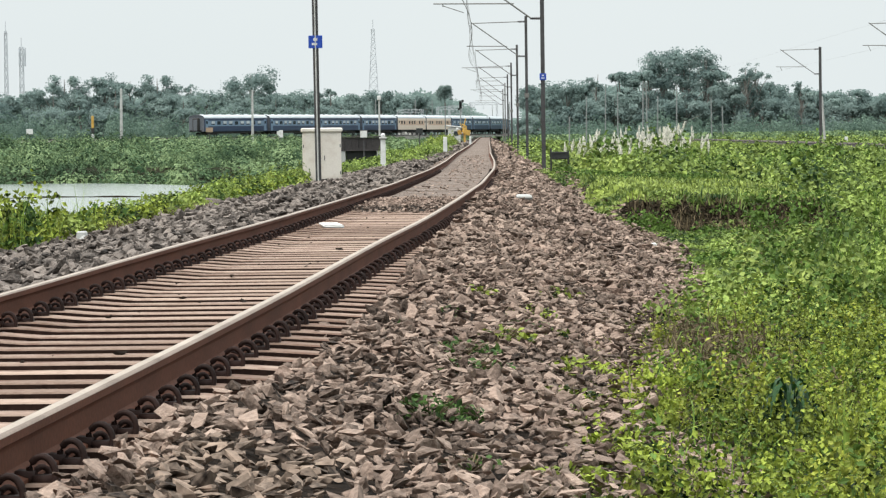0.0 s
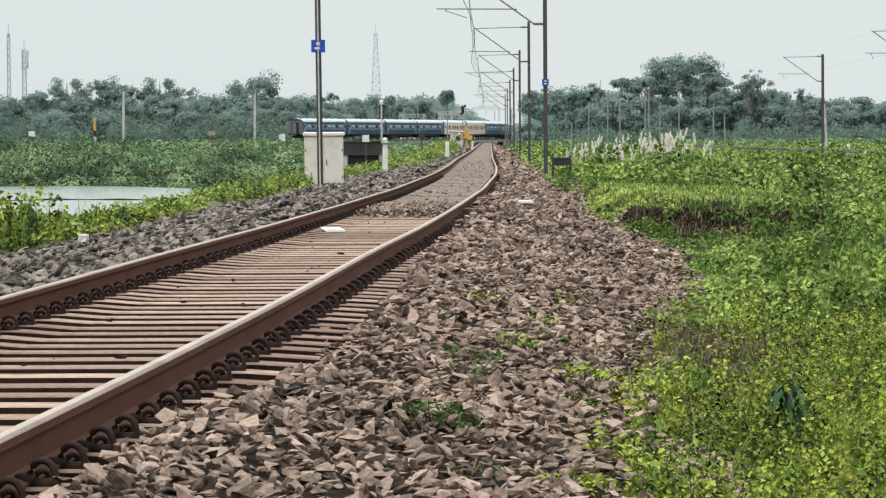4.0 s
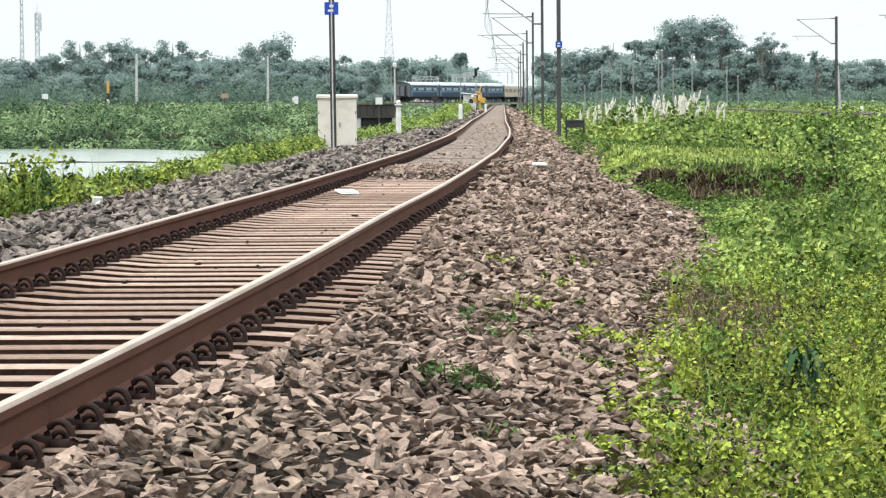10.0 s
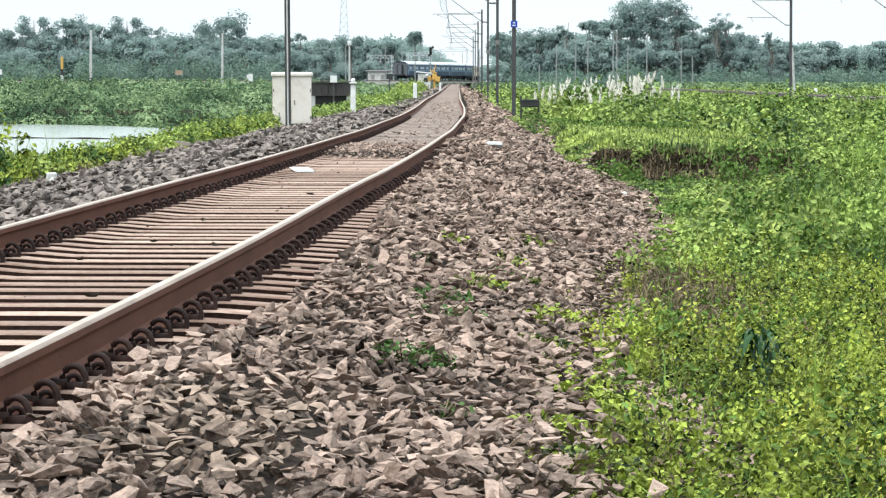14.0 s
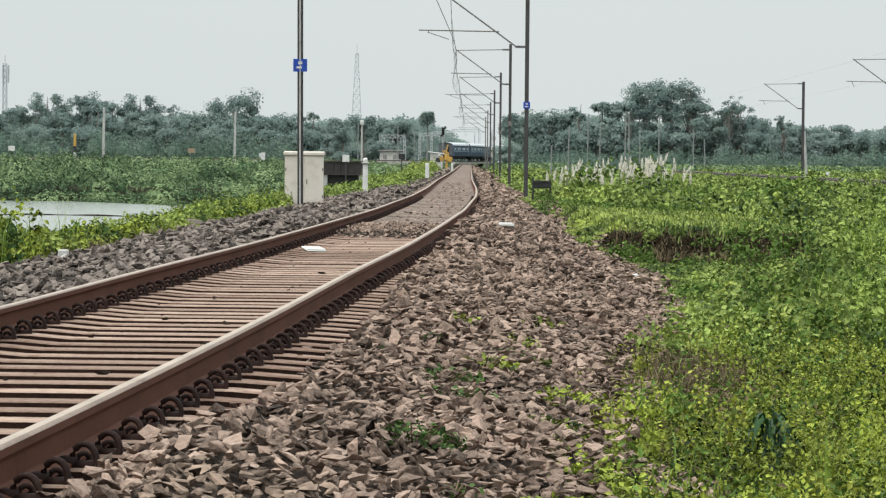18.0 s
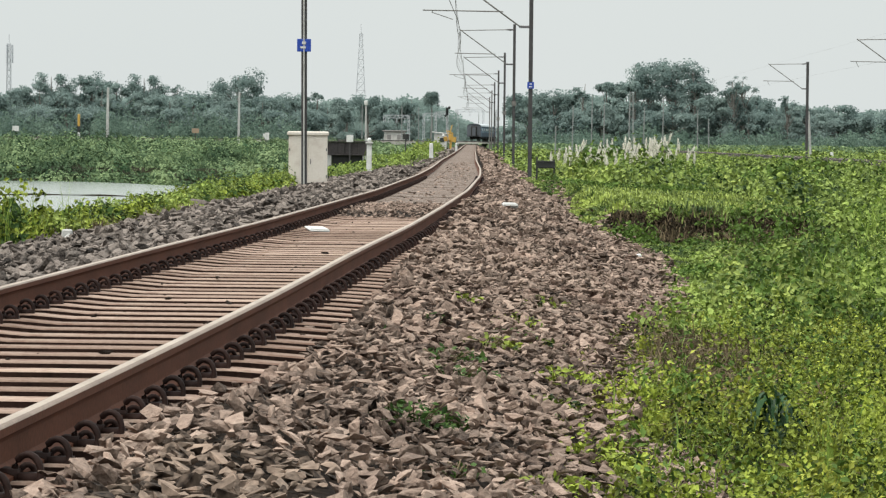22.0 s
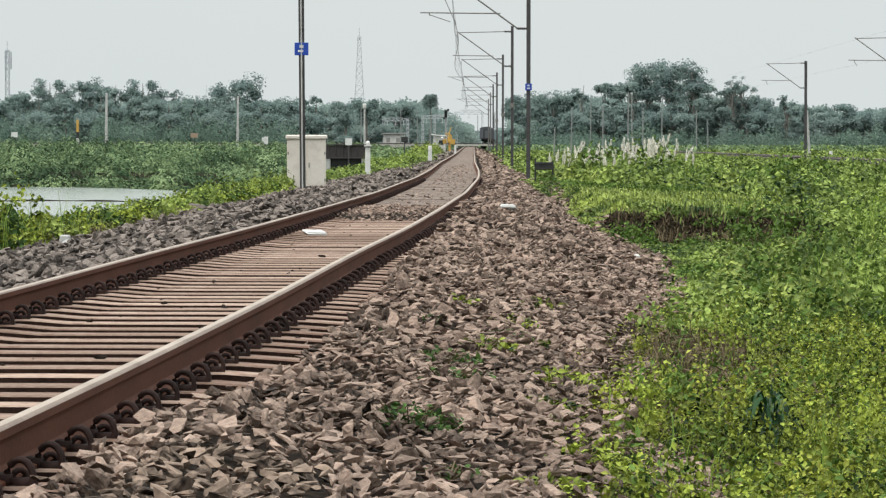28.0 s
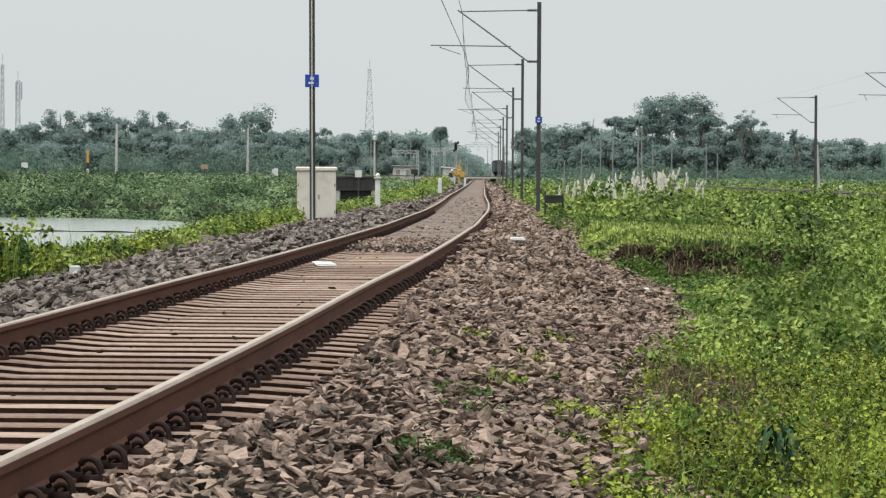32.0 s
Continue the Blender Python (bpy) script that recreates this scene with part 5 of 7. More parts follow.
def build_coach(cream=False, tail=False):
    c = holder("train_coach")
    lab = "cream and brown painted luggage coach of a passenger train" if cream else "dark blue passenger coach with light blue window band"
    if tail:
        lab = "dark blue rear coach with closed end door, last of the train"
    tagged(c, lab, "train coach", "coaches of the train")
    L, W = 21.4, 3.2
    main, band = M["coach_cream" if cream else "coach"], M["coach_rust" if cream else "coach_band"]
    part("body", box((W, L, 2.35), (0, 0, 2.18), 0.05), main, c)
    arc = coach_body()
    ys = np.array([-L / 2, -L / 2 + 0.05, L / 2 - 0.05, L / 2])
    v, f = loft(arc, np.zeros(4), ys, np.zeros(4), False)
    roof = put("roof", mesh_np("roof", v, f, True), M["roof"], c, "pale grey curved coach roof")
    for k in range(7):
        part("roof_vent", box((0.5, 0.6, 0.14), (0, -9 + 3 * k, 4.0), 0.04), M["roof"], roof)
    for y in (-L / 2 + 0.03, L / 2 - 0.03):
        bm = bmesh.new()
        bm.faces.new([bm.verts.new((x, y, z)) for x, z in arc])
        bmesh.ops.extrude_face_region(bm, geom=bm.faces[:])
        part("end_wall", box((W - 0.04, 0.08, 2.5), (0, y * 1.0015, 2.2), 0.03), M["coach_end"], c)
        part("end_top", bm, M["coach_end"], c)
        g = part("gangway", box((1.35, 0.45, 2.3), (0, y * 1.018, 2.25), 0.12), M["under"], c, "black gangway bellows")
        part("end_door", box((0.8, 0.05, 1.95), (0, y * 1.045, 2.15), 0.02), M["coach_end"], g)
        for x in (-0.95, 0.95):
            tube("buffer", [(x, y, 1.1), (x, y * 1.05, 1.1)], 0.16, M["under"], c, 8)
    for s in (-1, 1):
        part("side_band", box((0.03, L - 2.6, 0.95), (s * (W / 2 + 0.005), 0, 2.42), 0.01), band, c)
        n = 9
        for k in range(n):
            y = -L / 2 + 2.9 + (L - 5.8) * k / (n - 1)
            if cream and k % 4 == 2:
                continue
            w = part("window", box((0.05, 1.15 if not cream else 0.9, 0.62), (s * (W / 2 + 0.012), y, 2.5), 0.02), M["glass"], c)
            # pale panels paint the sky's reflection onto two windows in three
            if k % 3 != 1 and not cream:
                part("shutter", box((0.02, 1.08, 0.46), (s * (W / 2 + 0.045), y, 2.60), 0.005), M["roof"], w, "pale shutter panel standing for sky reflected in the window")
        for y in (-L / 2 + 0.85, L / 2 - 0.85):
            d = part("door", box((0.05, 0.85, 2.0), (s * (W / 2 + 0.01), y, 2.1), 0.03), band if not cream else M["coach_cream"], c)
            part("door_window", box((0.02, 0.5, 0.5), (s * (W / 2 + 0.045), y, 2.6), 0.01), M["glass"], d)
    part("underframe", box((2.6, L - 6.5, 0.42), (0, 0, 0.82), 0.05), M["under"], c)
    for y in (-7.4, 7.4):
        b = part("bogie", box((2.3, 3.6, 0.4), (0, y, 0.62), 0.08), M["under"], c)
        for dy in (-1.45, 1.45):
            for x in (-0.8715, 0.8715):
                tube("wheel", [(x - 0.07, y + dy, 0.46), (x + 0.07, y + dy, 0.46)], 0.455, M["under"], b, 14)
    return c


def train_pose(s):
    """Where a coach's middle stands, s metres along its line."""
    a, b = s - 7.4, s + 7.4
    p = np.array([np.interp(a, TRAIN_S, TRAIN_X), np.interp(a, TRAIN_S, TRAIN_Y)])
    q = np.array([np.interp(b, TRAIN_S, TRAIN_X), np.interp(b, TRAIN_S, TRAIN_Y)])
    m = (p + q) / 2
    return pose(m[0], m[1], RAIL_T, 0, 0, -math.degrees(math.atan2(q[0] - p[0], q[1] - p[1])))


def run(t):
    """How far the train has gone after t seconds."""
    return 8.97 * t - 0.0275 * t * t


COACHES = []


def build_train():
    kinds = ["tail", "blue", "blue", "blue", "cream", "cream"] + ["blue"] * 7
    made = {}
    for kind in kinds:
        if kind not in made:
            made[kind] = build_coach(kind == "cream", kind == "tail")
            COACHES.append(made[kind])
        else:
            COACHES.append(copy_thing(made[kind], Matrix.Identity(4)))
    for k, c in enumerate(COACHES):
        c.matrix_basis = train_pose(TAIL_S + 11.0 + 22.2 * k)


def motions():
    for k, c in enumerate(COACHES):
        walk(c, [(t, train_pose(TAIL_S + 11.0 + 22.2 * k + run(t))) for t in range(0, 33)])


# ---------------------------------------------------------------- plants
LEAF_FEW = (np.array([[0, -0.5, 0], [0.5, 0.05, 0.5], [0, 0.5, -0.05], [-0.5, 0.05, 0.5]]), np.array([[0, 1, 2], [0, 2, 3]]))
LEAF_FINE = (np.array([[0, -0.5, 0], [0.46, -0.04, 0.34], [0, 0.5, -0.22], [-0.46, -0.04, 0.34], [0, 0.02, 0.04]]), np.array([[0, 1, 4], [1, 2, 4], [2, 3, 4], [3, 0, 4]]))


def leaf_cards(places, size, tilt=0.7, narrow=0.5, fold=0.25, fine=False):
    """Folded pointed leaves at places; fine ones have a rounded outline and a drooping tip."""
    n = len(places)
    size = np.broadcast_to(size, (n,))
    shape, tris = LEAF_FINE if fine else LEAF_FEW
    shape = shape * np.array([narrow, 1, fold])
    v = np.einsum("nij,vj->nvi", turns(n, tilt), shape) * size[:, None, None] + places[:, None]
    f = (np.arange(n)[:, None, None] * len(shape) + tris[None]).reshape(-1, 3)
    return v.reshape(-1, 3), f


def facing_cards(places, normals, size, loose=0.45, narrow=0.6, fold=0.2):
    """Pointed leaves laid shingle-like over a surface, each roughly facing along its normal."""
    n = len(places)
    w = normals + RNG.normal(0, loose, (n, 3))
    w /= np.linalg.norm(w, axis=1, keepdims=True)
    a = np.cross(w, RNG.normal(0, 1, (n, 3)))
    a /= np.linalg.norm(a, axis=1, keepdims=True)
    b = np.cross(w, a)
    shape, tris = LEAF_FEW
    k = shape * np.array([narrow, 1, fold])
    v = (k[None, :, 0:1] * a[:, None] + k[None, :, 1:2] * b[:, None] + k[None, :, 2:3] * w[:, None]) * np.broadcast_to(size, (n,))[:, None, None] + places[:, None]
    return v.reshape(-1, 3), (np.arange(n)[:, None, None] * 4 + tris[None]).reshape(-1, 3)


def blades(places, height, width, lean=0.35):
    """Grass blades bent over at the tip, three triangles each."""
    n = len(places)
    h = np.broadcast_to(height, (n,))
    a = RNG.uniform(0, 2 * np.pi, n)
    d = np.stack([np.cos(a), np.sin(a), np.zeros(n)], 1)
    s = np.stack([-np.sin(a), np.cos(a), np.zeros(n)], 1) * np.broadcast_to(width, (n,))[:, None] / 2
    k = np.abs(RNG.normal(0, lean, n))
    up = np.array([0, 0, 1.0])
    mid = places + up * (h * 0.6)[:, None] + d * (h * k * 0.3)[:, None]
    tip = places + up * (h * (1 - 0.35 * np.clip(k, 0, 1)))[:, None] + d * (h * k)[:, None]
    v = np.stack([places - s, places + s, mid - s * 0.8, mid + s * 0.8, tip], 1).reshape(-1, 3)
    f = (np.arange(n)[:, None, None] * 5 + np.array([[0, 1, 3], [0, 3, 2], [2, 3, 4]])[None]).reshape(-1, 3)
    return v, f


def stuff(name, v, f, mat, label, category):
    return tagged(put(name, mesh_np(name, v, f), M[mat]), label, category, kind="stuff")


def field_points(n, x0, x1, y0, y1, power=1.0):
    """Random places between two rays-like limits; x0 and x1 are functions of y."""
    y = y0 + (y1 - y0) * RNG.random(n) ** power
    a, b = x0(y), x1(y)
    return a + (b - a) * RNG.random(n), y


def low(x, y):
    """How tall growth may be: it stays short round the bare earth step and before the black board."""
    d = np.clip(np.maximum(np.abs(x - 5.1) - 2.3, 0) / 0.5 + np.maximum(49.0 - y, 0) / 9 + np.maximum(y - 86.0, 0) / 4, 0, 1)
    board = np.clip(np.maximum(np.abs(x - 0.0353 * y) - 0.5, 0) / 0.4 + np.maximum(88.0 - y, 0) / 6 + np.maximum(y - 112.5, 0) / 3, 0, 1)
    return (0.26 + 0.74 * d) * (0.35 + 0.65 * board)


def hollow(x, y):
    """A bare stony patch within the verge."""
    return ((x - 1.3) / 0.2) ** 2 + ((y - 16.3) / 2.2) ** 2 < 1


def withered(x, y):
    """A patch of the verge where the growth has dried up."""
    return ((x - 2.12 - 0.06 * (y - 25.8)) / 0.46) ** 2 + ((y - 25.8) / 3.0) ** 2 < 1


def weeds(x, y, leaf, tall, per, mat, name, label, spread=0.12, tilt=0.75, category="weeds", narrow=0.55, base=None):
    """Weed plants: each a handful of leaves stacked round a stem; few grow on the bare earth step."""
    off = hollow(x, y) | (withered(x, y) & (mat != "dry") & (RNG.random(len(x)) < 0.62)) | ((x > 3.4) & (x < 7.1) & (y > 59.6) & (y < 62.5) & (mat not in ("leaf_dark", "dry", "step_shade_thatch")) & (RNG.random(len(x)) < 0.85))
    tall = np.broadcast_to(tall, (len(x),))[~off]
    x, y = x[~off], y[~off]
    n = len(x)
    z = ground_z(x, y) if base is None else base
    h = np.broadcast_to(tall, (n,)) * RNG.uniform(0.45, 1.15, n) * (1.0 if mat in ("leaf_dark", "dry") else low(x, y))
    k = np.repeat(np.arange(n), per)
    t = RNG.random(len(k)) ** 0.75
    r = np.broadcast_to(spread, (n,))[k] * np.sqrt(RNG.random(len(k))) * (1.15 - 0.5 * t)
    a = RNG.uniform(0, 2 * np.pi, len(k))
    p = np.stack([x[k] + r * np.cos(a), y[k] + r * np.sin(a), z[k] + h[k] * t + 0.01], 1)
    if leaf < 0.05:
        v, f = leaf_cards(p, leaf * RNG.uniform(0.6, 1.4, len(k)), tilt, 0.40, fine=True)
    else:
        out = np.stack([np.cos(a), np.sin(a), 0.5 + 0.8 * t], 1)
        v, f = facing_cards(p, out / np.linalg.norm(out, axis=1, keepdims=True), leaf * RNG.uniform(0.55, 1.25, len(k)), 0.5, narrow)
    return stuff(name, v, f, mat, label, category)


def bushes(x, y, radius, tall, leaf, per, mat, name, label, category="shrubs", loose=None):
    """Domed bushes: leaves laid over uneven mounds, with hollows between."""
    bare = hollow(x, y) | (withered(x, y) & (RNG.random(len(x)) < 0.75)) | ((x > 3.4) & (x < 7.1) & (y > 59.4) & (y < 62.6) & (RNG.random(len(x)) < 0.8))
    tall = np.broadcast_to(tall, (len(x),))[~bare]
    x, y = x[~bare], y[~bare]
    n = len(x)
    r = radius * RNG.uniform(0.55, 1.45, n)
    h = np.broadcast_to(tall, (n,)) * RNG.uniform(0.6, 1.3, n) * low(x, y)
    k = np.repeat(np.arange(n), per)
    d = RNG.normal(0, 1, (len(k), 3))
    d[:, 2] = np.abs(d[:, 2]) * 0.9
    d /= np.linalg.norm(d, axis=1, keepdims=True)
    lump = 1 + 0.22 * np.sin(d[:, 0] * 7 + k) * np.cos(d[:, 1] * 6 + 2 * k) + 0.12 * np.sin(d[:, 0] * 13 + d[:, 2] * 9 + 3 * k)
    q = RNG.uniform(0.86 if loose or leaf > 0.14 else 0.72, 1.0, len(k)) * lump
    p = np.stack([x[k] + d[:, 0] * r[k] * q, y[k] + d[:, 1] * r[k] * q, ground_z(x, y)[k] + d[:, 2] * h[k] * q - 0.05], 1)
    out = d / np.stack([r[k], r[k], h[k]], 1)
    out /= np.linalg.norm(out, axis=1, keepdims=True)
    v, f = facing_cards(p, out, leaf * RNG.uniform(0.6, 1.3, len(k)), loose or (0.65 if leaf < 0.14 else 0.4), 0.7)
    return stuff(name, v, f, mat, label, category)


def build_field():
    er = lambda y: cx(y) + edge_r(y)
    # near right: low leafy weeds on the verge
    far_x = lambda y: 0.15 * y + 1.2
    x, y = field_points(2300, lambda y: er(y) - 0.35, far_x, 9.5, 31)
    clear = (wave(x, y, 0.55, 7.0) > -0.5) & ~hollow(x, y)
    x, y = x[clear], y[clear]
    near = np.clip(x - er(y), 0, 2)
    weeds(x, y, 0.029, (0.05 + 0.10 * np.clip(near, 0, 1)) * (1 + 0.7 * wave(x, y, 0.3, 2.0)), 14, "leaf", "low_weeds", "low bright green leafy weeds on the verge", 0.09, 0.5)
    x, y = field_points(260, lambda y: er(y) + 0.15, far_x, 11, 31)
    sel = wave(x, y, 0.8, 3.0) > 0.0
    weeds(x[sel], y[sel], 0.036, 0.34, 30, "leaf_yellow", "creeping_weeds", "yellow green creeping weeds on the verge", 0.10, 0.6)
    x, y = field_points(520, lambda y: er(y) + 0.5, far_x, 13, 32)
    sel = wave(x, y, 0.9, 9.0) > 0.1
    weeds(x[sel], y[sel], 0.052, 0.40, 20, "leaf_dark", "broad_leaf_weeds", "darker broad-leaved weeds among the verge plants", 0.11, 0.6)
    x, y = field_points(700, lambda y: er(y) + 0.3, far_x, 11, 36)
    v, f = blades(np.stack([x, y, ground_z(x, y)], 1), RNG.uniform(0.12, 0.42, len(x)), 0.010, 1.1)
    stuff("verge_grass", v, f, "grass", "loose green grass blades in the verge weeds", "grass")
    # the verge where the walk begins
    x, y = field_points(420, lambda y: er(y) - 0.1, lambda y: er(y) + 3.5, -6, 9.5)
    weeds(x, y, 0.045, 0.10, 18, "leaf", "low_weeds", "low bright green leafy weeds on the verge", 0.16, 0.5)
    # domed clumps, each kind in its own drifts, with dark hollows left between them
    x, y = field_points(900, lambda y: er(y) + 0.0, far_x, 10.5, 31)
    drift = wave(x, y, 0.7, 4.0) + 0.3 * RNG.normal(0, 1, len(x))
    rise = np.clip(x - er(y), 0, 1)
    for lo, hi, mat, tint, tall in ((-9, -0.45, "leaf_dark", "dark green", 0.8), (-0.45, 0.55, "leaf", "bright green", 1.0), (0.55, 9, "leaf_yellow", "yellow green", 1.05)):
        k = (drift > lo) & (drift <= hi)
        bushes(x[k], y[k], 0.13, (0.13 + 0.27 * rise[k]) * tall * (1 + 0.55 * wave(x[k], y[k], 0.45, 1.0)), 0.033, 165, mat, "weed_clumps", "domed clumps of " + tint + " weeds on the verge", "weeds")
    x, y = field_points(260, lambda y: er(y) + 0.8, far_x, 30, 64)
    bushes(x, y, 0.3, 0.3 + 0.4 * np.clip((x - er(y)) / 1.5, 0, 1), 0.075, 130, "leaf_dark", "weed_clumps", "domed clumps of dark green weeds in the field", "weeds")
    x, y = field_points(2000, lambda y: er(y) - 0.4, lambda y: er(y) + 0.9, 10, 34)
    sel = wave(x, y, 0.5, 8.0) > -0.1
    weeds(x[sel], y[sel], 0.036, 0.12, 12, "dry", "withered_weeds", "withered brown weeds along the ballast edge", 0.09, 0.6)
    x, y = field_points(1000, lambda y: er(y) + 0.6, far_x, 12, 64)
    sel = wave(x, y, 1.1, 12.0) > 0.1
    weeds(x[sel], y[sel], 0.042, 0.4, 12, "dry", "withered_weeds", "withered brown stems among the green weeds", 0.12, 0.6)
    # middle distance: hummocks of mixed weeds with hollows between them
    def drifts(n, x0, x1, y0, y1, radius, tall, leaf, per, scale, name, where, gap=-9.0, shrub=False, mats=("leaf_dark", "field_leaf", "field_yellow")):
        """Domed clumps in drifts of three greens; gap leaves hollows where the ground wave is low."""
        x, y = field_points(n, x0, x1, y0, y1)
        k = wave(x, y, scale * 0.6, 9.0) > gap
        x, y = x[k], y[k]
        d = wave(x, y, scale, 4.0) + 0.35 * RNG.normal(0, 1, len(x))
        h = tall(x, y)
        for lo, hi, mat, tint, m in ((-9, -0.6, mats[0], "dark green", 1.1), (-0.6, 0.35, mats[1], "bright green", 1.0), (0.35, 9, mats[2], "yellow green", 0.95)):
            k = (d > lo) & (d <= hi)
            bushes(x[k], y[k], radius, h[k] * m, leaf, per, mat, name, "domed clumps of " + tint + " " + where, "shrubs" if shrub else "weeds", loose=0.5)
    far_x = lambda y: 0.155 * y + 1.5
    x, y = field_points(2600, lambda y: er(y) - 0.15, far_x, 29, 66)
    weeds(x, y, 0.055, 0.10 + 0.06 * np.clip((x - er(y)) / 1.4, 0, 1), 20, "field_leaf", "field_weeds", "low green mixed weeds covering the field", 0.16, 0.6)
    drifts(720, lambda y: er(y) + 0.1, far_x, 29, 66, 0.33, lambda x, y: (0.16 + 0.40 * np.clip((x - er(y)) / 1.5, 0, 1)) * (1 + 0.8 * wave(x, y, 0.8, 2.0)), 0.074, 170, 1.1, "weed_clumps", "weeds in the field", -0.5)
    # tall wispy weeds further out
    x, y = field_points(5200, lambda y: np.maximum(er(y) + 1.6, 0.075 * y), far_x, 30, 64)
    sel = (wave(x, y, 1.3, 6.0) > -0.15) & (low(x, y) > 0.9)
    x, y = x[sel], y[sel]
    v, f = blades(np.stack([x, y, ground_z(x, y)], 1), RNG.uniform(0.45, 1.0, len(x)), 0.008 + 0.0002 * y, 0.45)
    stuff("tall_grass", v, f, "grass", "tall pale green grass blades in the field", "grass")
    x, y = field_points(900, lambda y: np.maximum(er(y) + 1.8, 0.08 * y), far_x, 30, 64)
    sel = (wave(x, y, 1.2, 5.0) > -0.1) & (low(x, y) > 0.9)
    weeds(x[sel], y[sel], 0.05, 0.85, 34, "field_leaf", "field_weeds", "tall upright green weeds in the field", 0.10, 0.9)
    # far field
    far_x = lambda y: 0.155 * y + 2
    # dark filler colour stands in for shade between the lighter clumps
    x, y = field_points(3000, lambda y: er(y) + 0.1, far_x, 62, 150)
    sel = ~((x > 3.0) & (x < 7.0) & (y > 59.1) & (y < 62.6)) & ((y > 84) | (x > 0.125 * y))
    weeds(x[sel], y[sel], 0.10, 0.2, 24, "leaf_dark", "field_weeds", "low weeds over the far field, dark as shade between clumps", 0.34, 0.6)
    x, y = field_points(11000, lambda y: er(y) + 0.4, lambda y: 0.128 * y, 62.9, 88)
    v, f = blades(np.stack([x, y, ground_z(x, y)], 1), RNG.uniform(0.10, 0.22, len(x)), 0.045, 0.7)
    stuff("short_grass", v, f, "field_yellow", "short yellow green grass across the field", "grass")
    x, y = field_points(5200, lambda y: np.maximum(er(y) + 0.3, 3.2), lambda y: 0.128 * y, 62.7, 88)
    weeds(x, y, 0.055, 0.07, 16, "field_yellow", "low_weeds", "low yellow green turf above the earth step", 0.16, 0.5)
    x, y = field_points(300, lambda y: er(y) + 0.0, lambda y: np.where(y < 62.6, 3.2, er(y) + 1.9), 57, 72)
    bushes(x, y, 0.3, 0.16, 0.09, 90, "field_yellow", "weed_clumps", "low yellow green clumps beside the earth step", "weeds")
    drifts(260, lambda y: np.maximum(er(y) + 0.5, 0.118 * y), far_x, 62, 95, 0.55, lambda x, y: 0.5 * (1 + 0.8 * wave(x, y, 1.6, 2.0)), 0.125, 190, 1.8, "weed_clumps", "weeds over the far field", -0.5)
    drifts(200, lambda y: er(y) + 1.0, far_x, 91, 150, 1.0, lambda x, y: np.interp(y, [91, 110, 150], [0.66, 0.95, 1.05]) * (1 + 0.8 * wave(x, y, 2.4, 1.0)), 0.18, 300, 2.4, "field_shrubs", "shrubs standing in the field", -0.35, True)
    x, y = field_points(1500, lambda y: er(y) + 1.0, far_x, 93, 150)
    sel = wave(x, y, 3, 8.0) > 0.1
    x, y = x[sel], y[sel]
    v, f = blades(np.stack([x, y, ground_z(x, y)], 1), RNG.uniform(0.4, 0.95, len(x)), 0.035)
    stuff("tall_grass", v, f, "field_yellow", "yellow green grass in the far field", "grass")
    x, y = field_points(1000, lambda y: cx(y) + 2.9, lambda y: 0.155 * y + 4, 145, 430)
    sel = np.abs(x - right_x(y)) > 3.2
    x, y = x[sel], y[sel]
    bushes(x, y, 1.4, np.where((x < right_x(y)) & (x > 12), 0.4, 0.8) + 0.35 * wave(x, y, 5, 2.0), 0.24, 110, "field_leaf", "far_shrubs", "green scrub in the distance beside the railway")
    # a dark hedge of rank weeds behind the turf, before the second track
    x, y = field_points(13, lambda y: 10.2 + 0 * y, lambda y: 14.2 + 0 * y, 125, 133)
    bushes(x, y, 0.75, 0.95, 0.16, 260, "leaf_dark", "weed_hedge", "dark green rank weeds standing before the second track", "weeds", loose=0.3)
    x, y = field_points(9, lambda y: 6.6 + 0 * y, lambda y: 9.6 + 0 * y, 124, 130)
    bushes(x, y, 0.6, 0.75, 0.15, 220, "leaf_dark", "weed_hedge", "dark green rank weeds at the foot of the plumed grass", "weeds", loose=0.3)
    # brown earth step with dry stems
    # these dark stems paint in the shade below the lip of the step
    x, y = field_points(1300, lambda y: 3.4 + 0 * y, lambda y: 7.0 + 0 * y, 60.3, 62.3)
    weeds(x, y, 0.12, 0.14, 6, "step_shade_thatch", "withered_weeds", "withered weeds on a small earth step, coloured dark as overhang shade", 0.10, 1.0, base=ground_z(x, y) - 0.02)
    x, y = field_points(700, lambda y: 3.4 + 0 * y, lambda y: 7.0 + 0 * y, 60.2, 62.4)
    v, f = blades(np.stack([x, y, ground_z(x, y)], 1), RNG.uniform(0.10, 0.34, len(x)), 0.022, 0.9)
    stuff("dry_stems", v, f, "dry", "brown dry stems on a small earth step", "dry stems")
    x, y = field_points(70, lambda y: 5.6 + 0 * y, lambda y: 7.2 + 0 * y, 59.9, 62.4)
    weeds(x, y, 0.11, 0.34, 16, "leaf_dark", "dark_weeds", "dark weeds hanging over the earth step", 0.16)
    x, y = field_points(26, lambda y: 3.3 + 0 * y, lambda y: 7.3 + 0 * y, 58.2, 59.3)
    bushes(x, y, 0.20, 1.25 * (1 + 0.5 * wave(x, y, 0.7, 3.0)), 0.08, 90, "leaf_dark", "weed_clumps", "dark weeds growing up before the earth step", "weeds")
    x, y = field_points(260, lambda y: 3.5 + 0 * y, lambda y: 7.2 + 0 * y, 61.4, 62.9)
    sel = wave(x, y, 0.45, 2.0) > 0.1
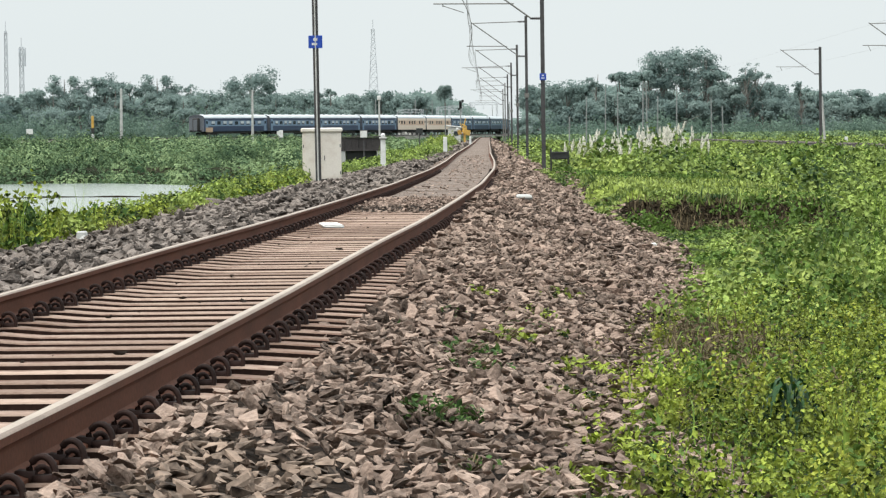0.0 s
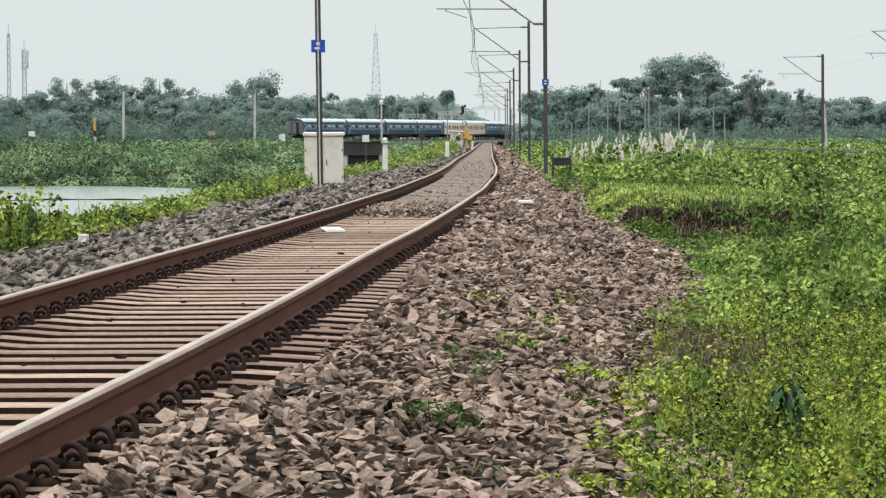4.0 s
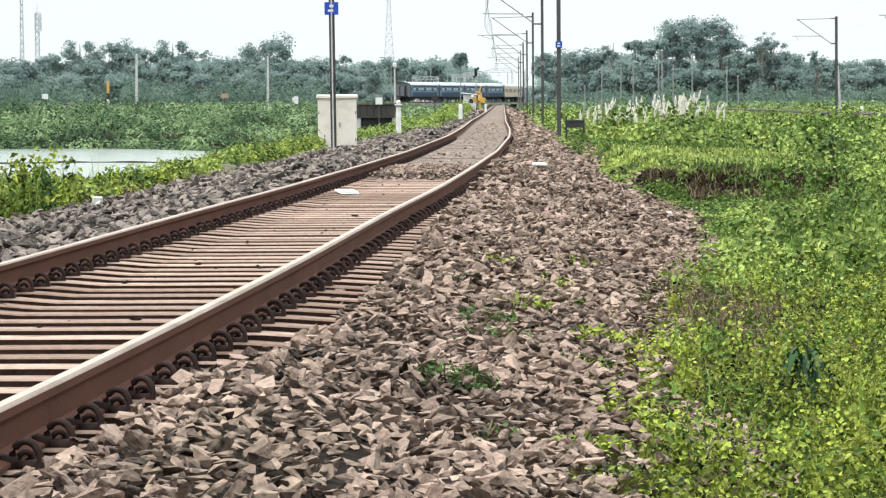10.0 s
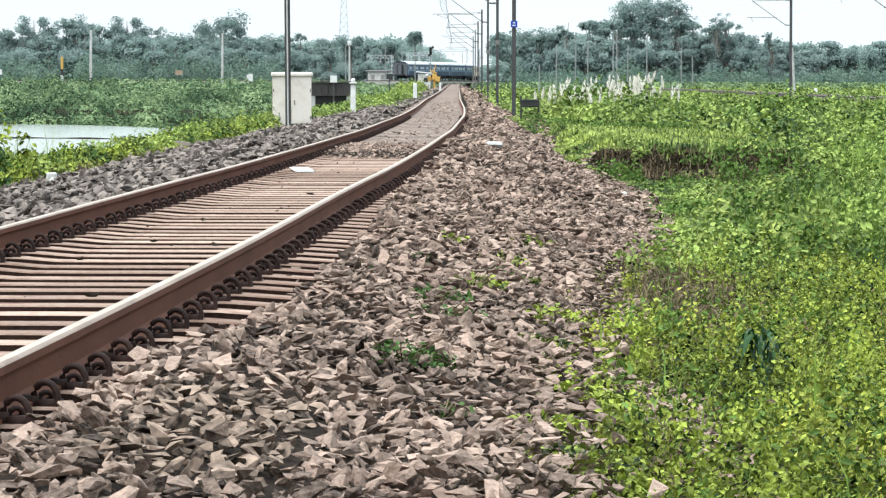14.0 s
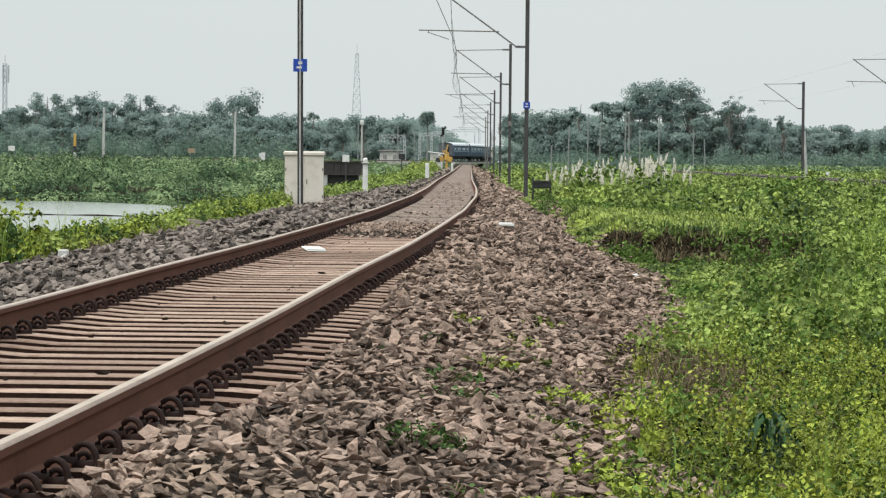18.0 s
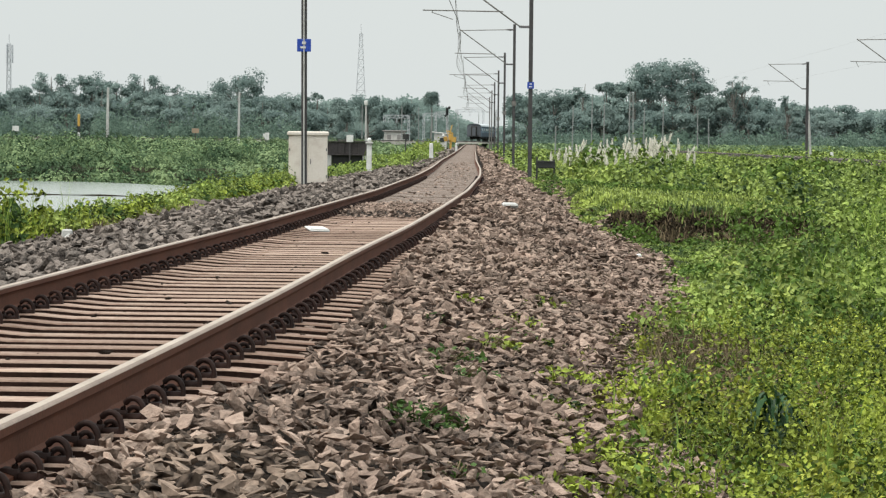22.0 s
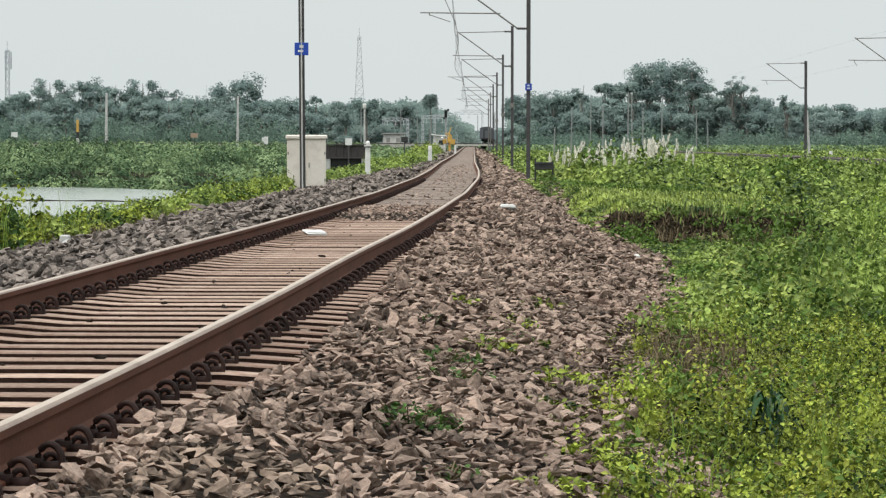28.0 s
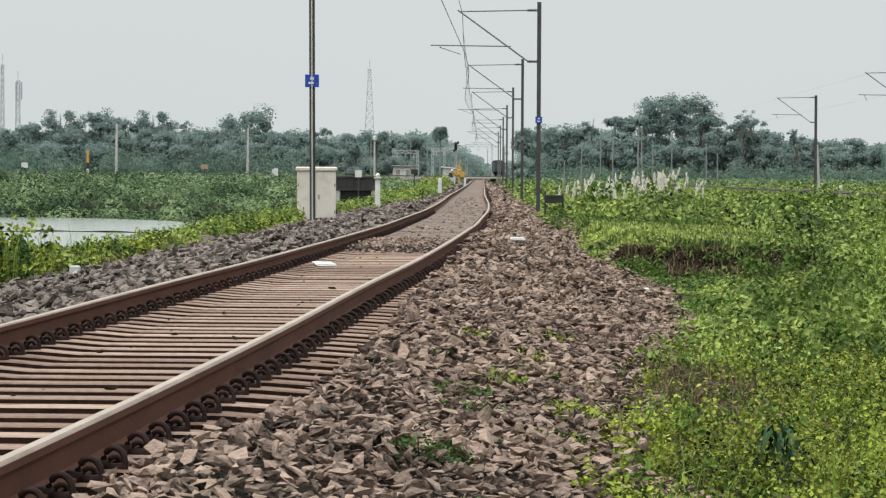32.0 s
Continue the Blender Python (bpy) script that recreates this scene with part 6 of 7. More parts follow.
    v, f = blades(np.stack([x[sel], y[sel], ground_z(x[sel], y[sel])], 1), RNG.uniform(0.2, 0.45, int(sel.sum())), 0.03, 1.5)
    stuff("hanging_grass", v, f, "field_leaf", "green grass hanging over the lip of the earth step", "grass")
    x, y = field_points(700, lambda y: 0.0353 * y - 1.2, lambda y: 0.0353 * y + 1.0, 84, 116)
    weeds(x, y, 0.09, 0.20, 14, "field_leaf", "low_weeds", "low green weeds round the black board", 0.2, 0.6)
    # growth that screens the second track
    x, y = field_points(2600, lambda y: right_x(y) - 4.6, lambda y: right_x(y) - 2.2, 110, 330)
    weeds(x, y, 0.2, 0.34, 8, "field_leaf", "verge_weeds", "green weeds growing beside the second track", 0.3)
    x, y = field_points(1500, lambda y: 1.6 + 0.06 * (y - 25.8), lambda y: 2.7 + 0.06 * (y - 25.8), 22.5, 29)
    sel = withered(x, y) | (RNG.random(len(x)) < 0.25)
    x, y = x[sel], y[sel]
    v, f = blades(np.stack([x, y, ground_z(x, y)], 1), RNG.uniform(0.08, 0.30, len(x)), 0.014, 1.6)
    stuff("dry_stems", v, f, "dry", "dry brown stalks at the ballast edge", "dry stems")
    x, y = field_points(260, lambda y: 1.9 + 0.06 * (y - 25.8), lambda y: 2.7 + 0.06 * (y - 25.8), 22.8, 28.8)
    weeds(x, y, 0.06, 0.14, 9, "dry", "withered_weeds", "withered brown weeds at the ballast edge", 0.09, 0.8)
    # left verge towards the pond
    x, y = field_points(2600, lambda y: cx(y) + edge_l(y) - 3.2, lambda y: cx(y) + edge_l(y) + 0.1, 38, 142)
    d = cx(y) + edge_l(y) - x
    tall = np.interp(y, [38, 47, 50, 54, 56, 58, 61, 68, 74, 82, 100, 142], [1.8, 1.5, 1.05, 0.85, 0.42, 0.38, 0.45, 0.45, 0.4, 0.5, 0.75, 0.45]) * np.clip(1.0 + 0.8 * wave(x, y, 1.4, 6.0), 0.3, 2)
    tall = 0.12 + (tall - 0.1) * np.clip(d / 0.5, 0, 1) * np.clip(1.5 - d / 2.4, 0.35, 1)
    k = y < 72
    drifts(420, lambda y: cx(y) + edge_l(y) - 1.9, lambda y: cx(y) + edge_l(y) - 0.1, 39, 128, 0.34, lambda x, y: np.interp(y, [38, 47, 50, 54, 56, 58, 61, 68, 74, 82, 100, 128], [1.55, 1.3, 0.95, 0.8, 0.36, 0.34, 0.45, 0.45, 0.4, 0.42, 0.6, 0.4]) * (1 + 0.4 * wave(x, y, 1.2, 6.0)),
           0.11, 150, 1.6, "verge_shrubs", "leafy growth between ballast and pond", -0.3, True, ("weed_dark", "leaf", "field_yellow"))
    weeds(x[k], y[k], 0.10, tall[k], 16, "leaf", "verge_weeds", "green weeds between ballast and pond", 0.17)
    k2 = ~k & (wave(x, y, 1.6, 2.5) > 0.3)
    weeds(x[k2], y[k2], 0.11, tall[k2], 22, "field_yellow", "verge_weeds", "yellow green weeds before the pond", 0.22)
    k2 = ~k & ~k2
    weeds(x[k2], y[k2], 0.11, tall[k2], 22, "field_leaf", "verge_weeds", "green weeds before the pond", 0.22)
    gx, gy = field_points(2600, lambda y: cx(y) + edge_l(y) - 1.6, lambda y: cx(y) + edge_l(y) + 0.1, 52, 84)
    v, f = blades(np.stack([gx, gy, ground_z(gx, gy)], 1), RNG.uniform(0.12, 0.38, len(gx)), 0.022, 0.8)
    stuff("dry_grass", v, f, "dry", "thin brownish grass at the edge of the ballast", "grass")
    bx, by = field_points(620, lambda y: cx(y) + edge_l(y) - 1.6, lambda y: cx(y) + edge_l(y) - 0.25, 40, 66)
    sel = wave(bx, by, 1.0, 3.0) > 0.05
    bx, by = bx[sel], by[sel]
    v, f = blades(np.stack([bx, by, ground_z(bx, by)], 1), np.interp(by, [40, 50, 60, 66], [1.0, 0.75, 0.35, 0.4]) * RNG.uniform(0.6, 1.25, len(bx)), 0.075, 0.9)
    stuff("strap_leaved_weeds", v, f, "leaf", "green strap-leaved plants at the edge of the ballast", "weeds")
    x, y = field_points(2200, lambda y: cx(y) + edge_l(y) - 2.6, lambda y: cx(y) + edge_l(y) - 0.3, 40, 130)
    sel = wave(x, y, 1.1, 1.5) > 0.12
    x, y = x[sel], y[sel]
    weeds(x, y, 0.12, np.interp(y, [38, 50, 60, 76, 92, 130], [1.0, 0.7, 0.16, 0.16, 0.55, 0.5]), 20, "leaf", "verge_shrubs", "green leafy shrubs before the pond", 0.22, category="shrubs")
    x, y = field_points(2400, lambda y: cx(y) + edge_l(y) - 2.2, lambda y: cx(y) + edge_l(y) - 0.2, 40, 125)
    sel = wave(x, y, 0.9, 4.5) > 0.05
    x, y = x[sel], y[sel]
    weeds(x, y, 0.12, np.interp(y, [38, 50, 60, 72, 85, 130], [0.9, 0.65, 0.16, 0.14, 0.35, 0.6]), 11, "leaf_dark", "verge_shrubs", "darker leafy shrubs before the pond", 0.2, category="shrubs")
    x, y = field_points(70, lambda y: cx(y) + edge_l(y) - 0.9, lambda y: cx(y) + edge_l(y) - 0.1, 47, 56)
    v, f = blades(np.stack([x, y, ground_z(x, y)], 1), RNG.uniform(0.7, 1.15, len(x)), 0.016, 0.6)
    stuff("tall_grass", v, f, "grass", "tall pale grass blades rising before the pond", "grass")
    x, y = field_points(3500, lambda y: cx(y) - 34, lambda y: cx(y) - 8.2, 60, 150)
    weeds(x, y, 0.16, 0.16, 9, "field_leaf", "low_weeds", "low green weeds on the slope to the pond", 0.4)
    x, y = field_points(2400, lambda y: cx(y) - 9.5, lambda y: cx(y) + edge_l(y) + 0.6, 140, 330)
    weeds(x, y, 0.19, 0.5, 16, "field_leaf", "verge_weeds", "green weeds beside the far track", 0.5)
    x, y = field_points(260, lambda y: cx(y) - 5.5, lambda y: cx(y) - 1.9, 150, 340)
    bushes(x, y, 0.6, 0.55 * (1 + 0.5 * wave(x, y, 3.0, 2.0)), 0.15, 120, "field_leaf", "verge_shrubs", "green scrub beside the far track")
    x, y = field_points(420, lambda y: cx(y) - 6.0, lambda y: cx(y) - 2.2, 190, 350)
    sel = wave(x, y, 4.0, 3.0) > 0.1
    x, y = x[sel], y[sel]
    v, f = blades(np.stack([x, y, ground_z(x, y)], 1), RNG.uniform(0.7, 1.5, len(x)), 0.07, 0.4)
    stuff("pale_grass", v, f, "grass", "pale green grass beside the far track", "grass")
    x, y = field_points(70, lambda y: cx(y) - 5.0, lambda y: cx(y) - 2.6, 318, 346)
    bushes(x, y, 0.6, 1.3, 0.22, 90, "field_yellow", "verge_shrubs", "pale green bushes before the crossing gate")
    # scrub along the foot of the train's line
    k = RNG.integers(0, len(TRAIN_X), 900)
    x, y = TRAIN_X[k] + RNG.uniform(-3, 3, 900), TRAIN_Y[k] - RNG.uniform(3.5, 8, 900)
    sel = (np.abs(x - cx(y)) > 3.4) & (y > 480) & (np.abs(np.interp(y, TRAIN_Y, TRAIN_X) - x) > 2.4)
    bushes(x[sel], y[sel], 1.3, np.where(x[sel] < 6, 1.0, 0.7) + 0.35 * wave(x[sel], y[sel], 9, 2.0), 0.36, 90, "bank_leaf", "far_scrub", "green scrub at the foot of the railway embankment")
    # the bank behind the pond
    x, y = grid_points(-72, -6, 213, 330, 3.3)
    k = (x > -0.19 * y - 8) & (x < cx(y) - 6.5) & (wave(x, y, 5.0, 7.0) > -0.45)
    x, y = x[k], y[k]
    shade = wave(x, y, 5.5, 1.0) + 0.35 * RNG.normal(0, 1, len(x))
    tall = np.interp(y, [213, 260, 330], [1.35, 1.1, 0.6]) * (1 + 0.7 * wave(x, y, 5.5, 3.0))
    for k, mat, tint in ((shade < -0.2, "bank_dark", "dark green"), (shade >= -0.2, "bank_leaf", "green")):
        bushes(x[k], y[k], 1.75, tall[k], 0.20, 460, mat, "bank_shrubs", "dense " + tint + " domed shrubs on the pond bank", loose=0.2)
    # low growth coloured dark in place of shade between the shrubs
    x, y = field_points(800, lambda y: -0.19 * y - 8, lambda y: cx(y) - 6, 212, 345, 1.4)
    bushes(x, y, 1.9, 0.30, 0.30, 110, "bank_dark", "bank_weeds", "low growth covering the pond bank, darkened as shade between shrubs")
    x, y = field_points(6500, lambda y: -0.26 * y - 6, lambda y: cx(y) - 5, 340, 640)
    near_train = np.abs(np.interp(y, TRAIN_Y, TRAIN_X) - x) > 4
    x, y = x[near_train], y[near_train]
    bushes(x[::5], y[::5], 2.4, 0.38 + 0.2 * wave(x[::5], y[::5], 15, 4.0), 0.4, 80, "bank_leaf", "far_scrub", "low green scrub along the railway")
    x, y = field_points(5000, lambda y: cx(y) + 4, lambda y: 0.16 * y + 8, 420, 640)
    sel = (np.abs(x - right_x(y)) > 4) & (np.abs(np.interp(y, TRAIN_Y, TRAIN_X) - x) > 4)
    x, y = x[sel], y[sel]
    weeds(x, y, 0.65, 0.8, 6, "bank_leaf", "far_scrub", "dark green scrub below the trees", 1.4, category="shrubs")


def build_weed_plant(place, spread, tall, leaves, leaf, mat, label):
    """A single weed rooted between the stones."""
    p = tagged(holder("weed_plant", place), label, "weed", "weeds on the ballast")
    k = leaves
    t = RNG.random(k) ** 0.7
    r = spread * np.sqrt(RNG.random(k))
    a = RNG.uniform(0, 2 * np.pi, k)
    pts = np.stack([r * np.cos(a) * 1.25, r * np.sin(a), tall * t * (1.1 - 0.7 * r / spread)], 1)
    v, f = leaf_cards(pts, leaf * RNG.uniform(0.6, 1.3, k), 0.8, 0.6, fine=True)
    put("leaves", mesh_np("leaves", v, f), M[mat], p)
    n = 14
    a = RNG.uniform(0, 2 * np.pi, n)
    e = np.stack([spread * 0.7 * np.cos(a), spread * 0.7 * np.sin(a), tall * RNG.uniform(0.4, 0.9, n)], 1)
    v, f = bars(np.zeros((n, 3)) + [0, 0, -0.02], e, 0.005)
    put("stem_spray", mesh_np("stem_spray", v, f), M["dry"], p)


def build_weed_plants():
    def at(u, y):
        return (float(cx(y)) + u, y, float(bed_z(u, y)))
    for u, y, s, h, n, leaf, mat in ((2.02, 14.5, 0.19, 0.14, 260, 0.042, "weed_dark"), (2.05, 17.6, 0.22, 0.10, 150, 0.045, "weed_dark"), (2.55, 17.4, 0.17, 0.09, 170, 0.045, "leaf"),
                                     (2.15, 20.5, 0.2, 0.12, 150, 0.05, "leaf"), (2.25, 24.0, 0.2, 0.10, 110, 0.05, "leaf"), (1.85, 24.8, 0.16, 0.09, 80, 0.05, "leaf"), (1.98, 18.8, 0.2, 0.1, 130, 0.045, "weed_dark"),
                                     (2.45, 27.5, 0.2, 0.12, 90, 0.06, "leaf"), (1.75, 22.2, 0.14, 0.06, 60, 0.045, "weed_dark"), (2.25, 13.2, 0.12, 0.06, 60, 0.04, "weed_dark"), (2.6, 13.6, 0.2, 0.09, 170, 0.045, "leaf"),
                                     (2.75, 12.5, 0.24, 0.12, 240, 0.045, "leaf"), (1.6, 19.6, 0.12, 0.06, 50, 0.045, "weed_dark"), (2.62, 19.5, 0.2, 0.12, 200, 0.05, "leaf"), (2.4, 22.3, 0.18, 0.08, 110, 0.05, "leaf"), (2.75, 15.3, 0.2, 0.1, 200, 0.045, "leaf"), (2.2, 22.6, 0.2, 0.07, 90, 0.05, "weed_dark")):
        build_weed_plant(at(u, y), s, h, n, leaf, mat, "small leafy green weed growing out of the ballast")
    # the dark broad-leaved plant on the verge
    x, y = 1.93, 18.6
    z = float(ground_z(x, y))
    p = tagged(holder("broad_leaf_plant", (x, y, z + 0.05)), "dark green broad-leaved plant on the weedy verge", "plant")
    for k in range(26):
        a, up = k * 2.4, 0.13 + 0.009 * k
        d = Vector((math.cos(a), math.sin(a), 0))
        s = Vector((-d.y, d.x, 0))
        L, w = 0.15 + 0.05 * math.sin(k * 1.7), 0.020
        bm = bmesh.new()
        rows = []
        for i, (t, ww, zz) in enumerate(((0.0, 0.2, 0.0), (0.3, 0.9, 0.06), (0.6, 1.0, 0.04), (0.85, 0.6, -0.03), (1.0, 0.05, -0.10))):
            c = d * (0.03 + L * t) + Vector((0, 0, up * 0.7 + zz))
            rows.append((bm.verts.new(c - s * w * ww + Vector((0, 0, 0.02 * ww))), bm.verts.new(c), bm.verts.new(c + s * w * ww + Vector((0, 0, 0.02 * ww)))))
        for q, r in zip(rows[:-1], rows[1:]):
            bm.faces.new((q[0], q[1], r[1], r[0]))
            bm.faces.new((q[1], q[2], r[2], r[1]))
        part("leaf", bm, M["deep_leaf"], p)
    tube("stem", [(0, 0, -0.1), (0.02, 0, 0.2), (0, 0.02, 0.36)], 0.008, M["deep_leaf"], p, 5)
    # a tuft of long pale blades beside it
    x, y = 1.96, 16.3
    g = tagged(holder("grass_tuft", (x, y, float(ground_z(x, y)) + 0.02)), "tuft of long pale green grass blades on the verge", "grass tuft")
    for k in range(11):
        a = k * 2.4
        v, f = blades(np.array([[0.03 * math.cos(a), 0.03 * math.sin(a), 0.0]]), RNG.uniform(0.34, 0.62, 1), 0.012, 0.5)
        put("blade", mesh_np("blade", v, f), M["grass"], g)


def build_plumes():
    """Tall grass in white flower."""
    for cxx, cyy, n, hh in ((9.4, 134, 18, 2.2), (8.6, 136, 16, 2.1), (7.7, 133, 14, 1.95), (6.8, 138, 14, 1.95), (10.0, 140, 9, 2.0), (6.0, 135, 12, 1.85), (8.1, 141, 9, 2.0)):
        z = float(ground_z(cxx, cyy))
        c = tagged(holder("kans_grass_clump", (cxx, cyy, z)), "clump of tall grass with white feathery plumes", "grass clump", "clumps of plumed grass")
        k = 220
        a, r = RNG.uniform(0, 2 * np.pi, k), 0.6 * np.sqrt(RNG.random(k))
        v, f = blades(np.stack([r * np.cos(a), r * np.sin(a), np.zeros(k)], 1), RNG.uniform(0.6, 1.0, k) * hh * 0.85, 0.022, 0.35)
        put("blades", mesh_np("blades", v, f), M["grass"], c)
        for _ in range(n):
            x, y = random.gauss(0, 0.6), random.gauss(0, 0.4)
            top = hh * random.uniform(0.66, 1.06)
            tilt = random.gauss(0.12, 0.16)
            m = 46
            t = RNG.random(m)
            w = 0.045 * np.sin(np.pi * np.clip(t * 0.9 + 0.08, 0, 1))
            aa = RNG.uniform(0, 2 * np.pi, m)
            pts = np.stack([x + tilt * t * 0.6 + w * np.cos(aa), y + w * np.sin(aa), top - 0.62 + 0.46 * t], 1)
            v, f = blades(pts, RNG.uniform(0.10, 0.22, m), 0.022, 0.5)
            sv, sf = bars([[x * 0.6, y * 0.6, 0]], [[x + tilt * 0.3, y, top - 0.3]], 0.012)
            put("plume", mesh_np("plume", v, f), M["plume"], c, "white silky flower plume")
            put("stalk", mesh_np("stalk", sv, sf), M["dry"], c)


def build_tree(height, width, seed, clumps, mat="hazy_tree_leaf", trunk=0.35, leaf=0.43, bare=0.10, per=70, airy=0.0, label=""):
    """A tapered trunk with limbs, and a crown of many uneven leaf sprays with gaps between them; airy crowns show sky."""
    rnd = random.Random(seed)
    t = holder("tree")
    tagged(t, label or ("broad-crowned green tree in the distance" if width > height * 0.55 else "tall slender green tree in the distance"), "tree", "trees of the far wood")
    pieces = [tube_arrays([(0, 0, -0.3), (0.2 * rnd.uniform(-1, 1), 0, height * 0.3), (0.4 * rnd.uniform(-1, 1), 0.2, height * 0.62), (0.2, 0, height * 0.92)], [trunk, trunk * 0.8, trunk * 0.5, trunk * 0.15], 6, False)]
    # a few large boughs, each carrying its own sprays, so that the outline breaks into lobes
    boughs = []
    for k in range(max(4, int(clumps / (4 if airy else 9)))):
        f = rnd.random() ** (1.0 if airy else 0.95)
        z = height * (bare + (0.94 - bare) * f)
        r = width * 0.46 * math.sqrt(max(0.16, 1 - (1.62 * f - 0.75) ** 2)) * math.sqrt(rnd.uniform(0.05, 1)) * rnd.uniform(0.8, 1.25)
        a = rnd.uniform(0, 2 * math.pi)
        boughs.append((r * math.cos(a), r * math.sin(a), z, width * rnd.choice([0.09, 0.12, 0.15, 0.2])))
        pieces.append(tube_arrays([(0.1, 0.1, z * 0.6), (r * 0.5 * math.cos(a), r * 0.5 * math.sin(a), z * 0.84), boughs[-1][:3]], [trunk * 0.34, trunk * 0.22, trunk * 0.08], 4, False))
    centres, sizes = [], []
    for k in range(clumps):
        b = boughs[k % len(boughs)]
        d = Vector((rnd.gauss(0, 1), rnd.gauss(0, 1), rnd.gauss(0.15, 0.75))).normalized() * b[3] * (rnd.uniform(0.2, 1.1) if rnd.random() < 0.85 else rnd.uniform(1.1, 1.8))
        centres.append((b[0] + d.x, b[1] + d.y, max(height * bare * 0.6, min(b[2] + d.z, height * 0.985))))
        sizes.append(width * rnd.uniform(0.04, 0.10))
    v, f = merge(pieces)
    put("trunk", mesh_np("trunk", v, f, True), M["bark"], t, "pale tapering trunk with limbs")
    c = np.repeat(np.array(centres), per, 0)
    size = np.repeat(np.array(sizes), per)
    p = c + RNG.normal(0, 0.62, c.shape).clip(-1.0, 1.0) * size[:, None] * np.array([1.2, 1.2, 0.8])
    out = p - np.repeat(np.array([boughs[k % len(boughs)][:3] for k in range(clumps)]), per, 0) * np.array([0.8, 0.8, 0.9])
    out /= np.linalg.norm(out, axis=1, keepdims=True) + 1e-6
    v, f = facing_cards(p, out, leaf * RNG.uniform(0.6, 1.35, len(c)) * (1 - 0.25 * airy), 0.35, 0.8)
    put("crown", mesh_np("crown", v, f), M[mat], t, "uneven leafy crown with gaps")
    return t


def build_palm(height):
    t = tagged(holder("palm_tree"), "tall palm with a tufted crown in the distance", "tree")
    tube("trunk", [(0, 0, -0.3), (0.2, 0, height * 0.5), (0, 0, height)], [0.3, 0.2, 0.17], M["bark"], t, 7)
    for k in range(16):
        a, e = k * 2.4, 0.9 - 0.11 * k
        n = 10
        s = np.linspace(0, 1, n)
        r = 1.9 * s * math.cos(e * 0.7)
        z = height + 2.2 * s * math.sin(e) - 1.5 * s * s
        spine = np.stack([r * math.cos(a), r * math.sin(a), z], 1)
        q = np.repeat(spine, 14, 0) + RNG.normal(0, 0.2, (n * 14, 3))
        v, f = leaf_cards(q, 0.8, 0.9, 0.25)
        put("frond", mesh_np("frond", v, f), M["hazy_tree_leaf"], t)
    return t


def build_trees():
    kinds = {}

    def plant(kind, x, y):
        m = pose(x, y, float(ground_z(x, y)) - 0.1, 0, 0, random.uniform(0, 360))
        if kind in kinds:
            copy_thing(kinds[kind], m)
            return
        h, w, airy = kind
        kinds[kind] = build_tree(h, w * 1.25, len(kinds) + 1, int(40 + w * h * 0.95), bare=0.12 if airy else 0.03, per=36 if airy else 62, airy=airy,
                                 label="tall thin-crowned tree with sky showing through" if airy else "")
        kinds[kind].matrix_basis = m
    # the left wood: a few tall crowns above a lower mass
    for h, w, x, y, airy in ((15.6, 9, -84, 748, 0), (12.5, 8, -90, 752, 0), (15.3, 8, -75.6, 752, 0), (12.5, 8, -79, 760, 0), (15, 8, -69.2, 745, 0), (15.6, 9, -63.6, 752, 0), (13, 5, -56, 748, 1), (12.5, 8, -66, 765, 0), (12.5, 8, -72, 742, 0), (12.5, 8, -86, 742, 0),
                             (16, 11, -42.6, 748, 0), (13.4, 7, -47.5, 755, 0), (13.4, 7, -38.0, 752, 0), (12.5, 5, -25.5, 765, 0), (11, 9, -32, 760, 0), (11, 9, -52, 742, 0), (11, 9, -98, 745, 0), (11, 9, -19, 785, 0),
                             (12.5, 8, -107, 750, 0), (11, 9, -118, 755, 0), (12.5, 5, -13, 820, 0), (11, 9, -8, 850, 0), (12.5, 5, -101, 760, 1), (12.5, 5, -4, 860, 1)):
        plant((h, w, airy), x, y)
    for n in range(17):
        x = -140 + 130 * (n + random.random()) / 17
        plant(random.choice([(9.5, 10, 0), (12.5, 8, 0), (11, 9, 0), (8.5, 8, 0), (12.5, 5, 0)]), x, 775 + random.uniform(0, 70))
    for n in range(13):
        plant(random.choice([(9.5, 10, 0), (8.5, 8, 0), (7, 9, 0), (11, 9, 0), (10, 5, 0)]), -120 + 100 * (n + random.random()) / 13, 700 + random.uniform(0, 30))
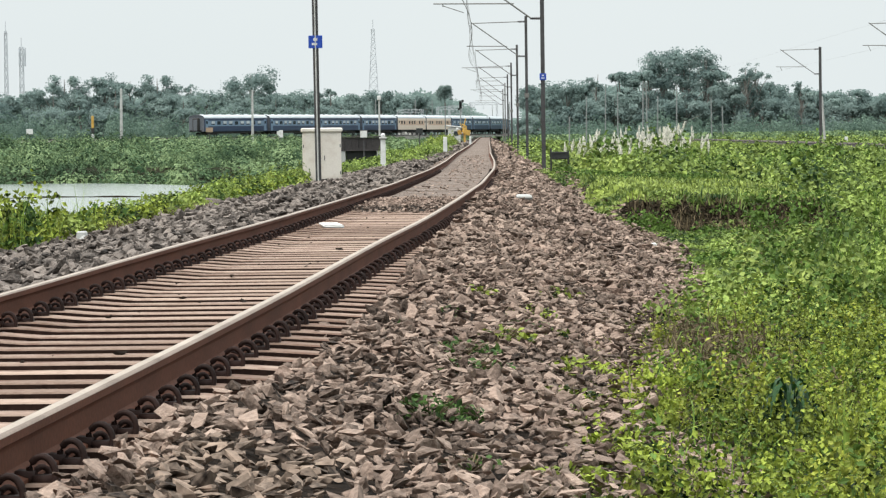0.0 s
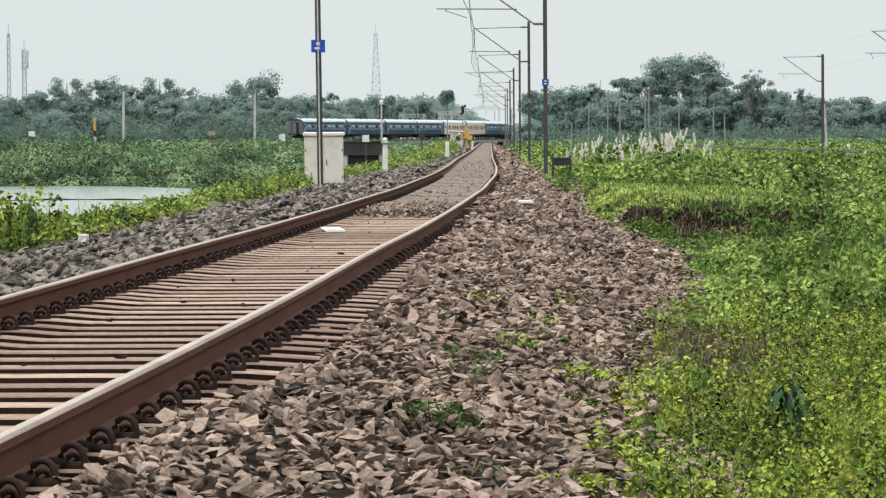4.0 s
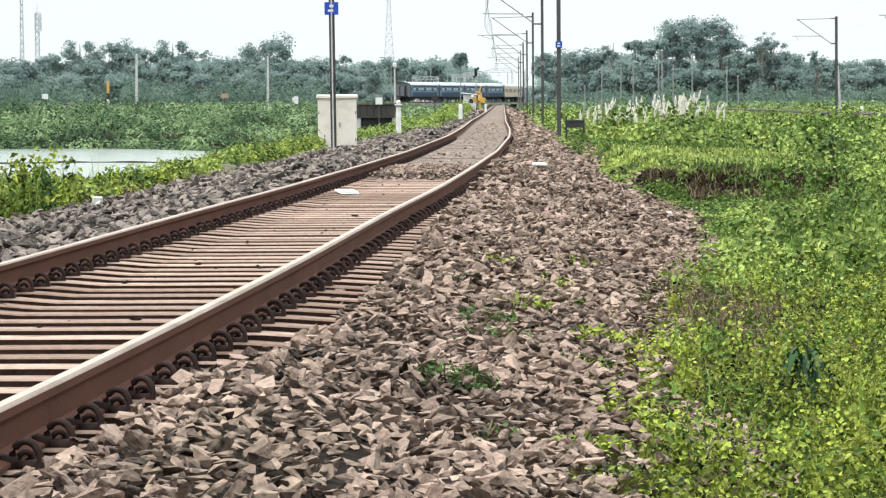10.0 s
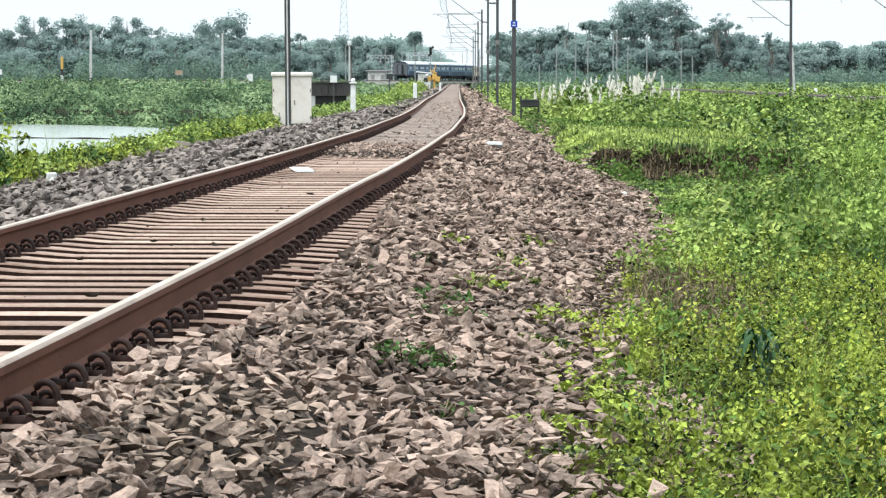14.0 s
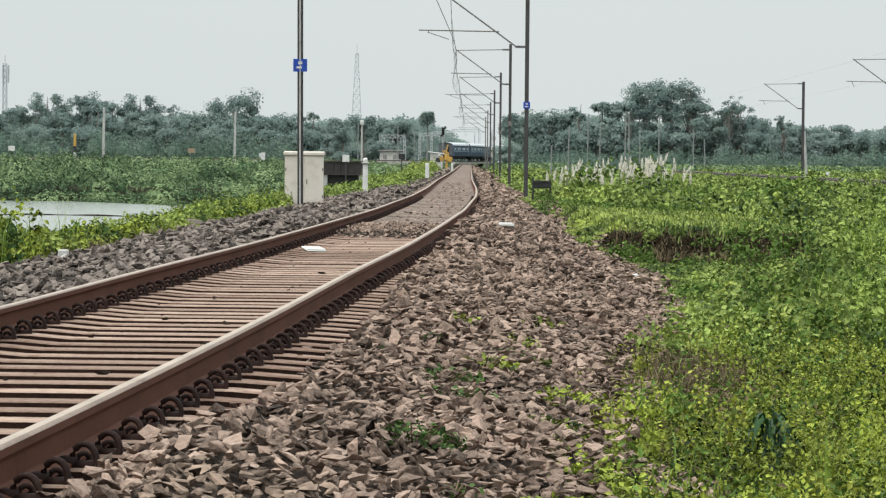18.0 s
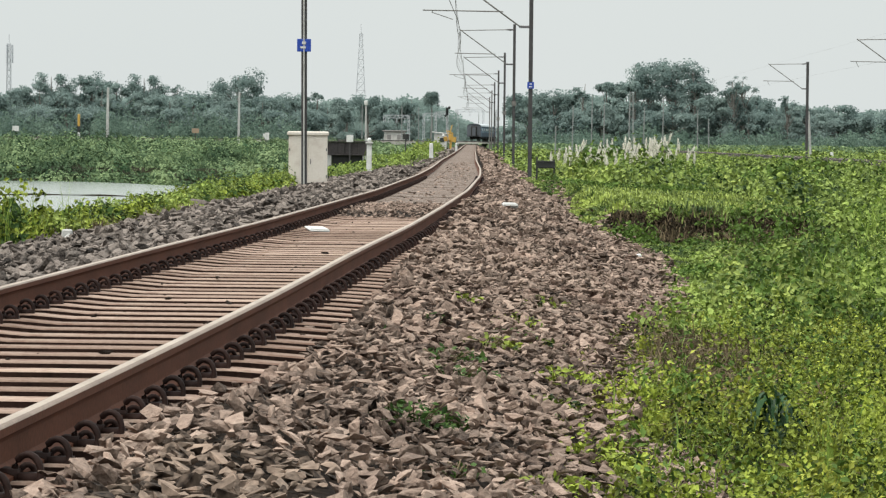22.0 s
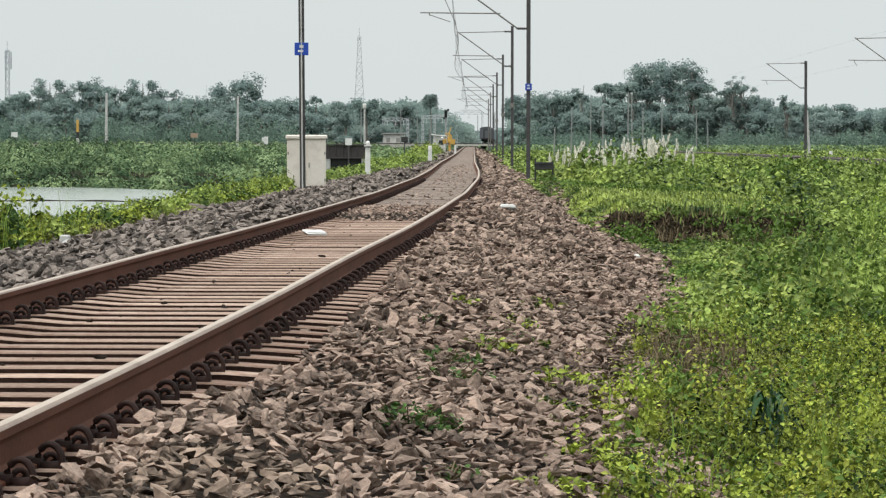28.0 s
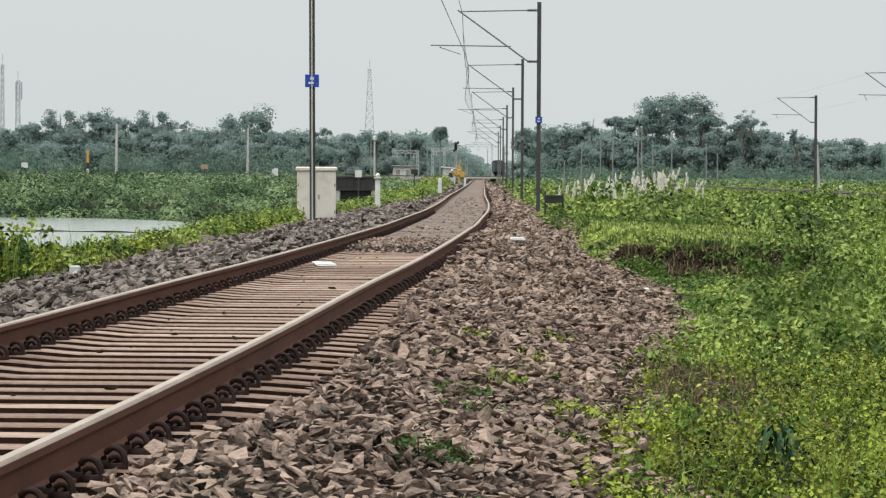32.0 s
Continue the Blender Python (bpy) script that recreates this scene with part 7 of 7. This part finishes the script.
    # the right wood: a tall clump, thin trees beside it, a lower line
    for h, w, x, y, airy in ((13.5, 3.6, 30, 640, 1), (13, 6, 34.5, 645, 0), (13, 6, 37.5, 650, 0), (17, 9, 42.6, 644, 0), (17, 9, 46.6, 638, 0), (15, 8, 44.5, 655, 0), (15, 8, 39.6, 655, 0), (13, 6, 53.5, 652, 0), (13, 6, 39.5, 636, 0), (13, 6, 50.5, 634, 0), (11, 9, 57, 650, 0), (11, 9, 62, 656, 0), (17, 5.5, 50.4, 636, 1), (15, 8, 48.2, 650, 0),
                             (14.2, 4.6, 57.8, 634, 1), (14.2, 4.6, 60.2, 640, 1), (11, 9, 24.5, 650, 0), (11, 9, 19.8, 660, 0), (11, 9, 28.5, 655, 0), (8.5, 8, 55, 655, 0), (9.5, 10, 64, 650, 0), (10.6, 4, 69.5, 645, 1),
                             (8.5, 8, 74, 655, 0), (8.5, 8, 80, 650, 0), (7, 9, 86, 648, 0), (8.5, 8, 92, 656, 0), (7, 9, 99, 650, 0), (8.5, 8, 106, 654, 0), (8.5, 8, 39, 632, 0), (8.5, 8, 33, 634, 0), (7, 9, 27, 634, 0), (7, 9, 46, 630, 0), (7, 9, 61, 634, 0)):
        plant((h, w, airy), x, y)
    for n in range(8):
        plant(random.choice([(9.5, 10, 0), (8.5, 8, 0), (7, 9, 0)]), 22 + 84 * (n + random.random()) / 8, 690 + random.uniform(0, 60))
    palm = build_palm(12.0)
    palm.matrix_basis = pose(0.9, 850, 0.6)
    # the dense mass behind and between them
    def woods(x0, x1, n, y0, slant, tops, label):
        """A ragged wall of leaves facing the open side, its top wandering in crowns of several sizes."""
        x = RNG.uniform(x0, x1, n)
        y = y0 + RNG.uniform(-30, 50, n) + slant * x
        h = tops(x) * (1 + 0.20 * wave(x, y * 0.15, 3.6, 2.0) + 0.10 * wave(x, y * 0.3, 1.3, 5.0))
        p = np.stack([x, y, 0.3 + h * RNG.random(n) ** 0.7], 1)
        up = np.stack([0.5 * np.sin(x / 1.9), np.full(n, -0.7), 0.55 + 0.4 * np.cos(x / 1.6 + p[:, 2])], 1)
        v, f = facing_cards(p, up, RNG.uniform(0.5, 1.0, n), 0.3, 0.8)
        stuff("far_woods", v, f, "hazy_far_leaf", label, "woods")
    woods(-150, -12, 50000, 830, -0.10, lambda x: 9.4 + np.clip(-x - 20, 0, 60) * 0.02, "dense hazy green woodland in the distance")
    woods(19, 150, 45000, 770, 0.10, lambda x: np.interp(x, [19, 30, 60, 70, 140], [9.5, 10.5, 10, 8.6, 7.4]), "dense hazy green woodland in the distance")
    # the hazy trees closing the line beyond the train
    woods(-22, 13, 16000, 935, -0.4, lambda x: np.interp(x, [-22, -6, 1, 4, 7, 13], [11.5, 11.5, 11.0, 9.6, 7.8, 5.4]), "hazy trees beyond the end of the line")
    x, y = field_points(420, lambda y: 0.03 * y, lambda y: 0.18 * y, 600, 630)
    bushes(x[::2], y[::2], 2.4, 3.0 + 1.8 * wave(x[::2], y[::2], 3.3, 4.0), 0.5, 120, "hazy_edge_leaf", "wood_edge", "leafy undergrowth at the edge of the wood")
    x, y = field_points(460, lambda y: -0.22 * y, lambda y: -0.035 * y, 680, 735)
    bushes(x, y, 2.8, 5.0 + 2.8 * wave(x, y, 3.8, 4.0), 0.55, 120, "hazy_edge_leaf", "wood_edge", "leafy undergrowth at the edge of the wood")
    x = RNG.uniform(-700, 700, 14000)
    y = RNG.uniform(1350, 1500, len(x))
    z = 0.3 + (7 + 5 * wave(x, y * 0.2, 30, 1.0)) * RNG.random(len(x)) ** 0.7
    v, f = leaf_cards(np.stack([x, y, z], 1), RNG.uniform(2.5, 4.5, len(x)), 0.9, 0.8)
    stuff("far_woods", v, f, "hazy_far_leaf", "hazy woodland closing the plain", "woods")


# ---------------------------------------------------------------- build
bed_ob = build_ground()
build_track(bed_ob)
ry_ = np.arange(60, 640, 6.0)
build_other_track("second_railway_track", "rusty second railway track crossing the weedy field", right_x(ry_), ry_, 0.1, 0.5, 0.6)
build_other_track("train_railway_track", "distant curving railway track used by the train", TRAIN_X, TRAIN_Y, RAIL_T, 1.25, 1.2)
build_overhead()
build_trackside()
build_marker_stone()
build_train()
build_trees()
build_field()
build_weed_plants()
build_plumes()
build_stones(bed_ob)
motions()
